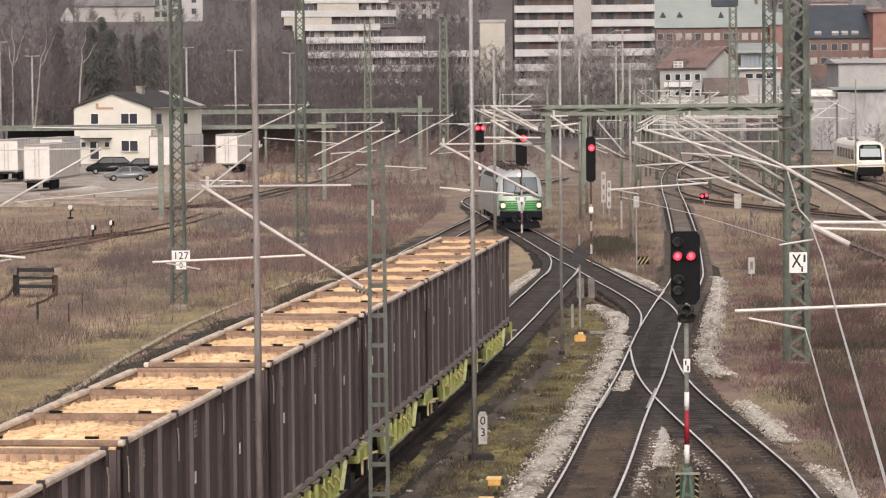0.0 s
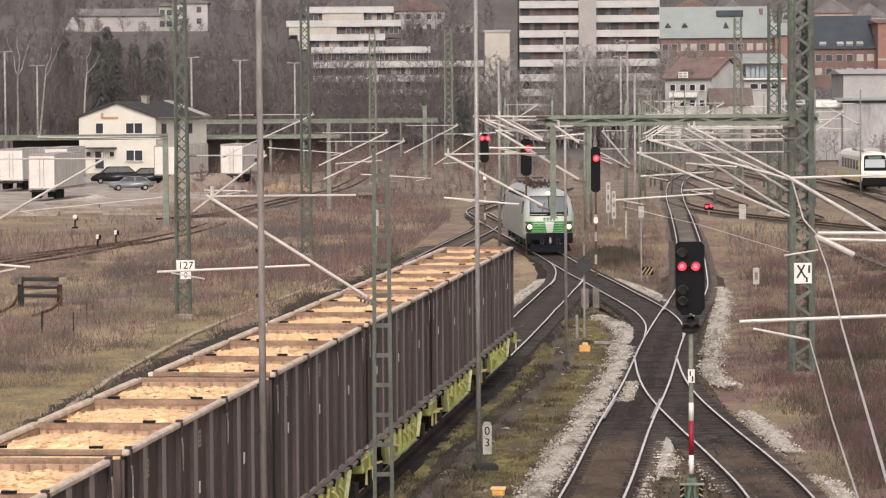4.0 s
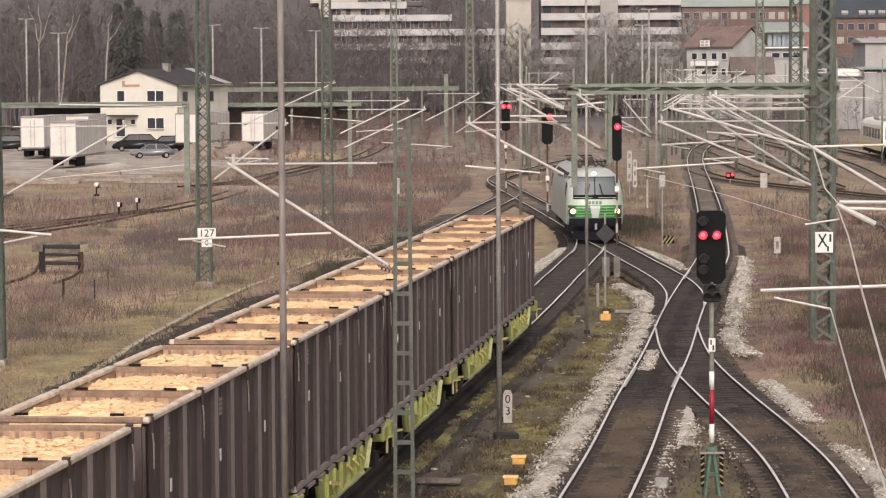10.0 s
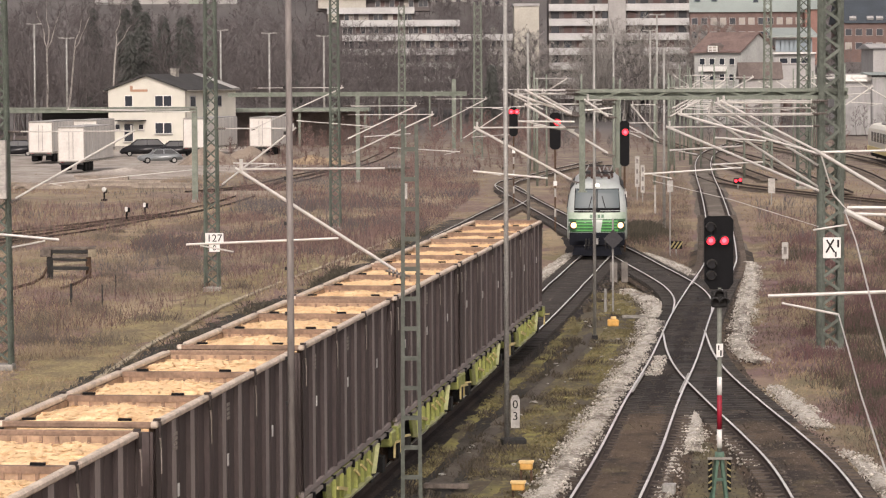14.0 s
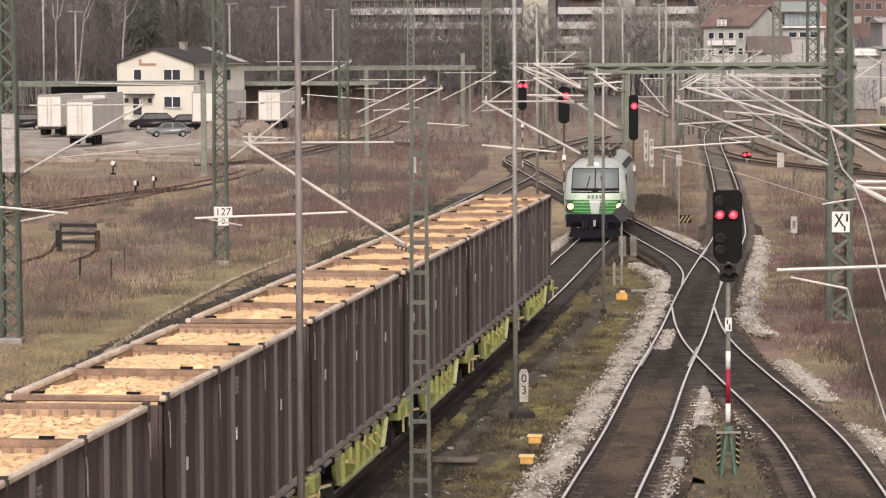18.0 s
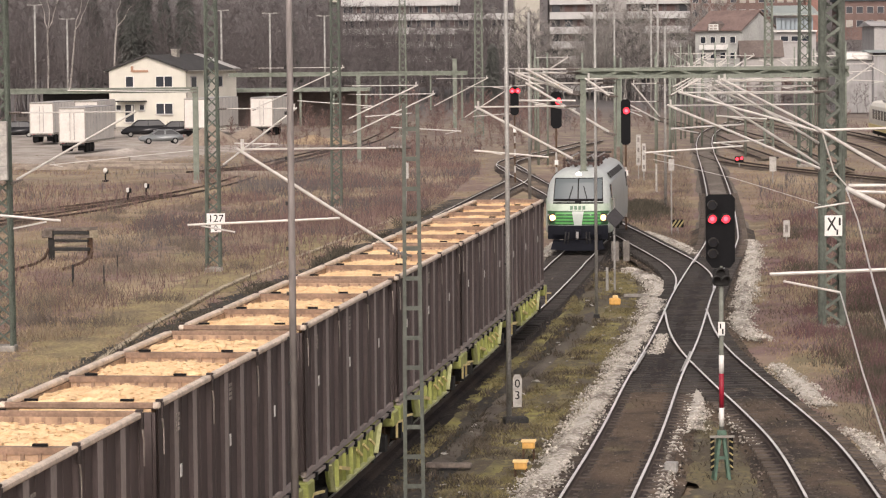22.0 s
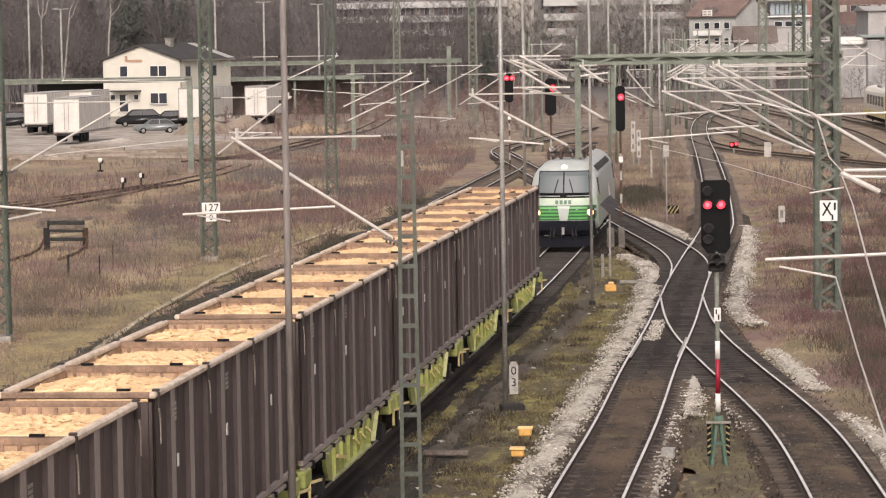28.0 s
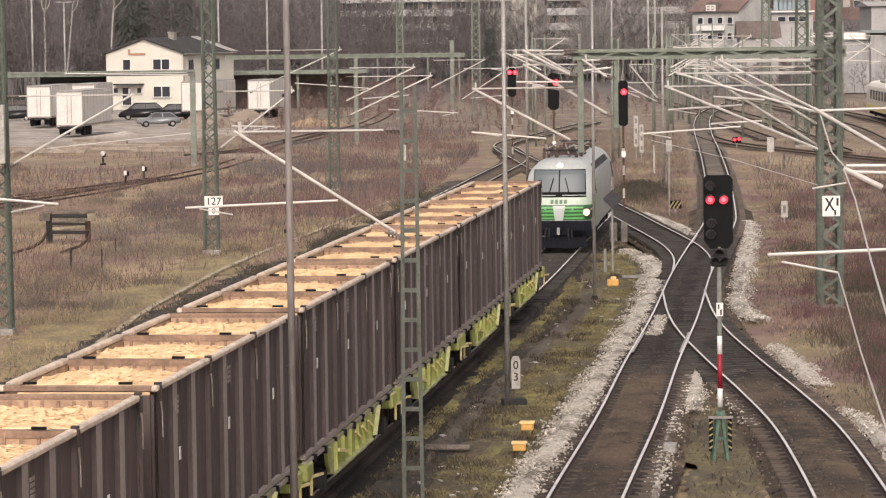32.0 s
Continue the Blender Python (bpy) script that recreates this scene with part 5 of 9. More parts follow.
            box(bm, s * 0.21, -0.04, 0.3 + i * 0.14, 0.1, 0.01, 0.035, 0, 0, s * 35)
            part("yellow_stripe", bm, M_STRIPEYEL, bd)
    bm = B()
    box(bm, 0, -0.13, 0.98, 0.55, 0.06, 0.05)
    part("top_ledge", bm, M_CONCRETE, t)
    return t


def build_far_signal(x, y, z0, z1, w, lamps, plate, label, bands=True, r=0.17):
    """Black signal head on a slim mast."""
    t = thing("railway_signal", pose(x, y, -0.3), label, "signal", "red signals in the yard")
    bm = B()
    tube(bm, (0, 0, 0), (0, 0, z0 + 0.6), 0.058, n=10)
    part("post", bm, M_RUST, t)
    if bands:
        for a in (0.9, 2.1, 3.0):
            bm = B()
            tube(bm, (0, 0, a), (0, 0, a + 0.5), 0.064, n=10)
            part("post_band", bm, M_OLDBOARD, t, "dirty white band")
    zz0, zz1 = z0 + 0.3, z1 + 0.3
    bm = B()
    c = w * 0.25
    prism(bm, [(-w / 2, zz0 + c), (-w / 2, zz1 - c), (-w / 2 + c, zz1), (w / 2 - c, zz1), (w / 2, zz1 - c), (w / 2, zz0 + c), (w / 2 - c, zz0), (-w / 2 + c, zz0)], -0.1, -0.05, "y")
    box(bm, 0, 0.1, (zz0 + zz1) / 2, w * 0.6, 0.3, (zz1 - zz0) * 0.85)
    hd = part("signal_screen", bm, M_BLACK, t, "black screen board")
    # r is wider than a real lens: the red halo is put into the disc
    for lx, lz in lamps:
        bm = B()
        tube(bm, (lx, -0.1, lz + 0.3), (lx, -0.14, lz + 0.3), r, n=14)
        ln = part("lens", bm, M_REDLAMP, hd, "glowing red lens")
        bm = B()
        tube(bm, (lx, -0.14, lz + 0.3), (lx, -0.15, lz + 0.3), r * 0.5, n=12)
        part("lens_core", bm, M_REDCORE, ln, "brightest middle of the lens")
        bm = B()
        prism(bm, [(lx + 0.2 * math.cos(a), lz + 0.3 + 0.2 * math.sin(a)) for a in [math.pi * i / 8 for i in range(9)]] + [(lx + 0.17 * math.cos(a), lz + 0.3 + 0.17 * math.sin(a)) for a in [math.pi * (8 - i) / 8 for i in range(9)]], -0.42, -0.1, "y")
        part("hood", bm, M_DARK, hd)
    if plate:
        bm = B()
        box(bm, 0, -0.09, plate + 0.3, 0.22, 0.03, 0.28)
        part("plate", bm, M_WHITE, t, "white plate")
    return t


M_LADDER = mat("dull_green_grey_paint", (0.105, 0.115, 0.097), 0.75, 0, 0.3, 2, 0.1)
M_OLDBOARD = mat("dirty_white_board", (0.42, 0.4, 0.37), 0.7, 0, 0.3, 4, 0.05)
M_CONCRETE = mat("weathered_concrete", (0.3, 0.28, 0.25), 0.9, 0, 0.3, 3, 0.4)
M_INSUL = mat("brown_porcelain", (0.1, 0.08, 0.07), 0.4, 0, 0.2, 3, 0)
M_GREENGREY = mat("grey_green_post", (0.19, 0.2, 0.17), 0.7, 0, 0.3, 3, 0.1)
M_FOOT = mat("bottle_green_iron", (0.09, 0.16, 0.12), 0.6, 0, 0.3, 3, 0.1)

build_main_signal()
build_far_signal(9.15, 163.2, 4.36, 6.72, 0.5, ((0.03, 6.13),), 2.9, "black signal with one red light on a banded post")
build_far_signal(6.36, 187.4, 4.63, 6.83, 0.66, ((0.14, 6.26),), 2.6, "black signal with a glowing red light before the locomotive", r=0.21)
build_far_signal(4.63, 223.5, 4.68, 6.75, 0.6, ((-0.16, 6.42), (0.24, 6.42)), 3.6, "black signal with two red lights in the distance")

build_lattice_mast(-10.47, 138.2, 17.5, 0.58, 0.36, M_GREEN, "green lattice mast with a kilometre plate")
build_lattice_mast(-6.92, 191.0, 17, 0.6, 0.42, M_GREEN, "green lattice mast in withered grass")
build_lattice_mast(-14.58, 101.9, 13, 0.56, 0.4, M_GREEN, "green lattice mast beside the grass")
build_lattice_mast(12.97, 106.6, 15, 0.66, 0.6, M_FADEDGREEN, "tall green lattice mast with a white plate", panel=32, heavy=1.45)
build_lattice_mast(28.6, 252.8, 17, 0.95, 0.8, M_GREEN, "green lattice portal mast")
build_lattice_mast(3.2, 340, 17, 0.9, 0.7, M_GREYGREEN, "distant grey-green lattice mast")
build_lattice_mast(-5.2, 352, 17, 0.8, 0.6, M_GREYGREEN, "distant grey-green lattice mast")
build_lattice_mast(30.5, 300, 17, 0.8, 0.6, M_GREYGREEN, "distant grey-green lattice mast")
build_ladder_mast(-0.78, 62.85, 8.6, 0.37, M_LADDER, "faded green channel mast with batten plates")
build_beam_mast(-18.84, 232.8, 7.1, 0.4, M_GREYGREEN, "grey-green steel mast of a portal")
build_beam_mast(-7.9, 273.3, 7.7, 0.34, M_GREYGREEN, "grey-green steel mast of a portal")
build_beam_mast(0.67, 381, 8.6, 0.5, M_GREYGREEN, "distant grey-green steel mast")
build_pole(-2.64, 52.0, 12.0, 0.068, "grey-brown steel pole beside the train", rings=8)
build_pole(1.47, 80.7, 13.0, 0.07, "slim grey-brown steel pole by a distance sign", rings=6, material=M_STEEL)
build_pole(5.2, 112, 12.0, 0.06, "slim grey steel pole in mossy ground", material=M_STEEL)
build_pole(12.8, 186.4, 11, 0.09, "slim pale grey pole in withered grass", foot=False, material=M_STEEL)
build_pole(4.95, 195, 12, 0.1, "slim grey pole behind the train", material=M_STEEL, foot=False)
for x, y, h in ((11.9, 226, 9.2), (13.0, 238, 9.0), (10.6, 250, 9.4), (17.2, 262, 9.0), (19.8, 300, 9.3), (8.2, 300, 9.6), (24.6, 318, 9.0), (34.8, 300, 9.5), (26.2, 278, 9.2), (7.4, 262, 9.0), (15.4, 330, 10)):
    build_pole(x, y, h, 0.11, "slim grey-green catenary pole in the yard", material=M_GREYGREEN, foot=False)
build_cantilever(62.85, -0.78, -4.16, 7.42, 5.24, (-5.28, 5.91, -2.22, 6.02), r=0.027)
build_beam_mast(-12.8, 62.85, 8.6, 0.3, M_GREYGREEN, "grey-green steel mast beyond the train")
build_cantilever(62.85, -12.7, -9.7, 7.5, 5.3, (-7.83, 6.02, -12.4, 6.46), r=0.03)
build_cantilever(138.2, -10.3, -6.84, 6.87, 4.25, (-7.6, 5.3, -9.5, 5.35))
build_cantilever(101.9, -14.4, -10.3, 7.46, 5.15, r=0.03)
for row in (
    (190.9, -6.41, -2.02, 7.24, 5.14, (-2.31, 5.55, -5.13, 5.37)),
    (190.4, -6.16, -0.99, 6.72, 4.28, (0.70, 4.44, -3.58, 4.72)),
    (273.2, -1.63, 3.26, 6.90, 4.38),
    (272.6, 1.01, 5.36, 6.15, 3.34, (5.78, 3.84, 2.00, 3.58)),
    (106.9, 4.48, 0.98, 7.42, 5.52, (0.83, 5.94, 3.37, 5.69)),
    (107.0, 5.73, 2.72, 8.2, 6.42),
    (106.3, 12.85, 7.49, 7.42, 5.10, (6.62, 5.83, 9.94, 6.03)),
    (106.9, 12.92, 8.88, 7.80, 5.17, (8.97, 6.12, 10.71, 6.20)),
    (107.2, 12.87, 9.00, 8.03, 6.32, (7.55, 6.61, 10.06, 6.74)),
    (106.6, 12.85, 9.15, 8.22, 5.95, (9.05, 7.05, 10.78, 6.92)),
    (106.1, 12.79, 9.30, 8.28, 6.46),
    (105.8, 12.76, 7.84, 7.86, 6.42),
    (186.4, 12.86, 15.16, 7.71, 6.51),
    (186.2, 12.78, 10.94, 7.28, 5.18),
    (186.6, 12.80, 10.45, 6.20, 4.97, (10.38, 5.76, 11.46, 5.32)),
    (106.8, 4.48, 2.72, 8.68, 7.80, (2.37, 7.63, 4.29, 7.61)),
    (107.0, 4.49, 2.38, 8.55, 7.84),
    (107.2, 4.50, 3.21, 8.54, 7.89, (2.91, 7.48, 4.30, 7.31)),
    (106.6, 5.72, 4.73, 8.34, 7.74, (4.63, 7.99, 5.59, 8.08)),
    (232.6, -18.7, -28.17, 6.62, 6.4, (-29.67, 1.13, -19.04, 2.11)),
    (233.0, -14.65, -7.90, 8.15, 5.02, (-5.63, 5.24, -11.29, 5.71)),
):
    build_cantilever(*row)

# crowd of cantilevers over the far yard
frng = random.Random(31)
for lane, rows in ((LINE_A, (262, 282, 300, 318, 334, 352, 372)), (LINE_R4, (285, 302, 318, 336, 352, 372, 392)), (LINE_R3, (270, 288, 306, 326, 345, 366, 385)), (LINE_R1, (275, 294, 312, 334, 356)), (LINE_M, (262, 300))):
    pts = spline(lane, 1.0)
    for yy in rows:
        p = min(pts, key=lambda q: abs(q.y - yy))
        s, zt = frng.choice((-1, 1)), frng.uniform(7.0, 8.7)
        x0 = p.x + s * frng.uniform(2.6, 3.4)
        build_pole(x0, p.y, zt + 1.6, 0.09, "slim grey-green catenary pole in the yard", material=M_GREYGREEN, foot=False)
        build_cantilever(p.y, x0, p.x - s * 0.2, zt, zt - frng.uniform(1.7, 2.3), (p.x - s * 1.1, zt - 1.55, p.x + s * 1.6, zt - 1.4), r=0.045)


def build_portal(y, x0, x1, z, d, label, hangers=(), web=0.09):
    """A slim box girder across the tracks with hanging posts."""
    t = thing("catenary_portal", pose(0, y, 0), label, "portal", "catenary portals")
    for dz in (0, d):
        bm = B()
        beam(bm, (x0, 0, z + dz), (x1, 0, z + dz), 0.22, 0.12)
        part("chord", bm, M_GREYGREEN, t)
    bm = B()
    if d < 0.35 and web < 0.1:
        beam(bm, (x0, 0, z + d / 2), (x1, 0, z + d / 2), 0.05, d)
    n = int(abs(x1 - x0) / 0.8) if web > 0.1 else 0
    for i in range(n):
        a, b = x0 + (x1 - x0) * i / n, x0 + (x1 - x0) * (i + 1) / n
        bd = B()
        beam(bd, (a, 0, z if i % 2 else z + d), (b, 0, z + d if i % 2 else z), web, 0.07)
        part("diagonal", bd, M_GREYGREEN, t)
    if n:
        beam(bm, (x0, 0.12, z + d / 2), (x1, 0.12, z + d / 2), 0.03, d * 0.5)
    part("girder_web", bm, M_GREYGREEN, t)
    for x, low, w in hangers:
        bm = B()
        for sx in (-1, 1):
            beam(bm, (x + sx * w * 0.42, 0, z), (x + sx * w * 0.42, 0, low), w * 0.16, 0.16)
        beam(bm, (x, 0, z), (x, 0, low), w * 0.7, 0.05)
        box(bm, x, 0, low, w * 1.5, 0.2, 0.04)
        part("hanging_post", bm, M_GREYGREEN, t, "pale green hanging post")
    return t


build_portal(106.9, 4.3, 13.6, 8.4, 0.25, "grey-green catenary girder reaching over the tracks from a mast", ((4.55, 5.22, 0.2), (5.76, 6.05, 0.14)), 0.16)
build_portal(232.8, -40, -18.7, 6.45, 0.28, "grey-green catenary portal girder across the sidings")
build_portal(273.3, -19.2, 1.6, 7.24, 0.24, "grey-green catenary portal girder", ((-14, 5.2, 0.14), (-6, 5.2, 0.14), (-1.63, 4.2, 0.14), (1.1, 3.2, 0.14)))


def text_mesh(word, size, ext=0.004):
    cu = bpy.data.curves.new("text", "FONT")
    cu.body, cu.size, cu.align_x, cu.align_y, cu.extrude = word, size, "CENTER", "CENTER", ext
    tmp = bpy.data.objects.new("tmp", cu)
    scene.collection.objects.link(tmp)
    bpy.context.view_layer.update()
    me = bpy.data.meshes.new_from_object(tmp.evaluated_get(bpy.context.evaluated_depsgraph_get()))
    bpy.data.objects.remove(tmp)
    me.materials.append(M_BLACK)
    return me


def build_km_plate():
    t = thing("kilometre_plate", pose(-10.32, 137.7, 1.88), "white kilometre plate with black figures on a lattice mast", "sign")
    bm = B()
    box(bm, 0, 0, 0.18, 0.8, 0.03, 0.46)
    box(bm, 0, 0, -0.24, 0.46, 0.03, 0.36)
    part("board", bm, M_WHITE, t)
    for w, z, s in (("127", 0.17, 0.46), ("0", -0.25, 0.34)):
        ob = shared("figure", text_mesh(w, s), t, pose(0, -0.022, z, 90, 0, 0))
        ob["label"] = "black figures"
    return t


build_km_plate()


def build_hm_sign():
    t = thing("distance_sign", pose(1.68, 80.3, 0.6), "worn white distance sign with figures on a pole", "sign")
    bm = B()
    prism(bm, [(-0.11, -0.42), (-0.12, 0.3), (-0.07, 0.42), (0.07, 0.42), (0.12, 0.3), (0.11, -0.42)], -0.02, 0.02, "y")
    part("board", bm, M_OLDBOARD, t)
    for w, z in (("0", 0.18), ("3", -0.12)):
        shared("figure", text_mesh(w, 0.3), t, pose(0, -0.03, z, 90, 0, 0))
    bm = B()
    box(bm, -0.05, 0.25, -0.8, 0.62, 0.42, 0.2, 12)
    bevel(bm, 0.04)
    part("foot_bracket", bm, M_DARK, t, "dark clamp bracket")
    return t


build_hm_sign()


def build_x_sign():
    t = thing("caution_sign", pose(12.99, 106.2, 3.3), "white plate with dark marks on a lattice mast", "sign")
    bm = B()
    box(bm, 0, 0, 0, 0.62, 0.03, 0.7)
    b = part("board", bm, M_WHITE, t)
    for x, z, w, h, a in ((-0.08, 0.06, 0.06, 0.52, 30), (-0.06, 0.06, 0.06, 0.5, -32), (0.2, 0.14, 0.07, 0.26, 0), (0.12, -0.22, 0.06, 0.18, 0)):
        bm = B()
        box(bm, x, -0.02, z, w, 0.01, h, 0, a)
        bmesh.ops.rotate(bm, verts=bm.verts, cent=(x, -0.02, z), matrix=Euler((radians(-a), radians(a), 0)).to_matrix())
        part("dark_bar", bm, M_DARK, b)
    return t


build_x_sign()
for x, y, k in ((1.78, 73.0, 0), (1.53, 70.3, 1)):
    t = thing("junction_box", pose(x, y, -0.3, 0, 0, -6), "small yellow cable junction box on the mossy verge", "junction box", "yellow junction boxes")
    bm = B()
    box(bm, 0, 0, 0.42 - 0.12 * k, 0.29, 0.22, 0.17)
    bevel(bm, 0.025)
    part("housing", bm, M_YELLOW, t)
    bm = B()
    box(bm, 0, 0, 0.52 - 0.12 * k, 0.34, 0.28, 0.045)
    part("lid", bm, M_YELLOWLID, t, "pale yellow lid")
    for sx in (-1, 1):
        bm = B()
        box(bm, sx * 0.12, 0, 0.15, 0.05, 0.05, 0.34)
        part("leg", bm, M_RUST, t, "rusty iron leg")


def build_wide_cantilever():
    """The near cantilever whose mast stands outside the view: strut, twin tubes, long insulator, registration tube."""
    t = thing("catenary_cantilever", pose(5.6, 48, 0), "pale aluminium double cantilever with a long insulator", "cantilever", "catenary cantilevers")
    for nm, a, b, r in (("strut", (0, 8.13), (2.9, 6.4), 0.028), ("top_tube", (0.1, 8.09), (2.9, 8.15), 0.02), ("upper_tube", (0.5, 7.24), (2.9, 7.22), 0.028), ("lower_tube", (0.5, 7.15), (2.9, 7.06), 0.025), ("second_strut", (0.46, 7.2), (1.05, 6.9), 0.045), ("registration_tube", (-0.71, 5.89), (2.9, 6.0), 0.028), ("steady_arm", (-0.5, 5.78), (0.37, 5.6), 0.018), ("brace", (-0.02, 6.9), (0.5, 6.98), 0.014)):
        bm = B()
        tube(bm, (a[0], 0, a[1]), (b[0], 0, b[1]), r, n=8)
        part(nm, bm, M_TUBE, t)
    bm = B()
    for i in range(14):
        x = 1.08 + i * 0.1
        tube(bm, (x, 0, 6.9 - (x - 1.05) * 0.4), (x + 0.03, 0, 6.9 - (x - 1.02) * 0.4), 0.07, n=8)
    tube(bm, (1.0, 0, 6.93), (2.9, 0, 6.17), 0.03, n=8)
    part("insulator", bm, M_INSUL, t, "brown ribbed insulator")
    bm = B()
    tube(bm, (0.1, 0, 8.05), (0.28, 0, 7.45), 0.012, n=5)
    tube(bm, (0.28, 0, 7.45), (0.5, 0, 7.2), 0.012, n=5)
    part("hanger_wire", bm, M_TUBE, t)
    # off-view mast that carries it
    return build_beam_mast(8.6, 48, 8.9, 0.3, M_GREYGREEN, "grey-green steel mast that carries a cantilever")


build_wide_cantilever()


def build_wire(name, pts, r, label):
    bm = B()
    for a, b in zip(pts, pts[1:]):
        tube(bm, a, b, r, n=5)
    return solid(name, bm, M_TUBE, label, "wire", "overhead wires")


build_wire("contact_wire", [(5.97, 48, 5.6), (4.76, 36.2, 5.6), (2.0, 8, 5.62)], 0.011, "pale overhead contact wire")
build_wire("guy_wire", [(12.75, 106.3, 3.95), (9.6, 106.3, 4.94), (6.9, 106.3, 5.6)], 0.011, "thin grey wire drawn from a mast")
build_wire("messenger_wire", [(6.06, 48, 7.2), (5.68, 43.7, 6.95), (4.45, 33, 6.9), (1.6, 8, 6.95)], 0.011, "pale overhead carrying wire")


def build_post(name, x, y, h, r, label, material, cat="post", group=""):
    bm = B()
    tube(bm, (0, 0, 0), (0, 0, h), r, r * 0.9, n=8)
    return solid(name, bm, material, label, cat, group, m=pose(x, y, -0.33))


for x, y, r in ((-15.61, 129.1, 0.055), (-14.25, 128.4, 0.03), (-14.37, 134.8, 0.02)):
    build_post("fence_post", x, y, 1.0, r, "short dark wooden post in grass", M_DARK, "post", "dark posts in the grass")
build_post("marker_post", 6.21, 124.5, 1.0, 0.06, "pale grey marker post in moss", M_STEEL)
build_post("banded_post", 13.91, 211.4, 1.9, 0.07, "slim white-banded marker post in grass", M_OLDBOARD)


def build_board(x, y, z0, z1, w, label, material=None, post=True, rz=0.0, name="signal_board", bars=0):
    t = thing(name, pose(x, y, -0.33, 0, 0, rz), label, "sign", "small lineside signs")
    bm = B()
    tube(bm, (0, 0, 0), (0, 0, z1 + 0.33), 0.04, n=8)
    part("post", bm, M_STEEL, t)
    bm = B()
    box(bm, 0, -0.06, (z0 + z1) / 2 + 0.33, w, 0.03, z1 - z0)
    bevel(bm, 0.01)
    b = part("board", bm, material or M_OLDBOARD, t)
    for i in range(bars):
        bm = B()
        box(bm, 0, -0.085, z0 + 0.33 + (z1 - z0) * (i + 0.5) / bars, w * 0.45, 0.01, (z1 - z0) / bars * 0.45)
        part("dark_bar", bm, M_POLE, b)
    return t


build_board(14.03, 233.5, 0.65, 2.95, 0.34, "tall white lineside board with dark marks", bars=3)
build_board(14.2, 229.7, 0.35, 2.4, 0.3, "tall white lineside board with dark marks", bars=3)
build_board(22.9, 222.5, 0.55, 1.6, 0.5, "small white lineside board")
build_board(16.32, 152.2, 0.15, 0.95, 0.32, "pale marker board with a dark figure", bars=1)
build_board(-2.65, 187.6, 1.7, 2.65, 0.34, "narrow white board on a post behind the train")
build_board(6.52, 124.7, 2.9, 3.45, 0.02, "slim grey sign post in moss")
build_board(11.5, 163.0, 3.0, 3.6, 0.3, "small white board beside the track")


M_OLDCONCRETE = mat("stained_grey_concrete", (0.19, 0.172, 0.155), 0.9, 0, 0.4, 2.5, 0.3)
M_SIGNBACK = mat("dull_grey_sheet_back", (0.05, 0.048, 0.052), 0.9, 0.0, 0.25, 3, 0)


def build_diamond():
    t = thing("diamond_sign", pose(6.52, 124.4, 2.65, 0, 45, 0), "dark diamond-shaped sign seen from behind", "sign")
    bm = B()
    box(bm, 0, -0.03, 0, 0.56, 0.03, 0.56)
    bevel(bm, 0.008)
    part("plate", bm, M_SIGNBACK, t)


build_diamond()


def build_striped_box():
    t = thing("striped_marker", pose(11.84, 163.4, -0.33), "low black and yellow striped marker box", "marker")
    bm = B()
    box(bm, 0, 0, 0.55, 0.62, 0.3, 0.4)
    b = part("box", bm, M_BLACK, t)
    for i in range(3):
        bm = B()
        box(bm, -0.2 + i * 0.2, -0.16, 0.55, 0.08, 0.02, 0.46, 0, 0, 35)
        part("yellow_stripe", bm, M_STRIPEYEL, b)
    bm = B()
    tube(bm, (0, 0, 0), (0, 0, 0.4), 0.05)
    part("foot", bm, M_STEEL, t)


build_striped_box()
for x, y, w in ((7.51, 143.1, 0.34), (8.03, 143.4, 0.3)):
    bm = B()
    box(bm, 0, 0, 0.45, w, 0.3, 0.95)
    bevel(bm, 0.03)
    solid("concrete_post", bm, M_OLDCONCRETE, "short weathered concrete post beside the track", "post", "concrete posts", m=pose(x, y, -0.35))


def build_dwarf(x, y, label, ball=True):
    t = thing("point_lantern", pose(x, y, -0.42), label, "lantern", "point lanterns")
    bm = B()
    tube(bm, (0, 0, 0), (0, 0, 0.7), 0.06)
    box(bm, 0, 0, 0.15, 0.45, 0.3, 0.14)
    box(bm, 0.1, 0.02, 0.85, 0.22, 0.22, 0.3)
    part("stand", bm, M_BLACK, t)
    bm = B()
    if ball:
        bmesh.ops.create_uvsphere(bm, u_segments=12, v_segments=8, radius=0.19, matrix=Matrix.Translation((0, 0, 0.95)))
    else:
        box(bm, -0.02, -0.08, 0.9, 0.18, 0.16, 0.3)
        bevel(bm, 0.04)
    part("lantern_head", bm, M_WHITE, t, "white lantern head")
    return t


build_dwarf(-26.03, 236.7, "small white point lantern in withered grass")
build_dwarf(-20.94, 203.6, "black and white point lantern beside a rusty track", False)
build_dwarf(-20.4, 210.2, "black and white point lantern beside a rusty track", False)
low_signal = thing("shunting_signal", pose(23.36, 253.2, -0.3), "low shunting signal with two small red lamps", "signal")
bm = B()
box(bm, 0, 0.1, 0.62, 0.7, 0.2, 0.5)
bevel(bm, 0.04)
part("lamp_case", bm, M_BLACK, low_signal)
bm = B()
tube(bm, (0, 0.1, 0), (0, 0.1, 0.4), 0.05)
part("foot", bm, M_STEEL, low_signal)
for x, z in ((-0.18, 0.66), (0.18, 0.72)):
    bm = B()
    tube(bm, (x, 0.0, z), (x, -0.04, z), 0.13, n=12)
    part("red_lens", bm, M_REDLAMP, low_signal, "glowing red lens")


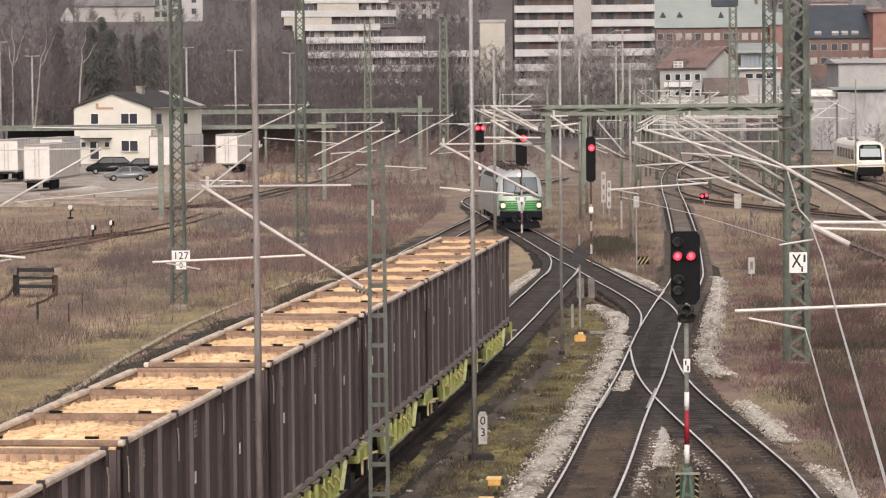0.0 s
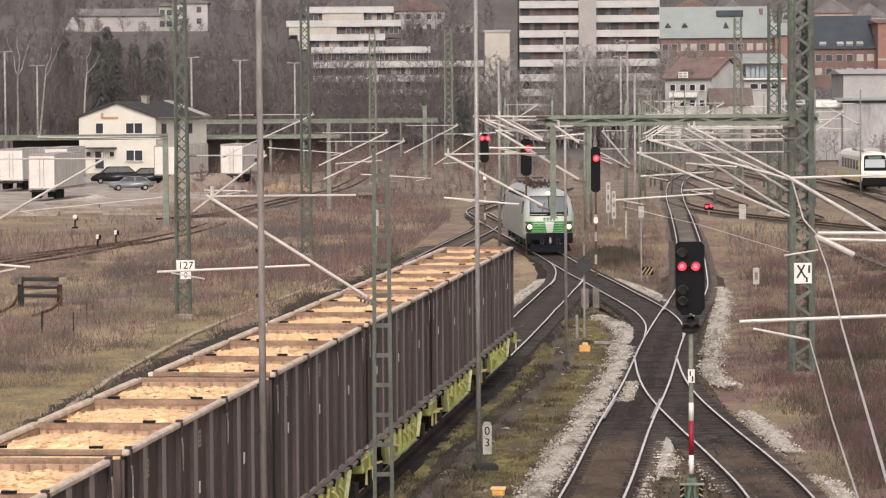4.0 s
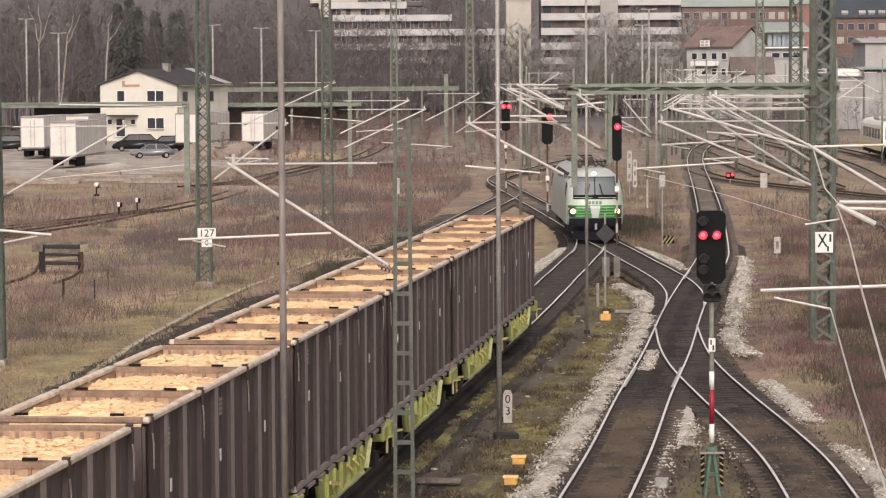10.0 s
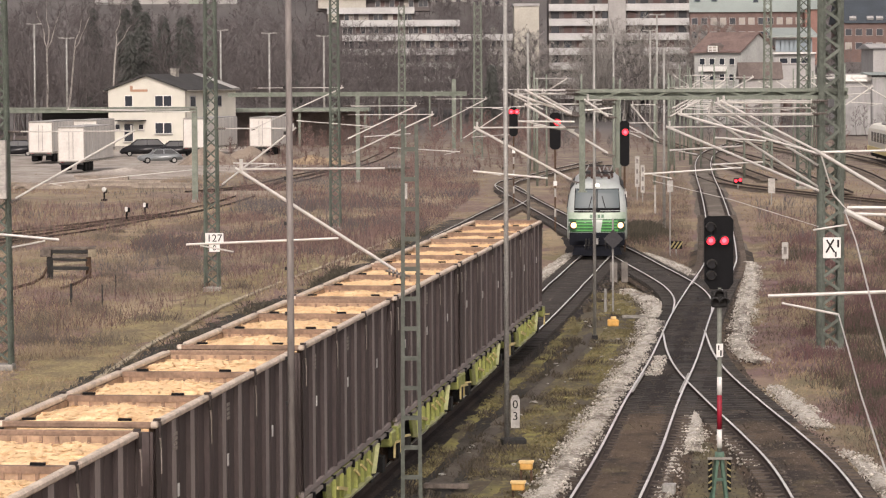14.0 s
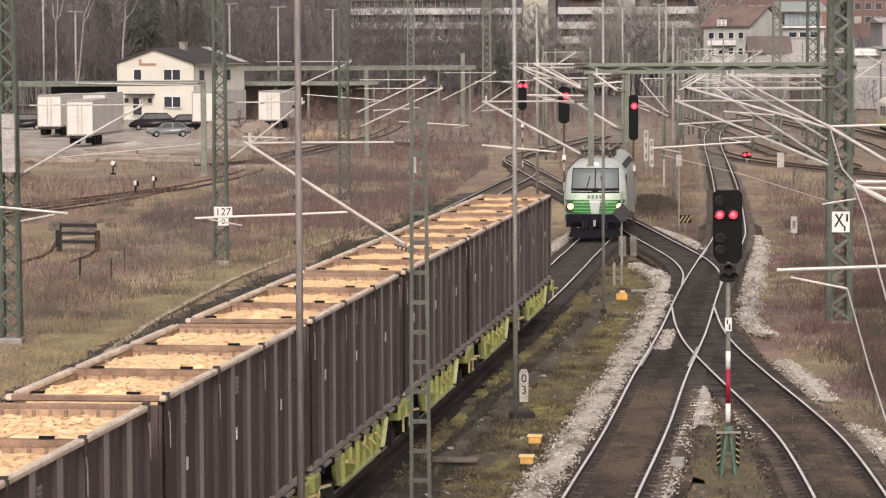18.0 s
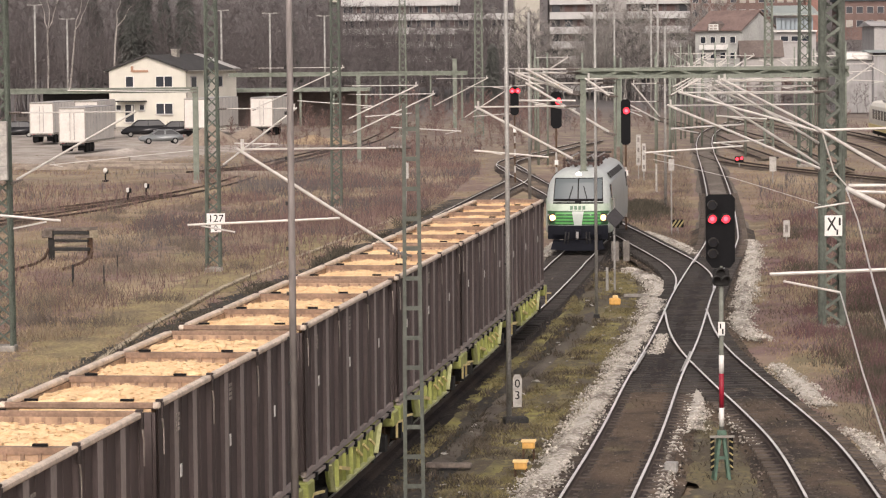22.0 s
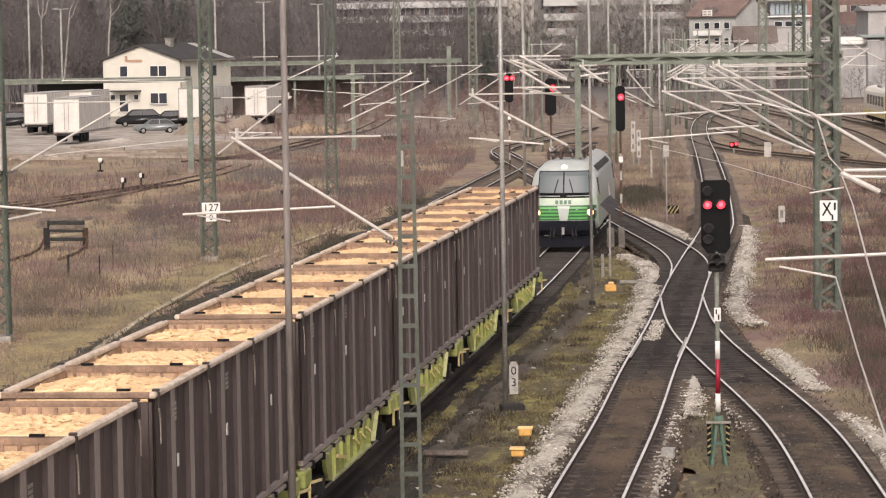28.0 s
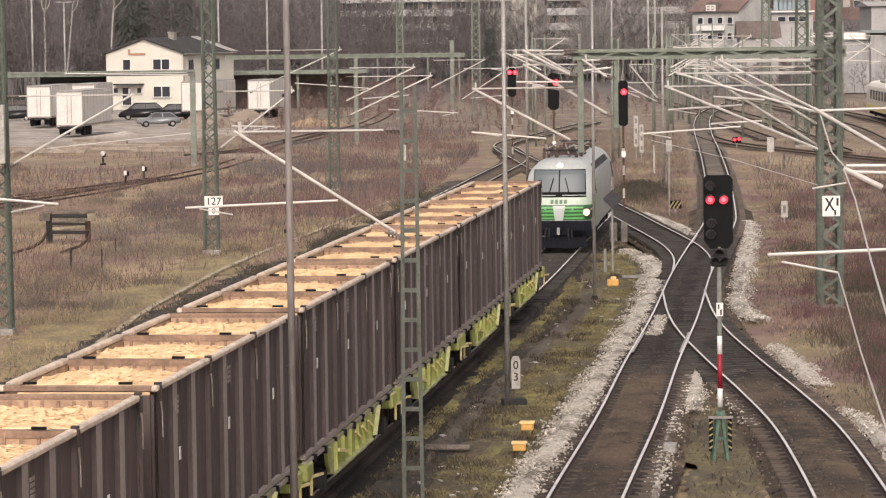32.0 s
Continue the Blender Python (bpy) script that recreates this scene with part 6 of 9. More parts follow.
def build_buffer_stop():
    t = thing("buffer_stop", pose(-17.9, 147.0, -0.3, 0, 0, 6), "old dark timber and iron buffer stop in grass", "buffer stop")
    for x, w, m in ((-0.85, 0.3, M_DARK), (0.95, 0.26, M_RUST)):
        bm = B()
        beam(bm, (x, 0.15, 0), (x, 0, 1.4), w, 0.22)
        bevel(bm, 0.02)
        part("upright", bm, m, t)
        bm = B()
        beam(bm, (x, 1.5, 0.05), (x, 0.1, 1.15), 0.14)
        part("brace", bm, M_RUST, t)
    for x, z, w, h, tilt, m in ((0.05, 1.44, 2.5, 0.13, 0, M_OLDWOOD), (-1.05, 1.22, 0.5, 0.34, 0, M_OLDWOOD), (0.1, 1.27, 1.7, 0.17, 1, M_DARK), (0.15, 1.07, 1.75, 0.16, -1, M_OLDWOOD), (1.12, 1.2, 0.4, 0.36, 0, M_TROUGH), (0.1, 0.9, 1.6, 0.12, 2, M_DARK), (0.05, 0.72, 1.5, 0.14, -3, M_TROUGH), (0.1, 0.5, 1.7, 0.16, 1, M_DARK)):
        bm = B()
        box(bm, x, -0.12, z, w, 0.2, h, 0, 0, tilt)
        bevel(bm, 0.02)
        part("plank", bm, m, t, "weathered plank")
    for pts in (((-1.0, -0.1, 0.5), (-1.15, -1.2, 0.2), (-1.5, -3.5, 0.08), (-2.4, -7.5, 0.06)), ((1.05, -0.1, 0.5), (0.95, -1.2, 0.22), (0.6, -3.5, 0.08), (-0.2, -7.5, 0.06))):
        bm = B()
        for a, b in zip(pts, pts[1:]):
            beam(bm, a, b, 0.08, 0.12)
        part("rail_stub", bm, M_RUST, t, "rusty rail end")


M_OLDWOOD = mat("grey_brown_old_timber", (0.17, 0.14, 0.12), 0.9, 0, 0.4, 3, 0.3)
build_buffer_stop()
bm = B()
box(bm, 0, 0, 0.06, 1.05, 0.22, 0.12)
bevel(bm, 0.02)
solid("drain_board", bm, M_OLDWOOD, "dark wet board lying across the footpath", "board", m=pose(-0.09, 71.8, -0.24, 0, 0, -8))
for x, y in ((-55.3, 15.9), (-51.0, 14.0), (-30.4, 14.95), (-23.9, 14.5), (-16.6, 14.1), (27.0, 14.6), (27.9, 16.7), (22.1, 14.1)):
    build_pole(x, 420, y + 0.3, 0.16, "tall slim floodlight pole at the yard's edge", True, material=M_STEEL, foot=False)


def build_small_yellow():
    t = thing("junction_box", pose(6.15, 117.6, -0.3), "yellow cable box beside pale gravel", "junction box", "yellow junction boxes")
    bm = B()
    box(bm, 0, 0, 0.17, 0.42, 0.32, 0.26)
    bevel(bm, 0.04)
    part("housing", bm, M_YELLOW, t)
    bm = B()
    box(bm, 0.02, 0, 0.35, 0.2, 0.2, 0.1)
    bevel(bm, 0.02)
    part("lid", bm, M_YELLOWLID, t, "pale yellow lid")
    bm = B()
    box(bm, 0.75, 0.6, 0.12, 0.9, 0.3, 0.1)
    solid("concrete_slab", bm, M_CONCRETE, "pale concrete slab beside the gravel", "slab", m=pose(6.4, 120.5, -0.3))
    # point machine beside the near track
    t = thing("point_machine", pose(4.95, 70.6, -0.25, 0, 0, -8), "small grey-white track box beside a rail", "track box")
    bm = B()
    box(bm, 0, 0, 0.14, 0.3, 0.3, 0.24)
    bevel(bm, 0.03)
    part("housing", bm, M_STEEL, t)


build_small_yellow()


def build_cabinet():
    t = thing("equipment_cabinet", pose(-14.5, 101.3, 5.3), "pale grey equipment cabinet fixed on a lattice mast", "cabinet")
    bm = B()
    box(bm, 0, 0, 0.95, 0.42, 0.3, 1.9)
    bevel(bm, 0.02)
    part("case", bm, M_OLDBOARD, t)
    for z in (0.45, 0.95, 1.45):
        bm = B()
        box(bm, 0, -0.16, z, 0.4, 0.02, 0.03)
        part("seam", bm, M_STEEL, t)


build_cabinet()


# ---- house, trailers, buildings ----
def build_house():
    t = thing("yard_house", pose(-36.2, 376, -0.25), "two-storey cream house with dark gable roof", "house")
    hw, D, E, Rg = 5.2, 13.4, 7.4, 9.1
    t.matrix_world = pose(-36.28, 377, -0.2, 0, 0, -23)
    bm = B()
    prism(bm, [(-hw, 0), (hw, 0), (hw, E), (0, Rg), (-hw, E)], 0, D, "y")
    part("wall", bm, M_HOUSE, t, "cream rendered wall")
    for s in (-1, 1):
        bm = B()
        prism(bm, [(0, Rg + 0.02), (s * (hw + 0.5), E - 0.13), (s * (hw + 0.5), E + 0.07), (0, Rg + 0.24)], -0.35, D + 0.35, "y")
        part("roof_slope", bm, M_ROOF, t, "dark grey roofing")
    bm = B()
    beam(bm, (0.1, D - 0.6, Rg + 0.28), (hw + 0.5, D - 0.6, E + 0.12), 1.7, 0.08)
    part("roof_sheet", bm, M_BALC, t, "pale sheet strip along the roof's far edge")
    for x, z in ((-hw - 0.45, E - 0.08), (hw + 0.52, E - 0.08)):
        bm = B()
        tube(bm, (x, -0.35, z), (x, D + 0.35, z), 0.08, n=8)
        part("gutter", bm, M_CONCRETE, t, "grey rain gutter")
    bm = B()
    tube(bm, (hw + 0.08, 0.15, 0), (hw + 0.08, 0.15, E - 0.1), 0.06, n=8)
    part("downpipe", bm, M_CONCRETE, t, "grey downpipe")
    bm = B()
    box(bm, 0, -0.03, 0.35, 2 * hw + 0.04, 0.06, 0.7)
    part("plinth", bm, M_CONCRETE, t, "grey plinth")
    bm = B()
    box(bm, 0.7, 6, Rg + 0.3, 0.75, 0.75, 1.0)
    box(bm, 0.7, 6, Rg + 0.84, 0.9, 0.9, 0.1)
    part("chimney", bm, M_CONCRETE, t, "pale chimney")
    for x, z, w in ((-2.35, 6.1, 1.1), (2.35, 6.1, 2.3), (2.35, 2.85, 2.3)):
        add_window(t, x, -0.02, z, w, 1.35)
    add_window(t, -2.4, -0.02, 2.3, 1.3, 2.2)
    add_window(t, -3.9, -0.02, 3.0, 0.7, 0.7)
    add_window(t, -0.7, -0.02, 3.0, 0.7, 0.7)
    bm = B()
    box(bm, -2.0, -0.7, 3.75, 3.9, 1.4, 0.16)
    part("canopy", bm, M_ROOF, t, "small porch canopy")
    bm = B()
    box(bm, -0.9, -0.05, 7.35, 2.2, 0.05, 0.28)
    part("wall_sign", bm, M_SIGNRED, t, "unreadable reddish wall sign")
    bm = B()
    box(bm, -2.0, -0.05, 7.6, 0.35, 0.05, 0.7)
    part("wall_emblem", bm, M_SIGNRED, t, "small reddish emblem")
    for i in range(3):
        bm = B()
        box(bm, hw + 0.02, 2 + i * 3.4, 6.0, 0.1, 1.5, 1.4)
        w = part("side_window", bm, M_BALC, t)
        bm = B()
        box(bm, hw + 0.08, 2 + i * 3.4, 6.0, 0.03, 1.2, 1.15)
        part("pane", bm, M_WINDOW, w)
    return t


def add_window(par, x, y, z, w, h, split=True):
    bm = B()
    box(bm, x, y, z, w, 0.12, h)
    win = part("window", bm, M_WHITE, par, "white window frame")
    n = 2 if w > 1.5 else 1
    for i in range(n):
        bm = B()
        pw = w / n - 0.14
        box(bm, x - w / 2 + (i + 0.5) * w / n, y - 0.07, z, pw, 0.03, h - 0.14)
        part("pane", bm, M_WINDOW, win, "dark window pane")
    bm = B()
    box(bm, x, y - 0.1, z - h / 2 - 0.05, w + 0.2, 0.2, 0.08)
    part("sill", bm, M_BALC, win)


build_house()


def build_trailer(x, y, rz, length, label):
    t = thing("box_trailer", pose(x, y, -0.1, 0, 0, rz), label, "trailer", "parked box trailers")
    bm = B()
    box(bm, 0, length / 2, 2.58, 2.6, length, 3.35)
    bevel(bm, 0.06)
    part("box_body", bm, M_TARP, t, "off-white box body")
    bm = B()
    box(bm, 0, length / 2, 4.27, 2.56, length - 0.1, 0.08)
    part("roof", bm, M_BALC, t, "pale roof")
    for s in (-1, 1):
        bm = B()
        box(bm, s * 0.64, -0.03, 2.6, 1.2, 0.05, 3.15)
        d = part("rear_door", bm, M_TARP, t)
        bm = B()
        tube(bm, (s * 0.2, -0.08, 1.2), (s * 0.2, -0.08, 3.9), 0.03, n=6)
        part("lock_bar", bm, M_STEEL, d)
        for k in range(3):
            bm = B()
            tube(bm, (s * 0.9, 1.2 + k * 1.3, 0.5), (s * 1.2, 1.2 + k * 1.3, 0.5), 0.5, n=16)
            part("wheel", bm, M_BLACK, t)
        bm = B()
        box(bm, s * 0.9, -0.05, 0.95, 0.35, 0.08, 0.14)
        part("tail_light", bm, M_RED, t)
        bm = B()
        box(bm, s * 1.27, -0.05, 2.58, 0.09, 0.08, 3.36)
        part("rear_post", bm, M_CONCRETE, t, "grey rear corner post")
        for k in range(int(length / 1.4)):
            bm = B()
            box(bm, s * 1.305, 0.7 + k * 1.4, 2.6, 0.02, 0.06, 3.2)
            part("side_rib", bm, M_BALC, t)
        bm = B()
        box(bm, s * 1.3, length / 2, 1.02, 0.05, length, 0.16)
        part("side_rail", bm, M_CONCRETE, t, "grey lower side rail")
        bm = B()
        box(bm, s * 0.75, 0.35, 0.42, 0.6, 0.04, 0.5)
        part("mud_flap", bm, M_BLACK, t)
    for z in (0.98, 4.2):
        bm = B()
        box(bm, 0, -0.06, z, 2.6, 0.08, 0.13)
        part("rear_beam", bm, M_CONCRETE, t, "grey rear frame beam")
    bm = B()
    box(bm, 0, length / 2, 0.95, 1.1, length, 0.3)
    box(bm, 0, 0, 0.75, 2.4, 0.12, 0.15)
    part("chassis", bm, M_DARK, t)
    return t


build_trailer(-36.1, 300, -6, 13, "off-white box trailer parked on gravel")
build_trailer(-43.3, 333, -7, 13, "off-white box trailer with a pale roof")
build_trailer(-39.6, 342, -5, 10, "off-white box trailer behind another")
build_trailer(-28.5, 352, -12, 13, "off-white box trailer beside the house")
build_trailer(-21.3, 356, -10, 8, "off-white box trailer before the shed")


M_CARGLASS = mat("smoked_car_glass", (0.022, 0.024, 0.027), 0.45, 0, 0.1, 0.5, 0)


def build_car(x, y, rz, label, paint, L=4.6, tall=1.0):
    """Car: rounded lower body, tapered glazed cabin, roof, lamps and rimmed wheels."""
    t = thing("parked_car", pose(x, y, -0.15, 0, 0, rz), label, "car", "parked cars")
    h = L / 2
    bm = B()
    prism(bm, [(-h, 0.4), (-h - 0.02, 0.62), (-h + 0.12, 0.8), (-h + 0.9, 0.93 * tall), (-h + 1.25, 0.97 * tall), (h - 0.6, 1.0 * tall), (h - 0.06, 0.92), (h, 0.6), (h - 0.05, 0.36), (0, 0.26), (-h + 0.1, 0.3)], -0.88, 0.88, "y")
    bevel(bm, 0.07, 2)
    part("body", bm, paint, t, smooth=True)
    z0, z1 = 0.95 * tall, 1.46 * tall
    lo = ((-h + 1.15, -0.8), (h - 0.35, -0.8), (h - 0.35, 0.8), (-h + 1.15, 0.8))
    hi = ((-h + 1.95, -0.6), (h - 1.1, -0.6), (h - 1.1, 0.6), (-h + 1.95, 0.6))
    bm = B()
    a = [bm.verts.new((px, py, z0)) for px, py in lo]
    b = [bm.verts.new((px, py, z1 - 0.06)) for px, py in hi]
    for i in range(4):
        bm.faces.new((a[i], a[(i + 1) % 4], b[(i + 1) % 4], b[i]))
    bm.faces.new(b)
    part("cabin_glass", bm, M_CARGLASS, t, "dark cabin glass")
    bm = B()
    box(bm, 0.42, 0, z1 - 0.02, L - 2.9, 1.24, 0.1)
    bevel(bm, 0.04, 2)
    part("roof", bm, paint, t, smooth=True)
    for s in (-1, 1):
        for (px, pz), (qx, qz) in (((-h + 1.15, z0), (-h + 1.95, z1)), ((0.35, z0), (0.35, z1)), ((h - 0.35, z0), (h - 1.1, z1))):
            bm = B()
            beam(bm, (px, s * 0.81, pz), (qx, s * 0.61, qz), 0.09, 0.06)
            part("pillar", bm, paint, t)
        bm = B()
        box(bm, -h + 0.06, s * 0.62, 0.72, 0.1, 0.34, 0.14)
        part("headlight", bm, M_BALC, t, "pale headlight")
        bm = B()
        box(bm, h - 0.03, s * 0.66, 0.82, 0.08, 0.3, 0.16)
        part("tail_light", bm, M_RED, t, "red tail light")
        bm = B()
        box(bm, -h + 1.45, s * 0.96, 1.0 * tall, 0.12, 0.18, 0.12)
        part("wing_mirror", bm, paint, t)
        for d in (-L / 3.3, L / 3.3):
            bm = B()
            tube(bm, (d, s * 0.68, 0.32), (d, s * 0.9, 0.32), 0.32, n=18)
            w = part("wheel", bm, M_BLACK, t)
            bm = B()
            tube(bm, (d, s * 0.88, 0.32), (d, s * 0.915, 0.32), 0.19, n=14)
            part("rim", bm, M_STEEL, w, "grey wheel rim")
    return t


M_CARDARK = mat("dark_car_paint", (0.02, 0.02, 0.022), 0.25, 0.2, 0.1)
M_CARGREY = mat("silver_grey_car_paint", (0.21, 0.225, 0.23), 0.3, 0.3, 0.1)
build_car(-49.42, 357.6, 6, "dark van parked at the edge of the gravel yard", M_CARDARK, 4.8, 1.25)
build_car(-30.2, 328, 12, "silver-grey car parked on gravel", M_CARGREY)
build_car(-34.6, 356, 8, "dark pickup car parked before the house", M_CARDARK, 5.4, 1.3)
build_car(-30.9, 354, 8, "dark car parked before the house", M_CARDARK, 5.0, 1.2)


def build_shed():
    t = thing("open_shed", pose(-27.2, 392, -0.2), "low open shed with a flat pale green roof", "shed")
    bm = B()
    box(bm, 8.6, 4, 4.75, 17.4, 9, 0.4)
    part("roof", bm, M_GREYGREEN, t, "flat grey-green roof edge")
    bm = B()
    box(bm, 8.6, 5.2, 2.2, 17, 0.3, 4.4)
    part("back_wall", bm, M_SHEDWALL, t, "brown-grey plank wall")
    for i in range(5):
        bm = B()
        box(bm, 0.4 + i * 4.1, 0.2, 2.3, 0.3, 0.3, 4.6)
        part("post", bm, M_GREYGREEN, t)
    t = thing("open_shed", pose(-50.5, 386, -0.2), "dark low shed beside the house", "shed")
    bm = B()
    box(bm, 4.5, 6, 2.4, 9, 4, 4.8)
    part("wall", bm, M_DARK, t)
    bm = B()
    box(bm, 4.5, 4, 4.9, 9.6, 8.6, 0.5)
    part("roof", bm, M_ROOF, t)


M_SHEDWALL = mat("brown_grey_planks", (0.16, 0.13, 0.12), 0.9, 0, 0.35, 0.8, 0.2)
build_shed()


def build_block(name, x, y, w, d, floors, z0, label, stair=None, fh=2.78, m_wall=None, bays=6):
    """Balcony block: dark recessed storeys between pale parapet bands, window by window."""
    t = thing(name, pose(x, y, z0), label, "apartment block", "apartment blocks")
    H = floors * fh
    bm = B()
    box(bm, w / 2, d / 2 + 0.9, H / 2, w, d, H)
    part("wall", bm, m_wall or M_LOGGIA, t, "loggia wall with the recess shade in its colour")
    for f in range(floors):
        bm = B()
        box(bm, w / 2, 0.1, f * fh + 0.55, w, 0.18, 1.4)
        box(bm, w / 2, 0.55, f * fh, w, 0.9, 0.16)
        part("balcony", bm, M_PARAPET, t, "off-white balcony parapet")
        for i in range(bays):
            x0 = (i + 0.5) * w / bays
            bm = B()
            box(bm, x0, 0.87, f * fh + 1.95, w / bays * 0.62, 0.06, 1.4)
            part("window", bm, wrng.choice((M_WINDOW, M_REDPANEL, M_CARGLASS, M_CARGLASS, M_REDPANEL, M_REDPANEL)), t)
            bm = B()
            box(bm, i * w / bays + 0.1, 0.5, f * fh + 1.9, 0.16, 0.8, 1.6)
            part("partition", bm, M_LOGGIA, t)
    bm = B()
    box(bm, w / 2, d / 2, H + 0.4, w + 0.4, d + 1.2, 0.9)
    part("roof_parapet", bm, M_PARAPET, t)
    if stair:
        a, b = stair
        bm = B()
        box(bm, (a + b) / 2, d / 2 - 0.4, H / 2 + 1.5, b - a, d + 1.5, H + 3)
        part("stair_tower", bm, M_PANEL, t, "blank pale stair tower")
    return t


M_PARAPET = mat("white_balcony_parapet", (0.47, 0.465, 0.455), 0.8, 0, 0.15, 0.4, 0.05, 3)
M_CURTAIN = mat("beige_curtained_window", (0.36, 0.33, 0.29), 0.6, 0, 0.15, 0.8, 0)
M_REDPANEL = mat("dark_red_brown_loggia_panel", (0.11, 0.07, 0.065), 0.7, 0, 0.2, 0.8, 0)
wrng = random.Random(12)
# the shade inside the recesses is put into this dark wall colour
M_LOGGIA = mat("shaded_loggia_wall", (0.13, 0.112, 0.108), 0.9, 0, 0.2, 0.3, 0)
build_block("apartment_block", 19.9, 620, 27.7, 12, 10, 0.94, "ten-storey white apartment block with balcony bands", (11.7, 15.1), fh=2.88, bays=11)


def build_terraces():
    """Stepped block: each storey has its own stretch, a white parapet, a blank cream part and dark windows."""
    t = thing("apartment_block", pose(0, 621, 0), "stepped cream and white apartment block with balcony bands", "apartment block", "apartment blocks")
    rows = ((26.7, -22.2, -4.9, -19.0, -10.8), (24.0, -26.1, -3.5, -25.6, -16.2), (21.25, -23.9, -6.6, -23.6, -21.6), (18.75, -21.2, 2.3, 0, 0), (15.9, -20.9, 12.8, 0, 0), (13.1, -20.9, 12.8, 0, 0), (10.35, -20.9, 12.8, 0, 0), (7.6, -20.9, 12.8, 0, 0), (4.9, -20.9, 12.8, 0, 0))
    for z, x0, x1, c0, c1 in rows:
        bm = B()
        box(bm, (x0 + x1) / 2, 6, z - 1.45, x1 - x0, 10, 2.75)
        st = part("storey", bm, M_LOGGIA, t, "recessed storey with its shade in the colour")
        bm = B()
        box(bm, (x0 + x1) / 2, 0.0, z, x1 - x0, 0.2, 1.25)
        box(bm, (x0 + x1) / 2, 0.55, z - 0.55, x1 - x0, 1.0, 0.16)
        part("parapet", bm, M_PARAPET, t, "off-white balcony parapet")
        if c1 > c0:
            bm = B()
            box(bm, (c0 + c1) / 2, 0.5, z - 1.4, c1 - c0, 0.8, 1.7)
            part("blank_wall", bm, M_CREAMWALL, t, "blank cream wall")
        n = int((x1 - x0) / 2.6)
        for i in range(n):
            x = x0 + (i + 0.5) * (x1 - x0) / n
            if c0 - 1.0 < x < c1 + 1.0 and c1 > c0:
                continue
            bm = B()
            box(bm, x, 0.96, z - 1.35, 2.0, 0.08, 1.4)
            w = part("window", bm, M_BALC, st, "pale window frame")
            for k in (-0.48, 0.48):
                bm = B()
                box(bm, x + k, 0.9, z - 1.35, 0.84, 0.05, 1.24)
                part("pane", bm, wrng.choice((M_WINDOW, M_WINDOW, M_WINDOW, M_CURTAIN, M_REDPANEL)), st)
    return t


M_CREAMWALL = mat("cream_rendered_wall", (0.43, 0.405, 0.35), 0.85, 0, 0.12, 0.4, 0.05, 3)
build_terraces()
t = thing("stair_tower_building", pose(13.0, 618, 0), "blank cream tower block", "building")
bm = B()
box(bm, 2.45, 6, 11, 4.9, 12, 22)
part("wall", bm, M_CREAMWALL, t)
bm = B()
box(bm, 2.45, 6, 22.2, 5.3, 12.4, 0.5)
part("roof_edge", bm, M_BALC, t)


def build_hall(x, y, w, d, z0, z1, zr, label, m_wall, m_roof, rows=(2, 9), name="brick_hall"):
    t = thing(name, pose(x, y, 0), label, "building", "town buildings")
    bm = B()
    box(bm, w / 2, d / 2, (z0 + z1) / 2, w, d, z1 - z0)
    part("wall", bm, m_wall, t)
    bm = B()
    prism(bm, [(-0.5, z1), (d + 0.5, z1), (d / 2, zr)], -0.6, w + 0.6, "x")
    part("roof", bm, m_roof, t)
    r, c = rows
    for j in range(r):
        for i in range(c):
            bm = B()
            box(bm, (i + 0.5) * w / c, -0.05, z1 - 2.2 - j * 3.3, w / c * 0.66, 0.12, 1.7)
            wd = part("window", bm, M_BALC, t)
            bm = B()
            box(bm, (i + 0.5) * w / c, -0.13, z1 - 2.2 - j * 3.3, w / c * 0.58, 0.05, 1.5)
            part("pane", bm, wrng.choice((M_WINDOW, M_WINDOW, M_WINDOW, M_CURTAIN)), wd)
    return t


M_ROOFBROWN = mat("brown_tile_roof", (0.15, 0.12, 0.108), 0.9, 0, 0.3, 0.4, 0.1, 3)
M_BLUEGLASS = glass("pale_blue_glazing", (0.25, 0.3, 0.33), 0.15)


def build_cottage(x, y, w, d, z0, z1, zr, label, wall, roof, rz=0):
    t = thing("hillside_house", pose(x, y, 0, 0, 0, rz), label, "house", "houses on the hillside")
    bm = B()
    box(bm, 0, d / 2, (z0 + z1) / 2, w, d, z1 - z0)
    part("wall", bm, wall, t)
    bm = B()
    prism(bm, [(-w / 2 - 0.5, z1), (w / 2 + 0.5, z1), (0, zr)], -0.5, d + 0.5, "y")
    part("roof", bm, roof, t)
    n = max(2, int(w / 3))
    for f in range(2):
        for i in range(n):
            bm = B()
            box(bm, -w / 2 + (i + 0.5) * w / n, -0.04, z1 - 1.6 - f * 2.9, 1.2, 0.1, 1.4)
            part("window", bm, M_WINDOW, t)
    return t


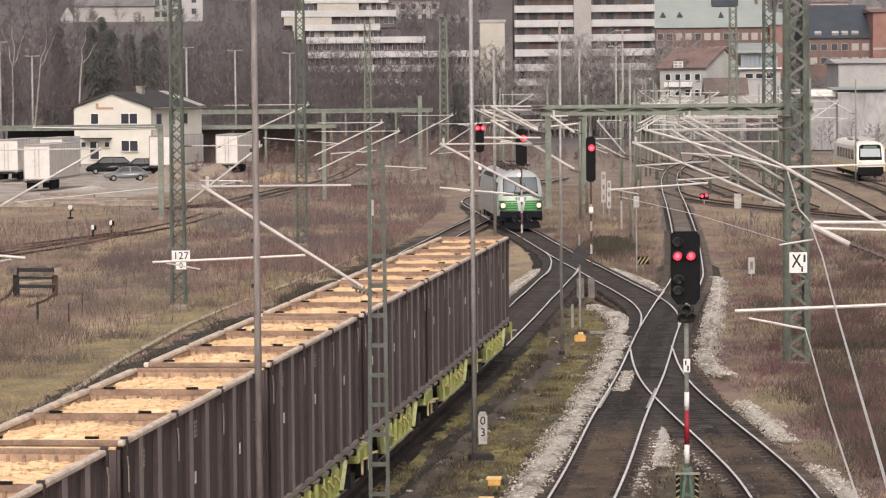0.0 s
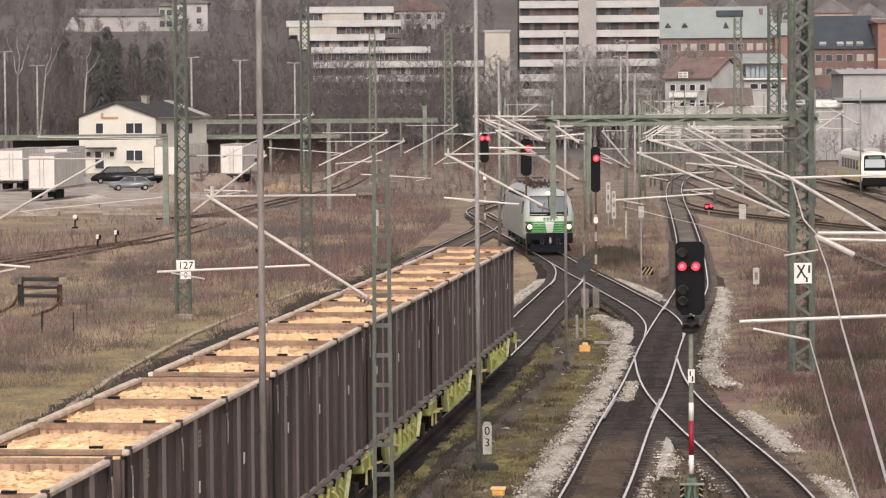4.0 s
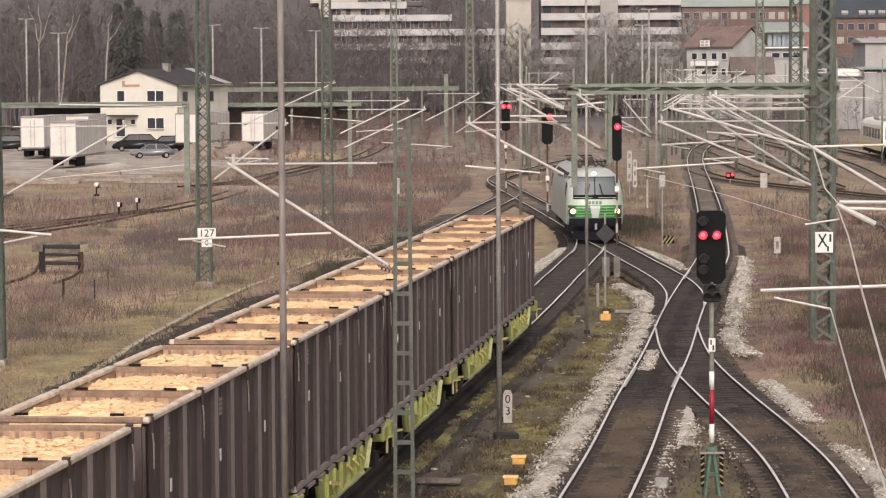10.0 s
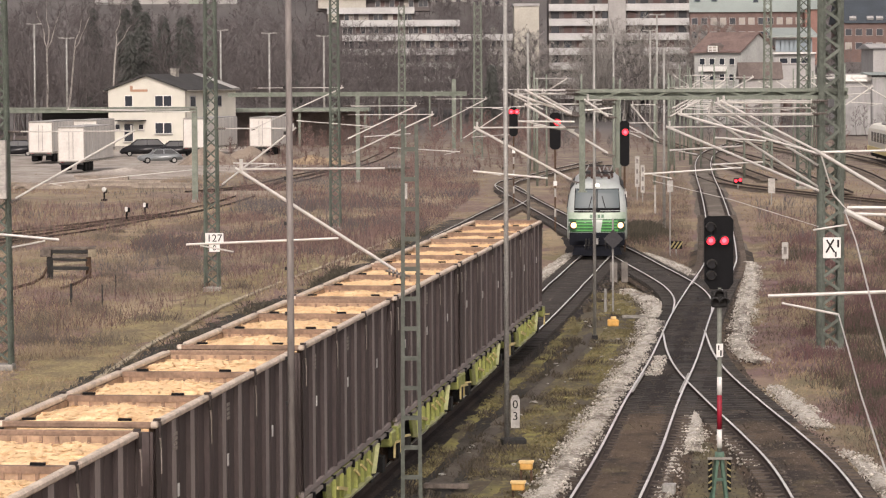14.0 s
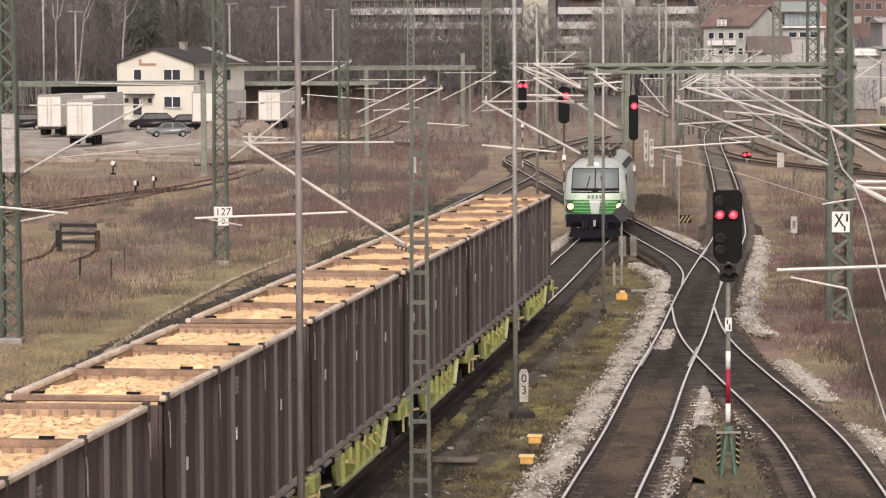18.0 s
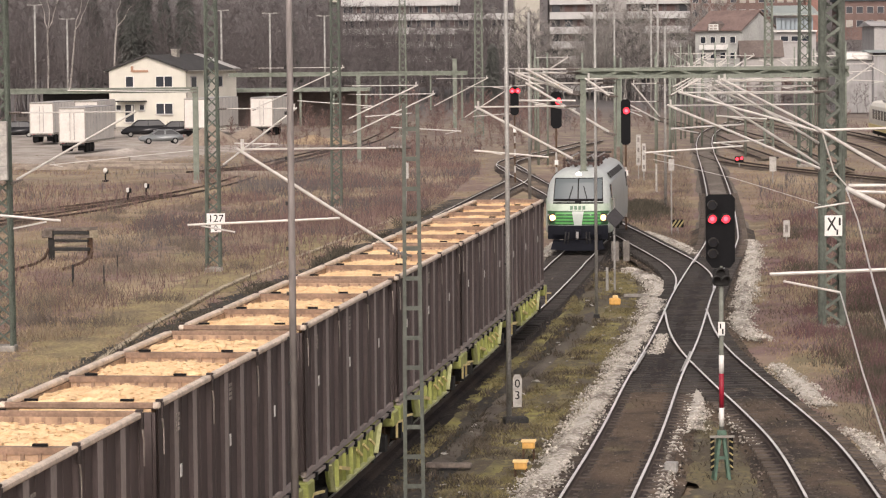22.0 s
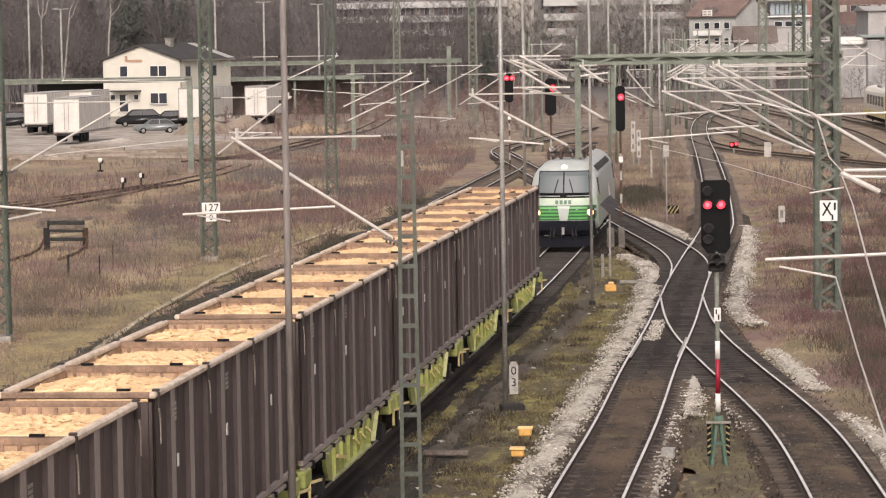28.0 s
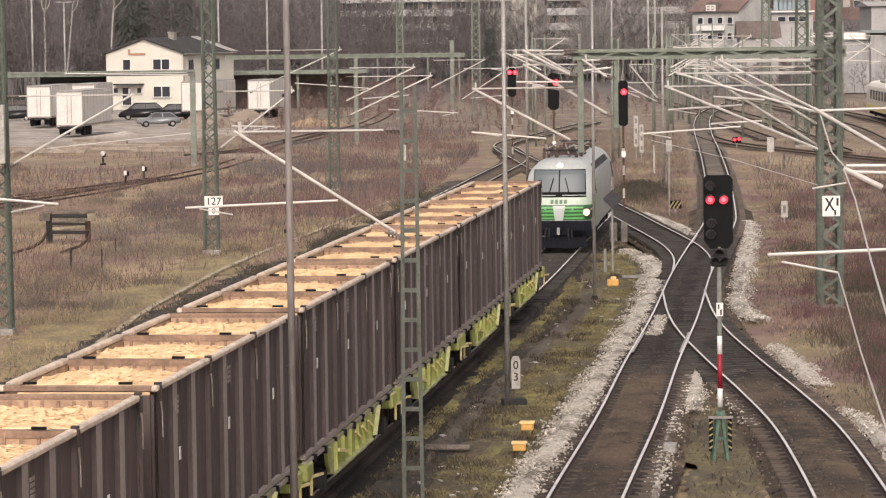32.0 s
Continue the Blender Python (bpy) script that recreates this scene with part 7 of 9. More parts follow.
def build_gable_house():
    """Pale house seen over its corner: eaves side with a dormer, gable end, brown tiled roof."""
    t = thing("hillside_house", pose(51.87, 556, 0, 0, 0, -42), "pale house with a brown tiled roof and a white dormer", "house", "houses on the hillside")
    w, d, z1, zr = 10.4, 10.0, 12.6, 15.7
    bm = B()
    prism(bm, [(0, -1), (d, -1), (d, z1), (d / 2, zr - 0.15), (0, z1)], -w, 0, "x")
    part("wall", bm, M_PALEGREY, t, "pale grey rendered wall")
    bm = B()
    k = (zr - z1) / (d / 2)
    prism(bm, [(-0.6, z1 - 0.6 * k), (d / 2, zr), (d + 0.6, z1 - 0.6 * k), (d + 0.6, z1 - 0.6 * k + 0.25), (d / 2, zr + 0.28), (-0.6, z1 - 0.6 * k + 0.25)], -w - 0.5, 0.35, "x")
    part("roof", bm, M_ROOFRED, t, "reddish-brown tiled roof")
    bm = B()
    prism(bm, [(-7.3, 12.3), (-4.3, 12.3), (-4.6, 13.5), (-5.8, 14.0), (-7.0, 13.5)], -0.65, 2.8, "y")
    dm = part("dormer", bm, M_ROOFBROWN, t, "dark curved dormer")
    bm = B()
    box(bm, -5.8, -0.7, 12.95, 2.1, 0.12, 1.1)
    part("window", bm, M_WHITE, dm, "white window frame")
    for i in range(4):
        bm = B()
        box(bm, -5.8 + (i % 2 - 0.5) * 0.95, -0.78, 12.7 + (i // 2) * 0.5, 0.7, 0.05, 0.34)
        part("pane", bm, M_CURTAIN, dm)
    for z in (10.7, 7.9):
        for x in (-8.6, -6.4, -4.2, -2.0):
            add_window(t, x, -0.02, z, 1.2, 1.2)
    bm = B()
    box(bm, -6.0, -0.5, 9.4, 5.6, 1.0, 0.9)
    part("balcony", bm, M_WHITE, t, "white balcony parapet")
    bm = B()
    box(bm, -8.4, d / 2 + 0.8, zr + 0.4, 0.7, 0.7, 1.4)
    part("chimney", bm, M_ROOFRED, t)
    return t


def build_modern(x, y, w):
    """White house with a flat grey-green roof edge over a glazed top floor."""
    t = thing("town_house", pose(x, y, 0.85), "white house with a glazed top floor and pale flat roof", "house", "town buildings")
    bm = B()
    box(bm, w / 2, 5, 5.6, w, 10, 11.2)
    part("wall", bm, M_BALC, t, "white rendered wall")
    bm = B()
    box(bm, w / 2, 5, 12.6, w - 0.8, 8.6, 2.8)
    top = part("top_floor", bm, M_PANEL, t)
    for i in range(8):
        bm = B()
        box(bm, 0.9 + i * (w - 1.8) / 7, 0.66, 12.6, 0.95, 0.08, 2.1)
        part("pane", bm, M_BLUEGLASS, top)
    bm = B()
    prism(bm, [(-0.7, 14.1), (10.6, 15.6), (10.6, 16.0), (-0.7, 14.5)], -0.5, w + 0.5, "x")
    part("roof", bm, M_COPPER, t, "grey-green sheet roof")
    for i in range(3):
        add_window(t, 1.8 + i * (w - 3.6) / 2, -0.02, 9.95, 1.5, 1.0)
    bm = B()
    box(bm, w / 2, -0.4, 11.3, w + 0.3, 0.9, 0.25)
    part("terrace_edge", bm, M_WHITE, t)
    bm = B()
    box(bm, -1.45, 4, 6.6, 2.1, 7, 13.2)
    wing = part("side_wing", bm, M_BALC, t, "white side wing")
    for z in (12.3, 9.6):
        bm = B()
        box(bm, -1.45, 0.44, z, 1.7, 0.1, 0.9)
        part("window", bm, M_WINDOW, wing)
    return t


M_BRICKRED = mat("bright_red_brick_wall", (0.27, 0.15, 0.125), 0.9, 0, 0.2, 0.5, 0.1, 4)
M_ROOFRED = mat("weathered_red_tiles", (0.2, 0.14, 0.125), 0.9, 0, 0.3, 0.4, 0.1, 3)
M_ROOFGREY = mat("grey_tile_roof", (0.2, 0.19, 0.185), 0.9, 0, 0.3, 0.4, 0.1, 3)
M_PALEGREEN = mat("pale_green_render", (0.3, 0.33, 0.28), 0.9, 0, 0.1, 0.4, 0)
M_PALEGREY = mat("pale_grey_render", (0.4, 0.405, 0.385), 0.9, 0, 0.2, 0.4, 0, 3)
M_SLATE = mat("blue_black_slate_roof", (0.05, 0.062, 0.075), 0.8, 0, 0.2, 0.3, 0, 3)
M_DEPOT = mat("stained_grey_depot_wall", (0.36, 0.355, 0.35), 0.9, 0, 0.35, 0.35, 0.1, 2, stretch=(1, 1, 0.3))
hall = build_hall(58.5, 760, 27.4, 24, 2, 23.1, 31.0, "long red brick hall with a grey-green roof", M_BRICK, M_COPPER, (3, 12))
for x, w, y, z, h, m, nm in ((2.1, 1.5, 4.6, 26.4, 1.1, M_SLATE, "dormer"), (6.2, 1.5, 4.6, 26.4, 1.1, M_SLATE, "dormer"), (16.2, 1.4, 4.4, 26.2, 1.5, M_SLATE, "dormer"), (17.6, 6.4, 8.6, 29.2, 1.5, M_SLATE, "roof_light"), (25.4, 0.7, 9.5, 29.6, 1.6, M_ROOFRED, "chimney")):
    bm = B()
    if nm == "dormer":
        prism(bm, [(x - w / 2, z - h / 2), (x + w / 2, z - h / 2), (x, z + h / 2)], y - 1.4, y + 1.2, "y")
    else:
        box(bm, x, y, z, w, 2.4, h)
    part(nm, bm, m, hall, "dark dormer" if nm == "dormer" else "")
build_hall(85.95, 757, 3.6, 12, 2, 23.6, 26.6, "narrow brick end wing with a grey-green roof", M_BRICKRED, M_COPPER, (0, 1))
dark_hall = build_hall(95.8, 762, 15.1, 24, 2, 20.3, 28.6, "red brick hall with a dark slate roof", M_BRICK, M_SLATE, (2, 6))
for x in (2.4, 6.6, 8.9, 11.4):
    bm = B()
    box(bm, x, 0.9, 21.4, 1.6, 1.0, 0.9, 0, 35)
    part("skylight", bm, M_BALC, dark_hall, "pale skylight")
brick_block = build_hall(110.9, 758, 16, 22, 2, 26.4, 27.6, "tall blank block of bright red brick", M_BRICKRED, M_ROOFRED, (0, 1))
for z in (17.6, 10.2):
    bm = B()
    box(bm, 8, -0.06, z, 16, 0.16, 0.5)
    part("string_course", bm, M_PANEL, brick_block, "pale band across the brick")
build_gable_house()
build_cottage(56.6, 538, 5, 6.6, -1, 7.6, 10.5, "low house with a dark brown roof", M_PANEL, M_ROOFBROWN, 90)
build_modern(58.2, 562, 7.4)
build_hall(60.8, 450, 14, 14, -0.2, 8.4, 8.8, "grey stained depot building beside the yard", M_DEPOT, M_COPPER, (0, 1), "depot_building")
bm = B()
box(bm, 64.0, 449.9, 8.2, 6.6, 0.25, 0.3)
solid("eaves_beam", bm, M_DARK, "dark rusty beam under the depot roof", "beam")
low_depot = build_hall(56.4, 452, 4.4, 14, -0.2, 7.5, 8.6, "low grey depot annex with a pale roof edge", M_DEPOT, M_BALC, (0, 1), "depot_building")
bm = B()
box(bm, 2.2, -0.1, 7.9, 4.6, 0.3, 1.1)
part("fascia", bm, M_WHITE, low_depot, "white roof fascia")
build_hall(65.2, 482, 14, 14, -0.2, 12.4, 13.2, "long pale depot building", M_BALC, M_BALC, (0, 1), "depot_building")


def build_railcar():
    """Diesel railcar: rounded white body in rings along its length, raked glazed front, yellow skirt."""
    t = thing("railcar", pose(44.5, 306, -0.0, 0, 0, -2.4), "cream-white and yellow railcar standing at the depot", "railcar")
    prof = [(-1.38, 0.95), (-1.47, 1.7), (-1.47, 2.55), (-1.36, 3.15), (-1.1, 3.5), (-0.6, 3.66), (0, 3.7), (0.6, 3.66), (1.1, 3.5), (1.36, 3.15), (1.47, 2.55), (1.47, 1.7), (1.38, 0.95)]
    rings = ((0.0, 0.9, 0.0), (0.25, 0.97, 0.28), (0.9, 1.0, 0.5), (23.1, 1.0, 0.5), (24, 0.93, 0.2))
    bm = B()
    grid = []
    for y, k, lean in rings:
        grid.append([bm.verts.new((x * k, y + (max(0.0, z - 1.6) * 0.34 if y < 0.5 else 0.0), 0.95 + (z - 0.95) * (0.94 + 0.06 * min(1.0, lean * 2)))) for x, z in prof])
    for a, b in zip(grid, grid[1:]):
        for i in range(len(prof) - 1):
            bm.faces.new((a[i], a[i + 1], b[i + 1], b[i]))
    bm.faces.new(grid[0][::-1])
    bm.faces.new(grid[-1])
    bmesh.ops.recalc_face_normals(bm, faces=bm.faces[:])
    part("body", bm, M_RAILCAR, t, "cream-white body", smooth=False)
    bm = B()
    prism(bm, [(-1.12, 1.85), (1.12, 1.85), (1.05, 3.2), (0.85, 3.35), (-0.85, 3.35), (-1.05, 3.2)], -0.03, 0.03, "y")
    for v in bm.verts:
        v.co.y += max(0.0, v.co.z - 1.6) * 0.34 - 0.03
    front = part("front_surround", bm, M_BLACK, t, "black front surround")
    bm = B()
    prism(bm, [(-0.98, 2.15), (0.98, 2.15), (0.94, 2.95), (-0.94, 2.95)], -0.03, 0.03, "y")
    for v in bm.verts:
        v.co.y += max(0.0, v.co.z - 1.6) * 0.34 - 0.08
    part("windscreen", bm, M_DULLGLASS, front, "grey-green windscreen")
    bm = B()
    box(bm, 0, 0.42, 3.12, 1.3, 0.05, 0.2)
    part("destination_panel", bm, M_DARKGREEN, front, "dark green destination panel")
    for s in (-1, 1):
        bm = B()
        tube(bm, (s * 1.0, -0.02, 1.5), (s * 1.0, -0.1, 1.5), 0.16, n=12)
        part("tail_lamp", bm, M_TAILLAMP, t, "glowing orange-red lamp")
        for i in range(6):
            bm = B()
            box(bm, s * 1.475, 3.2 + i * 3.0, 2.35, 0.03, 2.2, 0.95)
            part("side_window", bm, M_WINDOW, t)
        bm = B()
        box(bm, s * 1.475, 1.5, 2.1, 0.03, 0.8, 1.9)
        part("door", bm, M_YELLOWRAIL, t, "yellow entrance door")
    bm = B()
    prism(bm, [(-1.5, 0.7), (-1.5, 1.3), (1.5, 1.3), (1.5, 0.7)], 0.4, 23.6, "y")
    part("yellow_band", bm, M_YELLOWRAIL, t, "yellow lower band")
    bm = B()
    box(bm, 0, 0.12, 0.8, 2.5, 0.5, 0.75)
    part("front_skirt", bm, M_BLACK, t, "black front skirt")
    bm = B()
    box(bm, 0, 0.1, 0.62, 2.2, 0.3, 0.5)
    box(bm, 0, 12, 0.5, 2.3, 22, 0.5)
    for y in (3.5, 20.5):
        for s in (-1, 1):
            tube(bm, (s * 0.68, y, 0.42), (s * 0.82, y, 0.42), 0.42, n=14)
    part("underframe", bm, M_BLACK, t)
    for y, ln in ((5.5, 4.0), (12.5, 5.0)):
        bm = B()
        box(bm, 0, y, 3.76, 1.7, ln, 0.3)
        bevel(bm, 0.08)
        part("roof_box", bm, M_BALC, t, "white roof equipment box")
    return t


M_DULLGLASS = glass("grey_green_windscreen", (0.11, 0.15, 0.16), 0.4)
M_TAILLAMP = glow("orange_red_lamp_glow", (1.0, 0.22, 0.06), 1.2)
M_BRICKPALE = mat("pinkish_render", (0.42, 0.3, 0.27), 0.9, 0, 0.1, 0.4, 0)
M_RAILCAR = mat("cream_white_railcar_paint", (0.74, 0.71, 0.63), 0.4, 0, 0.1)
build_railcar()


build_cottage(-58, 800, 8.8, 9, 16, 33.6, 35.5, "tall white house on the wooded hillside", M_BALC, M_ROOFGREY)
build_cottage(-64.4, 802, 3.6, 9, 16, 33, 34, "pale green annex of a hillside house", M_PALEGREEN, M_ROOFGREY)
build_cottage(-66.0, 806, 9, 20.5, 16, 30.6, 32.6, "long pale hillside house with a grey roof", M_PANEL, M_ROOFGREY, 90)
build_cottage(-88, 800, 3.0, 3, 14, 27, 30.5, "small white spire among trees", M_BALC, M_BALC)
build_cottage(-51, 900, 6.5, 9, 22, 35, 38.5, "white gabled hillside house", M_BALC, M_ROOFGREY)
build_cottage(0, 900, 15, 9, 22, 34, 38.5, "hillside house with a reddish roof", M_PANEL, M_ROOFRED)
build_cottage(11, 890, 9, 9, 20, 30, 34.5, "hillside house with a grey roof", M_PANEL, M_ROOFGREY)
build_cottage(79, 905, 11, 9, 22, 34, 37.5, "hillside house with a reddish roof", M_PANEL, M_ROOFRED)
build_cottage(90, 900, 7, 9, 22, 33, 36.5, "white gabled hillside house", M_BALC, M_ROOFGREY)
build_cottage(106, 898, 4, 4, 22, 33, 36, "small round turret house", M_BALC, M_ROOFGREY)
build_cottage(119, 900, 11, 9, 22, 32.5, 36.5, "pinkish gabled hillside house", M_BRICKPALE, M_ROOFGREY)
build_cottage(130, 905, 10, 9, 22, 31.5, 35.5, "white gabled hillside house", M_BALC, M_ROOFGREY)
build_cottage(-25, 910, 10, 9, 22, 33, 37, "hillside house among bare trees", M_BALC, M_ROOFRED)
build_cottage(55, 915, 10, 9, 22, 34, 38, "hillside house among bare trees", M_BALC, M_ROOFGREY)


M_TIMBER = mat("bleached_timber", (0.34, 0.285, 0.235), 0.9, 0, 0.35, 2, 0.2, rand=0.25)
# timber and old rails lying in the yard
krng = random.Random(8)
for x, y, n, L in ((-33.0, 262, 5, 7.0), (-28.5, 268, 6, 8.0), (-24.0, 262, 4, 6.5), (-31.0, 282, 5, 5.0), (-14.5, 243, 4, 6.0)):
    t = thing("timber_pile", pose(x, y, -0.3, 0, 0, krng.uniform(-12, 12)), "low pile of grey-brown timbers on the ground", "timber", "timber piles in the yard")
    for i in range(n):
        bm = B()
        box(bm, krng.uniform(-0.5, 0.5), (i - n / 2) * 0.45, 0.12 + 0.2 * (i % 2), L * krng.uniform(0.7, 1.0), 0.28, 0.2, krng.uniform(-5, 5))
        part("timber", bm, M_TIMBER, t)


# ---- vegetation ----
RNG = np.random.default_rng(7)
M_REDGRASS = mat("reddish_withered_weeds", (0.195, 0.148, 0.105), 0.95, 0, 0.35, 0.3, 0, 1.2, rand=0.25, island=True, col2=(0.105, 0.075, 0.06))


def stick_mesh(name, A, Bp, r0, r1, material):
    """Many three-sided tapered sticks from points A to Bp as one mesh."""
    A, Bp = np.asarray(A, float), np.asarray(Bp, float)
    n = len(A)
    r0, r1 = np.broadcast_to(r0, n).reshape(-1, 1), np.broadcast_to(r1, n).reshape(-1, 1)
    d = Bp - A
    d /= np.linalg.norm(d, axis=1, keepdims=True) + 1e-9
    ref = np.where(np.abs(d[:, 2:3]) > 0.9, np.array([[1.0, 0, 0]]), np.array([[0, 0, 1.0]]))
    u = np.cross(d, ref)
    u /= np.linalg.norm(u, axis=1, keepdims=True) + 1e-9
    v = np.cross(d, u)
    rings = []
    for c, r in ((A, r0), (Bp, r1)):
        for k in range(3):
            a = 2 * math.pi * k / 3
            rings.append(c + r * (u * math.cos(a) + v * math.sin(a)))
    verts = np.stack(rings, 1).reshape(-1, 3)
    base = np.arange(n)[:, None, None] * 6
    quad = np.array([[0, 1, 4, 3], [1, 2, 5, 4], [2, 0, 3, 5]])[None]
    faces = (base + quad).reshape(-1, 4)
    me = bpy.data.meshes.new(name)
    me.vertices.add(len(verts))
    me.vertices.foreach_set("co", verts.ravel())
    me.loops.add(faces.size)
    me.loops.foreach_set("vertex_index", faces.ravel())
    me.polygons.add(len(faces))
    me.polygons.foreach_set("loop_start", np.arange(0, faces.size, 4))
    me.update(calc_edges=True)
    me.materials.append(material)
    return me


def blade_mesh(name, P, H, lean, w, material):
    """Grass blades: narrow bent leaves of two triangles."""
    n = len(P)
    ang = RNG.uniform(0, 2 * math.pi, n)
    side = np.stack([np.cos(ang), np.sin(ang), np.zeros(n)], 1) * np.reshape(w, (-1, 1))
    tip = P + np.stack([RNG.normal(0, 1, n) * lean * H, RNG.normal(0, 1, n) * lean * H, H], 1)
    mid = P * 0.5 + tip * 0.5 + np.array([[0, 0, 0.12]]) * np.reshape(H, (-1, 1))
    verts = np.stack([P - side, P + side, mid + side * 0.7, mid - side * 0.7, tip], 1).reshape(-1, 3)
    b = np.arange(n)[:, None] * 5
    me = bpy.data.meshes.new(name)
    me.vertices.add(len(verts))
    me.vertices.foreach_set("co", verts.ravel())
    loops = np.concatenate([b + np.array([[0, 1, 2, 3]]), b + np.array([[3, 2, 4]])], 1).ravel()
    me.loops.add(len(loops))
    me.loops.foreach_set("vertex_index", loops)
    me.polygons.add(2 * n)
    st = np.stack([np.arange(n) * 7, np.arange(n) * 7 + 4], 1).ravel()
    me.polygons.foreach_set("loop_start", st)
    me.update(calc_edges=True)
    me.materials.append(material)
    return me


ALL_LINES = np.array([(p.x, p.y) for ln in (LINE_A, LINE_C, LINE_M, LINE_L, LINE_N, LINE_D, LINE_R1, LINE_R2, LINE_R3, LINE_R4) for p in spline(ln, 1.5)])


def track_distance(x, y):
    out = np.full(len(x), 1e9)
    for i in range(0, len(ALL_LINES), 60):
        L = ALL_LINES[i:i + 60]
        out = np.minimum(out, np.sqrt(((x[:, None] - L[None, :, 0]) ** 2 + (y[:, None] - L[None, :, 1]) ** 2).min(1)))
    return out


def field(x, y, s, seed):
    return np.array([noise.noise((a * s, b * s * 0.5, seed)) for a, b in zip(x, y)])


def scatter(n, y0, y1, far=1.0):
    """Points in the yard, denser where the view is nearer."""
    y = y0 * (y1 / y0) ** RNG.uniform(0, 1, n) ** far
    x = RNG.uniform(-1, 1, n) * (0.158 * y + 4.0)
    return x, y


def build_grass():
    x, y = scatter(250000, 50, 300)
    d = track_distance(x, y)
    f = field(x, y, 0.12, 3.0) + 0.5 * field(x, y, 0.55, 8.0)
    east = x > np.interp(y, [50, 80, 110, 150, 300], [9.5, 10.2, 10.0, 12.9, 24.5])
    west = x < np.interp(y, [50, 100, 140, 200, 300], [-9.2, -4.0, 1.0, 3.0, 3.5])
    mid = ~east & ~west
    keep = (d > 1.75) & (f + RNG.uniform(-0.3, 0.3, len(x)) > np.where(mid, 0.28, np.where(east, -0.35, -0.12)))
    x, y, f, mid = x[keep], y[keep], f[keep], mid[keep]
    h = RNG.uniform(0.04, 0.14, len(x)) * np.where(mid, 0.6, 1.0) * (0.7 + 1.1 * np.clip(f, 0, 1))
    z = np.array([ground_z(a, b) for a, b in zip(x, y)])
    P, w = np.stack([x, y, z], 1), 0.009 + 0.00008 * y
    e = east[keep]
    e = e & (y < 185 + 40 * RNG.uniform(0, 1, len(y))) & (field(x, y, 0.3, 91.0) + RNG.uniform(-0.12, 0.12, len(y)) > -0.06)
    for sel, mt, lb in ((~e, M_STRAW, "withered straw-coloured grass over the yard"), (e, M_REDGRASS, "dark reddish-brown withered weeds")):
        me = blade_mesh("dry_grass", P[sel], h[sel], 0.75, w[sel], mt)
        tagged(new("dry_grass", me), lb, "grass", kind="stuff")


M_MOSSGRASS = mat("short_olive_grass", (0.22, 0.19, 0.09), 0.95, 0, 0.35, 0.5, 0, 2.0, rand=0.2, island=True, col2=(0.13, 0.107, 0.06))
M_DARKTUFT = mat("dark_brown_tufts", (0.1, 0.082, 0.06), 0.95, 0, 0.4, 0.5, 0, 2.0, rand=0.4, island=True)


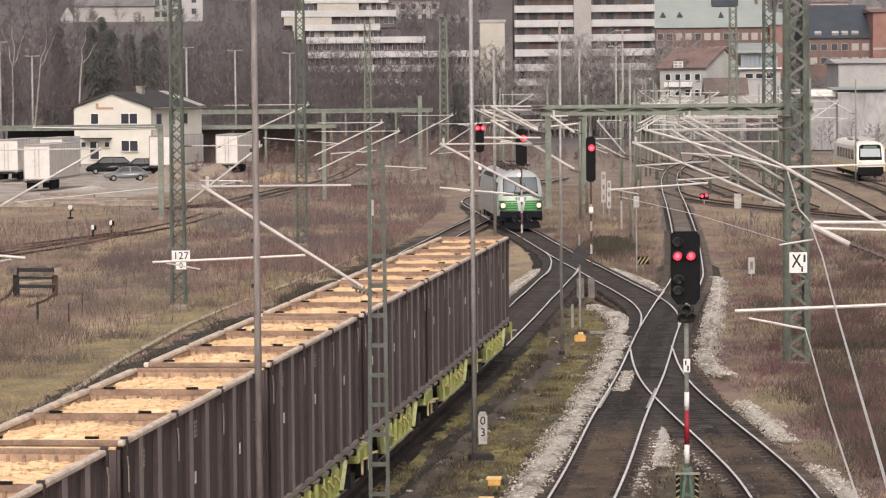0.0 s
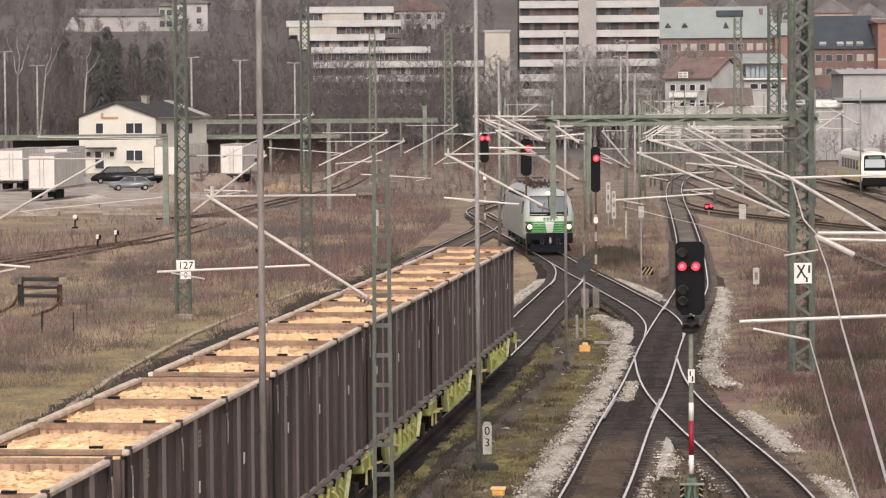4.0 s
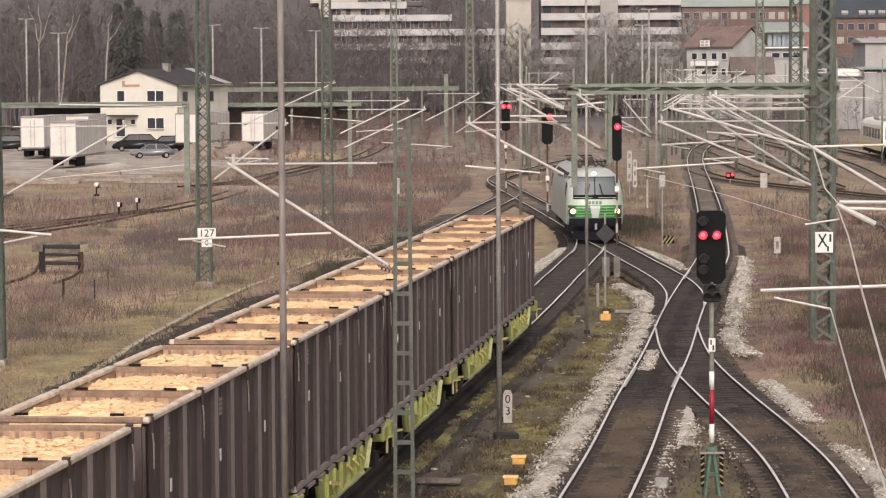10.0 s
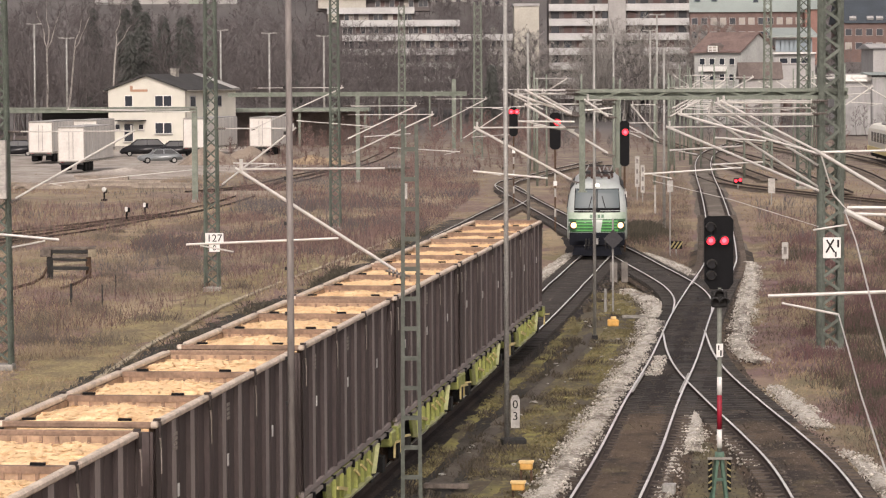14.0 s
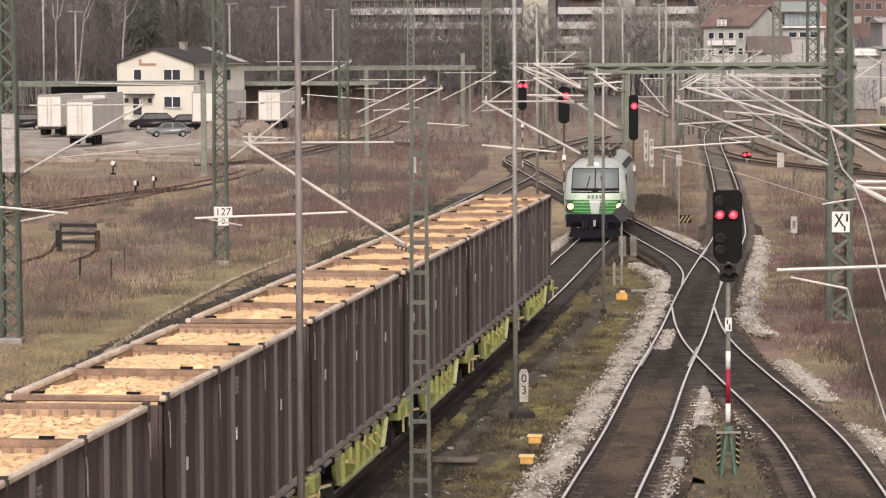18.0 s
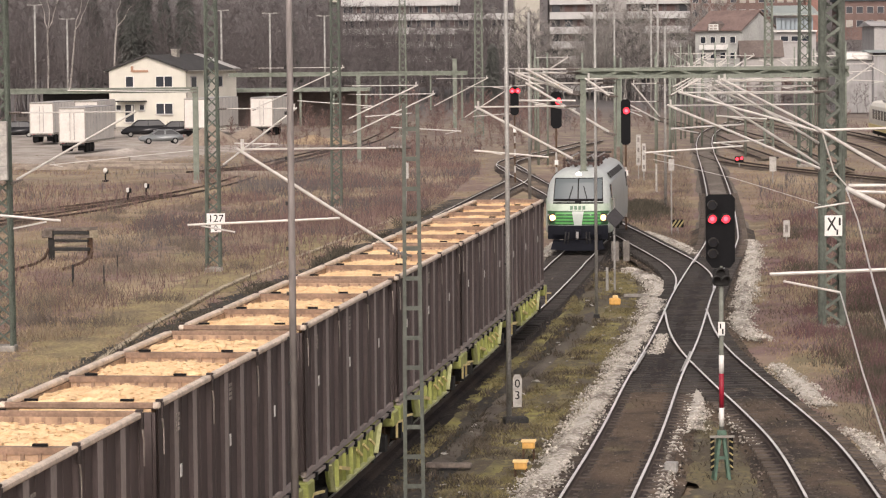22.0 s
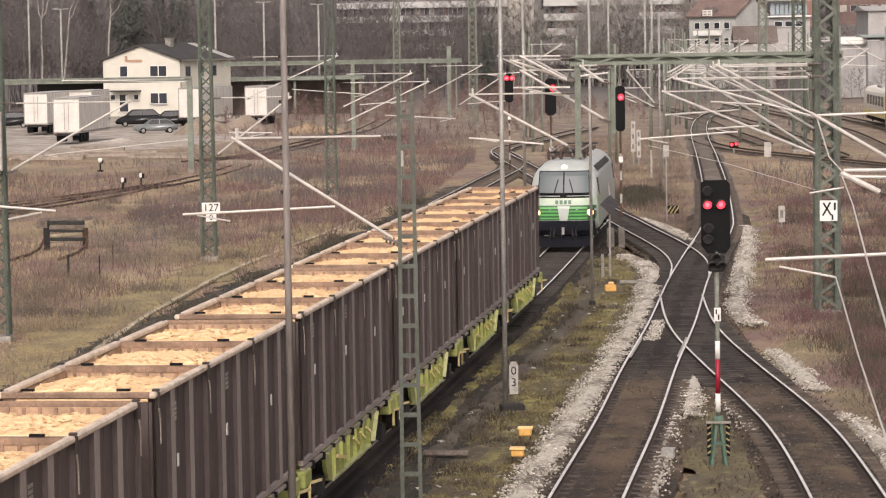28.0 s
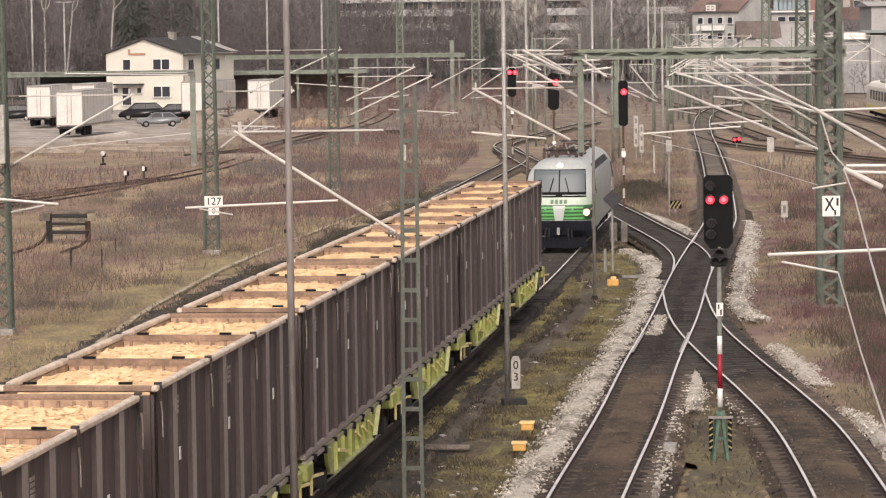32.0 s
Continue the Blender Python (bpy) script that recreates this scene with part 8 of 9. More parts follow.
def build_verge_grass():
    """Short olive grass, dark tufts and pale litter on the verge between train and track."""
    n = 85000
    y = 56 * (135 / 56) ** RNG.uniform(0, 1, n)
    u = RNG.uniform(0, 1, n)
    lo, hi = np.interp(y, [55, 70, 85, 99, 112, 135], [-3.6, -1.7, 0.2, 2.0, 3.7, 6.2]), np.interp(y, [55, 70, 85, 99, 112, 124, 135], [0.0, 1.6, 3.3, 5.0, 6.5, 7.4, 7.9])
    x = lo + (hi - lo) * u
    f = field(x, y, 0.55, 61.0) + 0.5 * field(x, y, 2.0, 62.0) + 0.25 * (u - 0.5)
    path = np.interp(y, [60, 72.9, 78.8, 85, 95.5, 102.8, 107.9, 116], [-1.9, -0.25, 0.52, 1.3, 2.8, 3.8, 4.5, 5.3])
    keep = (f + RNG.uniform(-0.25, 0.25, n) > 0.06) & (np.abs(x - path) > 0.45)
    x, y, f = x[keep], y[keep], f[keep]
    P = np.stack([x, y, np.full(len(x), -0.27)], 1)
    h = RNG.uniform(0.02, 0.06, len(x)) * (1 + np.clip(f, 0, 0.8))
    tagged(new("verge_grass", blade_mesh("verge_grass", P, h, 0.9, 0.012 + 0.00006 * y, M_MOSSGRASS)), "short olive-yellow grass on the mossy verge", "grass", kind="stuff")
    pts, hs = [], []
    for k in range(150):
        yy = 60 * (150 / 60) ** RNG.uniform(0, 1)
        uu = RNG.uniform(0, 1) ** 1.5
        cx = np.interp(yy, [55, 70, 85, 99, 112, 150], [-3.3, -1.5, 0.4, 2.2, 3.9, 7.6]) + uu * 3.4
        m = int(RNG.integers(60, 180))
        r = RNG.uniform(0.12, 0.5)
        q = RNG.normal(0, 1, (m, 2)) * [r, r * 1.6]
        pts.append(np.stack([cx + q[:, 0], yy + q[:, 1], np.full(m, -0.32)], 1))
        hs.append(RNG.uniform(0.08, 0.3, m) * np.exp(-(q ** 2).sum(1) / (2 * r * r)))
    P, hs = np.concatenate(pts), np.concatenate(hs) + 0.04
    ok = track_distance(P[:, 0], P[:, 1]) > 1.5
    P, hs = P[ok], hs[ok]
    tagged(new("grass_tufts", blade_mesh("grass_tufts", P, hs, 0.6, np.full(len(P), 0.014), M_DARKTUFT)), "dark brown withered tufts beside the train", "grass", kind="stuff")
    # weeds that have crept into the gravel and between the rails
    pts, hs = [], []
    for ln, y0, y1, n in ((LINE_A, 58, 150, 5200), (LINE_C, 58, 84, 2600)):
        line = spline(ln, 0.3)
        line = [p for p in line if y0 < p.y < y1]
        for i in range(n):
            p = line[int(RNG.integers(0, len(line)))]
            a = RNG.choice((-1, 1)) * RNG.uniform(1.2, 2.6) if i % 3 else RNG.normal(0, 0.3)
            if noise.noise((p.x + a, p.y * 0.5, 77.0)) > 0.0:
                pts.append((p.x + a, p.y + RNG.uniform(-0.3, 0.3), -0.3 if i % 3 else -0.12))
                hs.append(RNG.uniform(0.03, 0.14))
    tagged(new("track_weeds", blade_mesh("track_weeds", np.array(pts), np.array(hs), 0.8, np.full(len(pts), 0.013), M_DARKTUFT)), "small withered weeds in the ballast", "weeds", kind="stuff")
    # scraps of litter
    bm = B()
    for k in range(90):
        yy = 62 * (150 / 62) ** RNG.uniform(0, 1)
        cx = np.interp(yy, [55, 70, 85, 99, 112, 150], [-2.6, -0.9, 1.0, 2.8, 4.5, 8.0]) + RNG.uniform(0, 2.6)
        box(bm, cx, yy, -0.235, RNG.uniform(0.03, 0.14), RNG.uniform(0.04, 0.16), 0.02, RNG.uniform(0, 90), RNG.uniform(-20, 20))
    solid("litter_scraps", bm, M_OLDBOARD, "pale scraps of paper and bark on the verge", "litter", kind="stuff")


def build_brush():
    # reddish thickets of thin upright shoots
    for nm, mt, n, seed, lo, label, hmax in (("bramble_thicket", M_REDTWIG, 46000, 21.0, 0.06, "reddish-brown leafless bramble thickets", 1.5), ("weed_stalks", M_BUSHTWIG, 26000, 33.0, 0.1, "dark brown dead weed stalks", 1.1)):
        x, y = scatter(n, 70, 400, 0.9)
        d = track_distance(x, y)
        f = field(x, y, 0.07, seed) + 0.35 * field(x, y, 0.4, seed + 2)
        east = x > np.interp(y, [50, 110, 150, 300, 400], [10.5, 11.5, 14.5, 25, 27])
        west = x < np.interp(y, [50, 100, 140, 200, 300, 400], [-11, -7, -3, 2.0, 3.5, 2])
        core = (x > 9) & (x < 12) & (y > 170) & (y < 260)
        yard = (y > 255) & (x < -22) & (y < 375)
        keep = (d > 2.6) & (f > lo) & (east | west | core) & ~yard
        x, y, f = x[keep], y[keep], f[keep]
        z = np.array([ground_z(a, b) for a, b in zip(x, y)])
        h = RNG.uniform(0.25, 1.0, len(x)) * hmax * (0.25 + 1.0 * np.clip(f, 0, 0.6)) * np.clip((y - 40) / 130, 0.35, 1.0)
        A = np.stack([x, y, z], 1)
        T = A + np.stack([RNG.normal(0, 0.3, len(x)) * h, RNG.normal(0, 0.3, len(x)) * h, h], 1)
        me = stick_mesh(nm, A, T, 0.009 + 0.00006 * y, 0.004 + 0.00003 * y, mt)
        tagged(new(nm, me), label, "brush", kind="stuff")


M_REDBRUSH = mat("dull_red_shoots", (0.19, 0.125, 0.105), 0.95, 0, 0.35, 0.3, 0, 1.0, rand=0.18, island=True)
M_GREYBRUSH = mat("dull_brown_stalks", (0.195, 0.16, 0.132), 0.95, 0, 0.35, 0.3, 0, 1.0, rand=0.18, island=True)
M_STRAWBRUSH = mat("dull_straw_stalks", (0.33, 0.262, 0.175), 0.95, 0, 0.35, 0.3, 0, 1.0, rand=0.15, island=True)


def build_near_brush():
    """Knee-high brush in patches: reddish shoots, grey-brown stalks and straw clumps."""
    specs = (("red_brush", M_REDBRUSH, 22000, 0.05, 71.0, "reddish leafless shoots in patches"), ("grey_brush", M_GREYBRUSH, 14000, 0.08, 72.0, "grey-brown dead stalks in patches"), ("straw_clumps", M_STRAWBRUSH, 34000, -0.02, 73.0, "pale straw clumps among the brush"))
    for nm, mt, n, lo, seed, lb in specs:
        side = RNG.uniform(0, 1, n) < 0.55
        y = np.where(side, 72 * (190 / 72) ** RNG.uniform(0, 1, n), 105 * (235 / 105) ** RNG.uniform(0, 1, n))
        ea, wa = np.interp(y, [72, 110, 150, 190], [11.4, 12.2, 15.6, 18.5]), np.interp(y, [105, 140, 200, 235], [-12.5, -7.5, -1.5, 0.5])
        x = np.where(side, ea + RNG.uniform(0, 1, n) * (0.155 * y + 2 - ea).clip(0.5), wa - RNG.uniform(0, 1, n) * (wa + 0.155 * y + 2).clip(0.5))
        f = field(x, y, 0.22, seed) + 0.4 * field(x, y, 0.9, seed + 0.5)
        keep = (f > lo) & (track_distance(x, y) > 2.2)
        x, y, f = x[keep], y[keep], f[keep]
        z = np.array([ground_z(a, b) for a, b in zip(x, y)])
        h = RNG.uniform(0.1, 0.55, len(x)) * (0.35 + 1.2 * np.clip(f, 0, 0.6))
        A = np.stack([x, y, z], 1)
        T = A + np.stack([RNG.normal(0, 0.35, len(x)) * h, RNG.normal(0, 0.35, len(x)) * h, h], 1)
        tagged(new(nm, stick_mesh(nm, A, T, 0.005 + 0.00002 * y, 0.003 + 0.00001 * y, mt)), lb, "brush", kind="stuff")


def build_core_brush():
    """Low brown growth between the approach track and the main track."""
    for nm, mt, n, seed, lb in (("brown_weeds", M_GREYBRUSH, 16000, 81.0, "low brown weeds between the tracks"), ("red_weeds", M_REDBRUSH, 12000, 82.0, "low reddish weeds between the tracks"), ("straw_weeds", M_STRAWBRUSH, 10000, 83.0, "low straw-coloured weeds between the tracks")):
        y = 140 * (300 / 140) ** RNG.uniform(0, 1, n)
        lo, hi = np.interp(y, [140, 165, 200, 300], [10.2, 9.6, 8.6, 7.2]), np.interp(y, [140, 200, 240, 300], [11.0, 16.0, 19.0, 22.0])
        x = lo + (hi - lo) * RNG.uniform(0, 1, n)
        f = field(x, y, 0.35, seed) + 0.4 * field(x, y, 1.1, seed + 0.5)
        keep = (f > -0.05) & (track_distance(x, y) > 1.7)
        x, y, f = x[keep], y[keep], f[keep]
        z = np.array([ground_z(a, b) for a, b in zip(x, y)])
        h = RNG.uniform(0.1, 0.5, len(x)) * (0.4 + 1.1 * np.clip(f, 0, 0.6))
        A = np.stack([x, y, z], 1)
        T = A + np.stack([RNG.normal(0, 0.5, len(x)) * h, RNG.normal(0, 0.5, len(x)) * h, h], 1)
        tagged(new(nm, stick_mesh(nm, A, T, 0.012, 0.006, mt)), lb, "weeds", kind="stuff")


def build_mid_brush():
    """Reddish and grey brush west of the sidings, farther out."""
    for nm, mt, n, seed, lo, lb in (("red_brush", M_REDTWIG, 24000, 95.0, -0.02, "dull red leafless brush beside the sidings"), ("grey_brush", M_BUSHTWIG, 16000, 96.0, 0.05, "grey-brown leafless brush beside the sidings")):
        y = 165 * (310 / 165) ** RNG.uniform(0, 1, n)
        hi, lo_x = np.interp(y, [165, 200, 250, 310], [-4.0, -0.5, 2.5, 3.0]), np.interp(y, [165, 220, 310], [-18.0, -15.0, -20.0])
        x = lo_x + (hi - lo_x) * RNG.uniform(0, 1, n)
        f = field(x, y, 0.12, seed) + 0.4 * field(x, y, 0.5, seed + 0.5)
        keep = (f > lo) & (track_distance(x, y) > 2.0)
        x, y, f = x[keep], y[keep], f[keep]
        z = np.array([ground_z(a, b) for a, b in zip(x, y)])
        h = RNG.uniform(0.2, 0.8, len(x)) * (0.4 + 1.2 * np.clip(f, 0, 0.6))
        A = np.stack([x, y, z], 1)
        T = A + np.stack([RNG.normal(0, 0.4, len(x)) * h, RNG.normal(0, 0.4, len(x)) * h, h], 1)
        tagged(new(nm, stick_mesh(nm, A, T, 0.014, 0.007, mt)), lb, "brush", kind="stuff")


def build_clumps():
    """Low rounded brambles and dead clumps, denser than the stalks round them."""
    for nm, mt, count, west, seed, lb in (("bramble_clumps", M_REDCLUMP, 110, False, 5, "low reddish bramble clumps beside the tracks"), ("olive_clumps", M_SCRUB, 90, False, 6, "low dark olive clumps beside the tracks"), ("dead_clumps", M_GREYBRUSH, 60, True, 7, "low grey-brown clumps in the withered field")):
        rg = np.random.default_rng(seed)
        A, T = [], []
        for k in range(count):
            y = (75 if not west else 105) * (2.6 if not west else 2.2) ** rg.uniform(0, 1)
            if west:
                e = np.interp(y, [105, 140, 200, 235], [-12.5, -8.0, -2.5, -0.5])
                x = e - rg.uniform(0, 1) * max(1.0, e + 0.155 * y)
            else:
                e = np.interp(y, [72, 110, 150, 195], [11.6, 12.2, 15.8, 18.8])
                x = e + rg.uniform(0, 1) ** 0.8 * max(1.0, 0.15 * y - e)
            r, m = rg.uniform(0.3, 0.95), int(rg.integers(120, 260))
            q = rg.normal(0, 1, (m, 2)) * [r, r * 1.3]
            z = ground_z(x, y)
            h = rg.uniform(0.25, 0.7, m) * np.exp(-(q ** 2).sum(1) / (3 * r * r)) * (0.5 + r * 0.5)
            a = np.stack([x + q[:, 0], y + q[:, 1], np.full(m, z - 0.03)], 1)
            A.append(a)
            T.append(a + np.stack([rg.normal(0, 0.5, m) * h, rg.normal(0, 0.5, m) * h, h + 0.05], 1))
        A, T = np.concatenate(A), np.concatenate(T)
        ok = track_distance(A[:, 0], A[:, 1]) > 2.2
        tagged(new(nm, stick_mesh(nm, A[ok], T[ok], 0.011, 0.005, mt)), lb, "brush", kind="stuff")


M_REDCLUMP = mat("dark_red_bramble_shoots", (0.17, 0.095, 0.095), 0.95, 0, 0.35, 0.3, 0, 1.0, rand=0.2, island=True)


def build_dark_thicket():
    """A dark low thicket between the approach track and the main track."""
    rg = np.random.default_rng(44)
    n = 5200
    q = rg.normal(0, 1, (n, 2)) * [0.85, 4.2]
    x, y = 11.3 + q[:, 0] + q[:, 1] * 0.05, 183.7 + q[:, 1]
    h = rg.uniform(0.2, 0.9, n) * np.exp(-((q / [0.85, 4.2]) ** 2).sum(1) / 4)
    A = np.stack([x, y, np.full(n, -0.35)], 1)
    ok = track_distance(x, y) > 1.6
    T = A + np.stack([rg.normal(0, 0.45, n) * h, rg.normal(0, 0.45, n) * h, h + 0.05], 1)
    tagged(new("dark_thicket", stick_mesh("dark_thicket", A[ok], T[ok], 0.016, 0.008, M_SCRUB)), "dark brown leafless thicket beside the approach track", "brush", kind="stuff")


def build_shrub_strip():
    """Low dark scrub in the strip behind the standing train."""
    n = 40000
    y = RNG.uniform(62, 190, n)
    x = np.interp(y, [60, 100, 135, 165, 190], [-12.0, -9.3, -5.9, -2.0, 0.4]) + RNG.normal(0, 0.7, n)
    f = field(x, y, 0.35, 55.0) + 0.4 * field(x, y, 1.2, 3.0)
    keep = (f > -0.12) & (track_distance(x, y) > 1.9)
    x, y, f = x[keep], y[keep], f[keep]
    z = np.array([ground_z(a, b) for a, b in zip(x, y)])
    h = RNG.uniform(0.15, 0.62, len(x)) * (0.6 + f) * np.interp(y, [62, 110, 150], [0.35, 0.5, 1.0])
    A = np.stack([x, y, z], 1)
    T = A + np.stack([RNG.normal(0, 0.6, len(x)) * h, RNG.normal(0, 0.6, len(x)) * h, h], 1)
    tagged(new("low_scrub", stick_mesh("low_scrub", A, T, 0.02, 0.01, M_SCRUB)), "low dark olive scrub behind the train", "scrub", kind="stuff")


M_SCRUB = mat("dark_olive_scrub", (0.085, 0.076, 0.055), 0.95, 0, 0.4, 0.4, 0, 3, rand=0.4, island=True, col2=(0.07, 0.06, 0.045))


def tree_sticks(h, spread, rng, n2=9, n3=9, n4=5, start=0.25, up=0.5, thick=1.0):
    """Trunk and limbs, then twigs, then the finest sprays: three lists of sticks."""
    limbs, twigs, sprays = [], [], []
    r = h * 0.013 * thick
    p = np.zeros(3)
    segs = []
    for i in range(6):
        q = p + np.array([rng.normal(0, 0.02) * h, rng.normal(0, 0.02) * h, h / 6 * 0.92])
        segs.append((p, q))
        limbs.append((p, q, r * (1 - i * 0.15), r * (1 - (i + 1) * 0.15)))
        p = q
    for k in range(n2 + 4):
        f = start + (0.97 - start) * (k + rng.uniform(0, 1)) / (n2 + 4)
        i = min(5, int(f * 6))
        a, b = segs[i]
        s = a + (b - a) * (f * 6 - i)
        ang = k * 2.4 + rng.uniform(-0.5, 0.5)
        ln = spread * h * (1.15 - f) * rng.uniform(0.7, 1.2) + 0.05 * h
        dr = np.array([math.cos(ang), math.sin(ang), up + rng.uniform(0, 0.6)])
        dr /= np.linalg.norm(dr)
        e = s + dr * ln
        limbs.append((s, e, r * 0.45 * (1.1 - f), r * 0.15))
        for j in range(n3):
            g = rng.uniform(0.25, 1)
            s2 = s + (e - s) * g
            d2 = dr + rng.normal(0, 0.55, 3) + np.array([0, 0, 0.35])
            d2 /= np.linalg.norm(d2)
            e2 = s2 + d2 * ln * rng.uniform(0.25, 0.55)
            twigs.append((s2, e2, r * 0.13, r * 0.05))
            for q in range(n4):
                g2 = rng.uniform(0.2, 1)
                s3 = s2 + (e2 - s2) * g2
                d3 = d2 + rng.normal(0, 0.6, 3)
                d3 /= np.linalg.norm(d3)
                sprays.append((s3, s3 + d3 * ln * rng.uniform(0.15, 0.36), r * 0.08, r * 0.04))
    return limbs, twigs, sprays


def sticks_to_mesh(name, rows, material):
    return stick_mesh(name, [r[0] for r in rows], [r[1] for r in rows], np.array([r[2] for r in rows]), np.array([r[3] for r in rows]), material)


TREES = []
for i in range(5):
    rg = np.random.default_rng(100 + i)
    TREES.append(tree_sticks(1.0, (0.3, 0.22, 0.34, 0.18, 0.26)[i], rg, n2=12, n3=10, n4=8, start=(0.2, 0.3, 0.15, 0.25, 0.1)[i], thick=0.9))


def wood(name, spots, label, material, thick=1.6, step=1):
    """Many bare trees of a far wood as one mass: three-sided limbs and twigs, two-triangle sprays."""
    verts, faces, at = [], [], 0
    prism_faces = np.array([[0, 1, 4, 3], [1, 2, 5, 4], [2, 0, 3, 5]])
    for x, y, h, k in spots:
        limbs, twigs, sprays = TREES[k]
        sprays = sprays[int(RNG.integers(0, step))::step]
        t = RNG.uniform(0, 6.28)
        M = np.array([[math.cos(t), -math.sin(t), 0], [math.sin(t), math.cos(t), 0], [0, 0, 1]])
        o = np.array([[x, y, ground_z(x, y)]])
        for rows, sides in ((limbs, 3), (twigs[::max(1, step - 1)] + sprays, 2)):
            a = np.array([r[0] for r in rows]) * h @ M.T + o
            b = np.array([r[1] for r in rows]) * h @ M.T + o
            r0 = np.maximum(np.array([r[2] for r in rows]) * h, 0.02 * thick if sides == 3 else 0.012 * thick)[:, None]
            r1 = np.maximum(np.array([r[3] for r in rows]) * h, 0.014 * thick if sides == 3 else 0.008 * thick)[:, None]
            d = b - a
            d /= np.linalg.norm(d, axis=1, keepdims=True) + 1e-9
            u = np.cross(d, np.where(np.abs(d[:, 2:3]) > 0.9, np.array([[0, 1.0, 0]]), np.array([[0, 0, 1.0]])))
            u /= np.linalg.norm(u, axis=1, keepdims=True) + 1e-9
            v = np.cross(d, u)
            n = len(rows)
            if sides == 3:
                ring = [c + r * (u * math.cos(2.0944 * q) + v * math.sin(2.0944 * q)) for c, r in ((a, r0), (b, r1)) for q in range(3)]
                verts.append(np.stack(ring, 1).reshape(-1, 3))
                faces.append((np.arange(n)[:, None, None] * 6 + prism_faces[None]).reshape(-1, 4) + at)
                at += 6 * n
            else:
                w = u * RNG.uniform(-1, 1, (n, 1)) + v * RNG.uniform(-1, 1, (n, 1))
                w /= np.linalg.norm(w, axis=1, keepdims=True) + 1e-9
                verts.append(np.stack([a - w * r0, a + w * r0, b + w * r1, b - w * r1], 1).reshape(-1, 3))
                faces.append(np.arange(n)[:, None] * 4 + np.array([[0, 1, 2, 3]]) + at)
                at += 4 * n
    V_all, F_all = np.concatenate(verts), np.concatenate(faces)
    me = bpy.data.meshes.new(name)
    me.vertices.add(len(V_all))
    me.vertices.foreach_set("co", V_all.ravel())
    me.loops.add(F_all.size)
    me.loops.foreach_set("vertex_index", F_all.ravel())
    me.polygons.add(len(F_all))
    me.polygons.foreach_set("loop_start", np.arange(0, F_all.size, 4))
    me.update(calc_edges=True)
    me.materials.append(material)
    return tagged(new(name, me), label, "woodland", kind="stuff")


def spots(n, x0, x1, y0, y1, h0, h1, seed):
    rg = np.random.default_rng(seed)
    out = [(rg.uniform(x0, x1), rg.uniform(y0, y1), rg.uniform(h0, h1), int(rg.integers(0, 5))) for _ in range(n)]
    far = track_distance(np.array([o[0] for o in out]), np.array([o[1] for o in out]))
    return [o for o, d in zip(out, far) if d > 2.6]


M_PALETWIG = mat("pale_grey_twigs", (0.3, 0.28, 0.26), 0.95, 0, 0.4, 0.4, 0, 3, rand=0.35, island=True)
build_grass()
build_verge_grass()
build_brush()
build_near_brush()
build_core_brush()
build_mid_brush()
build_clumps()
build_shrub_strip()
build_dark_thicket()
wood("bare_woodland", spots(165, -95, -20, 425, 520, 12.5, 20, 1), "dense leafless grey-brown woodland behind the house", M_BUSHTWIG, step=2)
wood("bare_woodland", spots(50, -30, 9, 500, 608, 9, 15, 2), "leafless trees before the apartment blocks", M_BUSHTWIG, step=2)
wood("bare_woodland", spots(30, 12, 60, 530, 605, 4, 8, 3), "low leafless trees and shrubs before the town", M_BUSHTWIG, step=3)
wood("bare_woodland", spots(22, 60, 105, 480, 640, 6, 12, 6), "leafless trees beside the depot", M_BUSHTWIG, step=3)
wood("bare_woodland", spots(70, -24, 9, 565, 614, 14, 20.5, 12), "tall leafless trees close before the apartment blocks", M_BUSHTWIG, step=3)
wood("thin_bare_trees", spots(74, 19, 52, 575, 612, 12, 21, 15), "thin pale leafless trees before the tall apartment block", M_PALETWIG, 1.0, step=2)
wood("thin_bare_trees", spots(16, 9, 20, 585, 612, 14, 20, 33), "thin grey leafless trees before the cream tower", M_PALETWIG, 1.2, step=2)
wood("bare_woodland", spots(40, 50, 104, 575, 700, 8, 14, 16), "leafless trees before the brick halls", M_BUSHTWIG, 1.3, step=3)
wood("red_shrubs", spots(36, 50, 68, 520, 552, 3.5, 7.0, 17), "rounded reddish leafless shrubs before the town houses", M_REDTWIG, 1.3, step=4)
wood("dead_scrub", spots(45, -4, 40, 345, 420, 1.2, 3.0, 13), "grey-brown leafless scrub between the far tracks", M_BUSHTWIG, 1.0, step=5)
wood("dead_scrub", spots(75, 28, 66, 425, 500, 2.5, 5.2, 31), "grey-brown leafless scrub before the town houses", M_BUSHTWIG, 1.2, step=4)
wood("hillside_woodland", spots(220, -130, -24, 625, 735, 6, 9.5, 9), "leafless trees on the slope below the houses", M_BUSHTWIG, 2.0, step=4)
wood("hillside_woodland", spots(70, -130, -24, 740, 798, 3.5, 6.5, 21), "low leafless trees before the hillside houses", M_BUSHTWIG, 2.2, step=5)
wood("hillside_woodland", spots(90, -140, -20, 810, 960, 7, 11, 22), "leafless trees behind the hillside houses", M_BUSHTWIG, 2.6, step=5)
wood("hillside_woodland", spots(60, -30, 14, 680, 780, 13, 18, 10), "leafless trees behind the apartment blocks", M_BUSHTWIG, 2.2, step=3)
wood("hillside_woodland", spots(60, -34, 20, 800, 885, 10, 14, 11), "leafless trees before the upper houses", M_BUSHTWIG, 2.4, step=4)
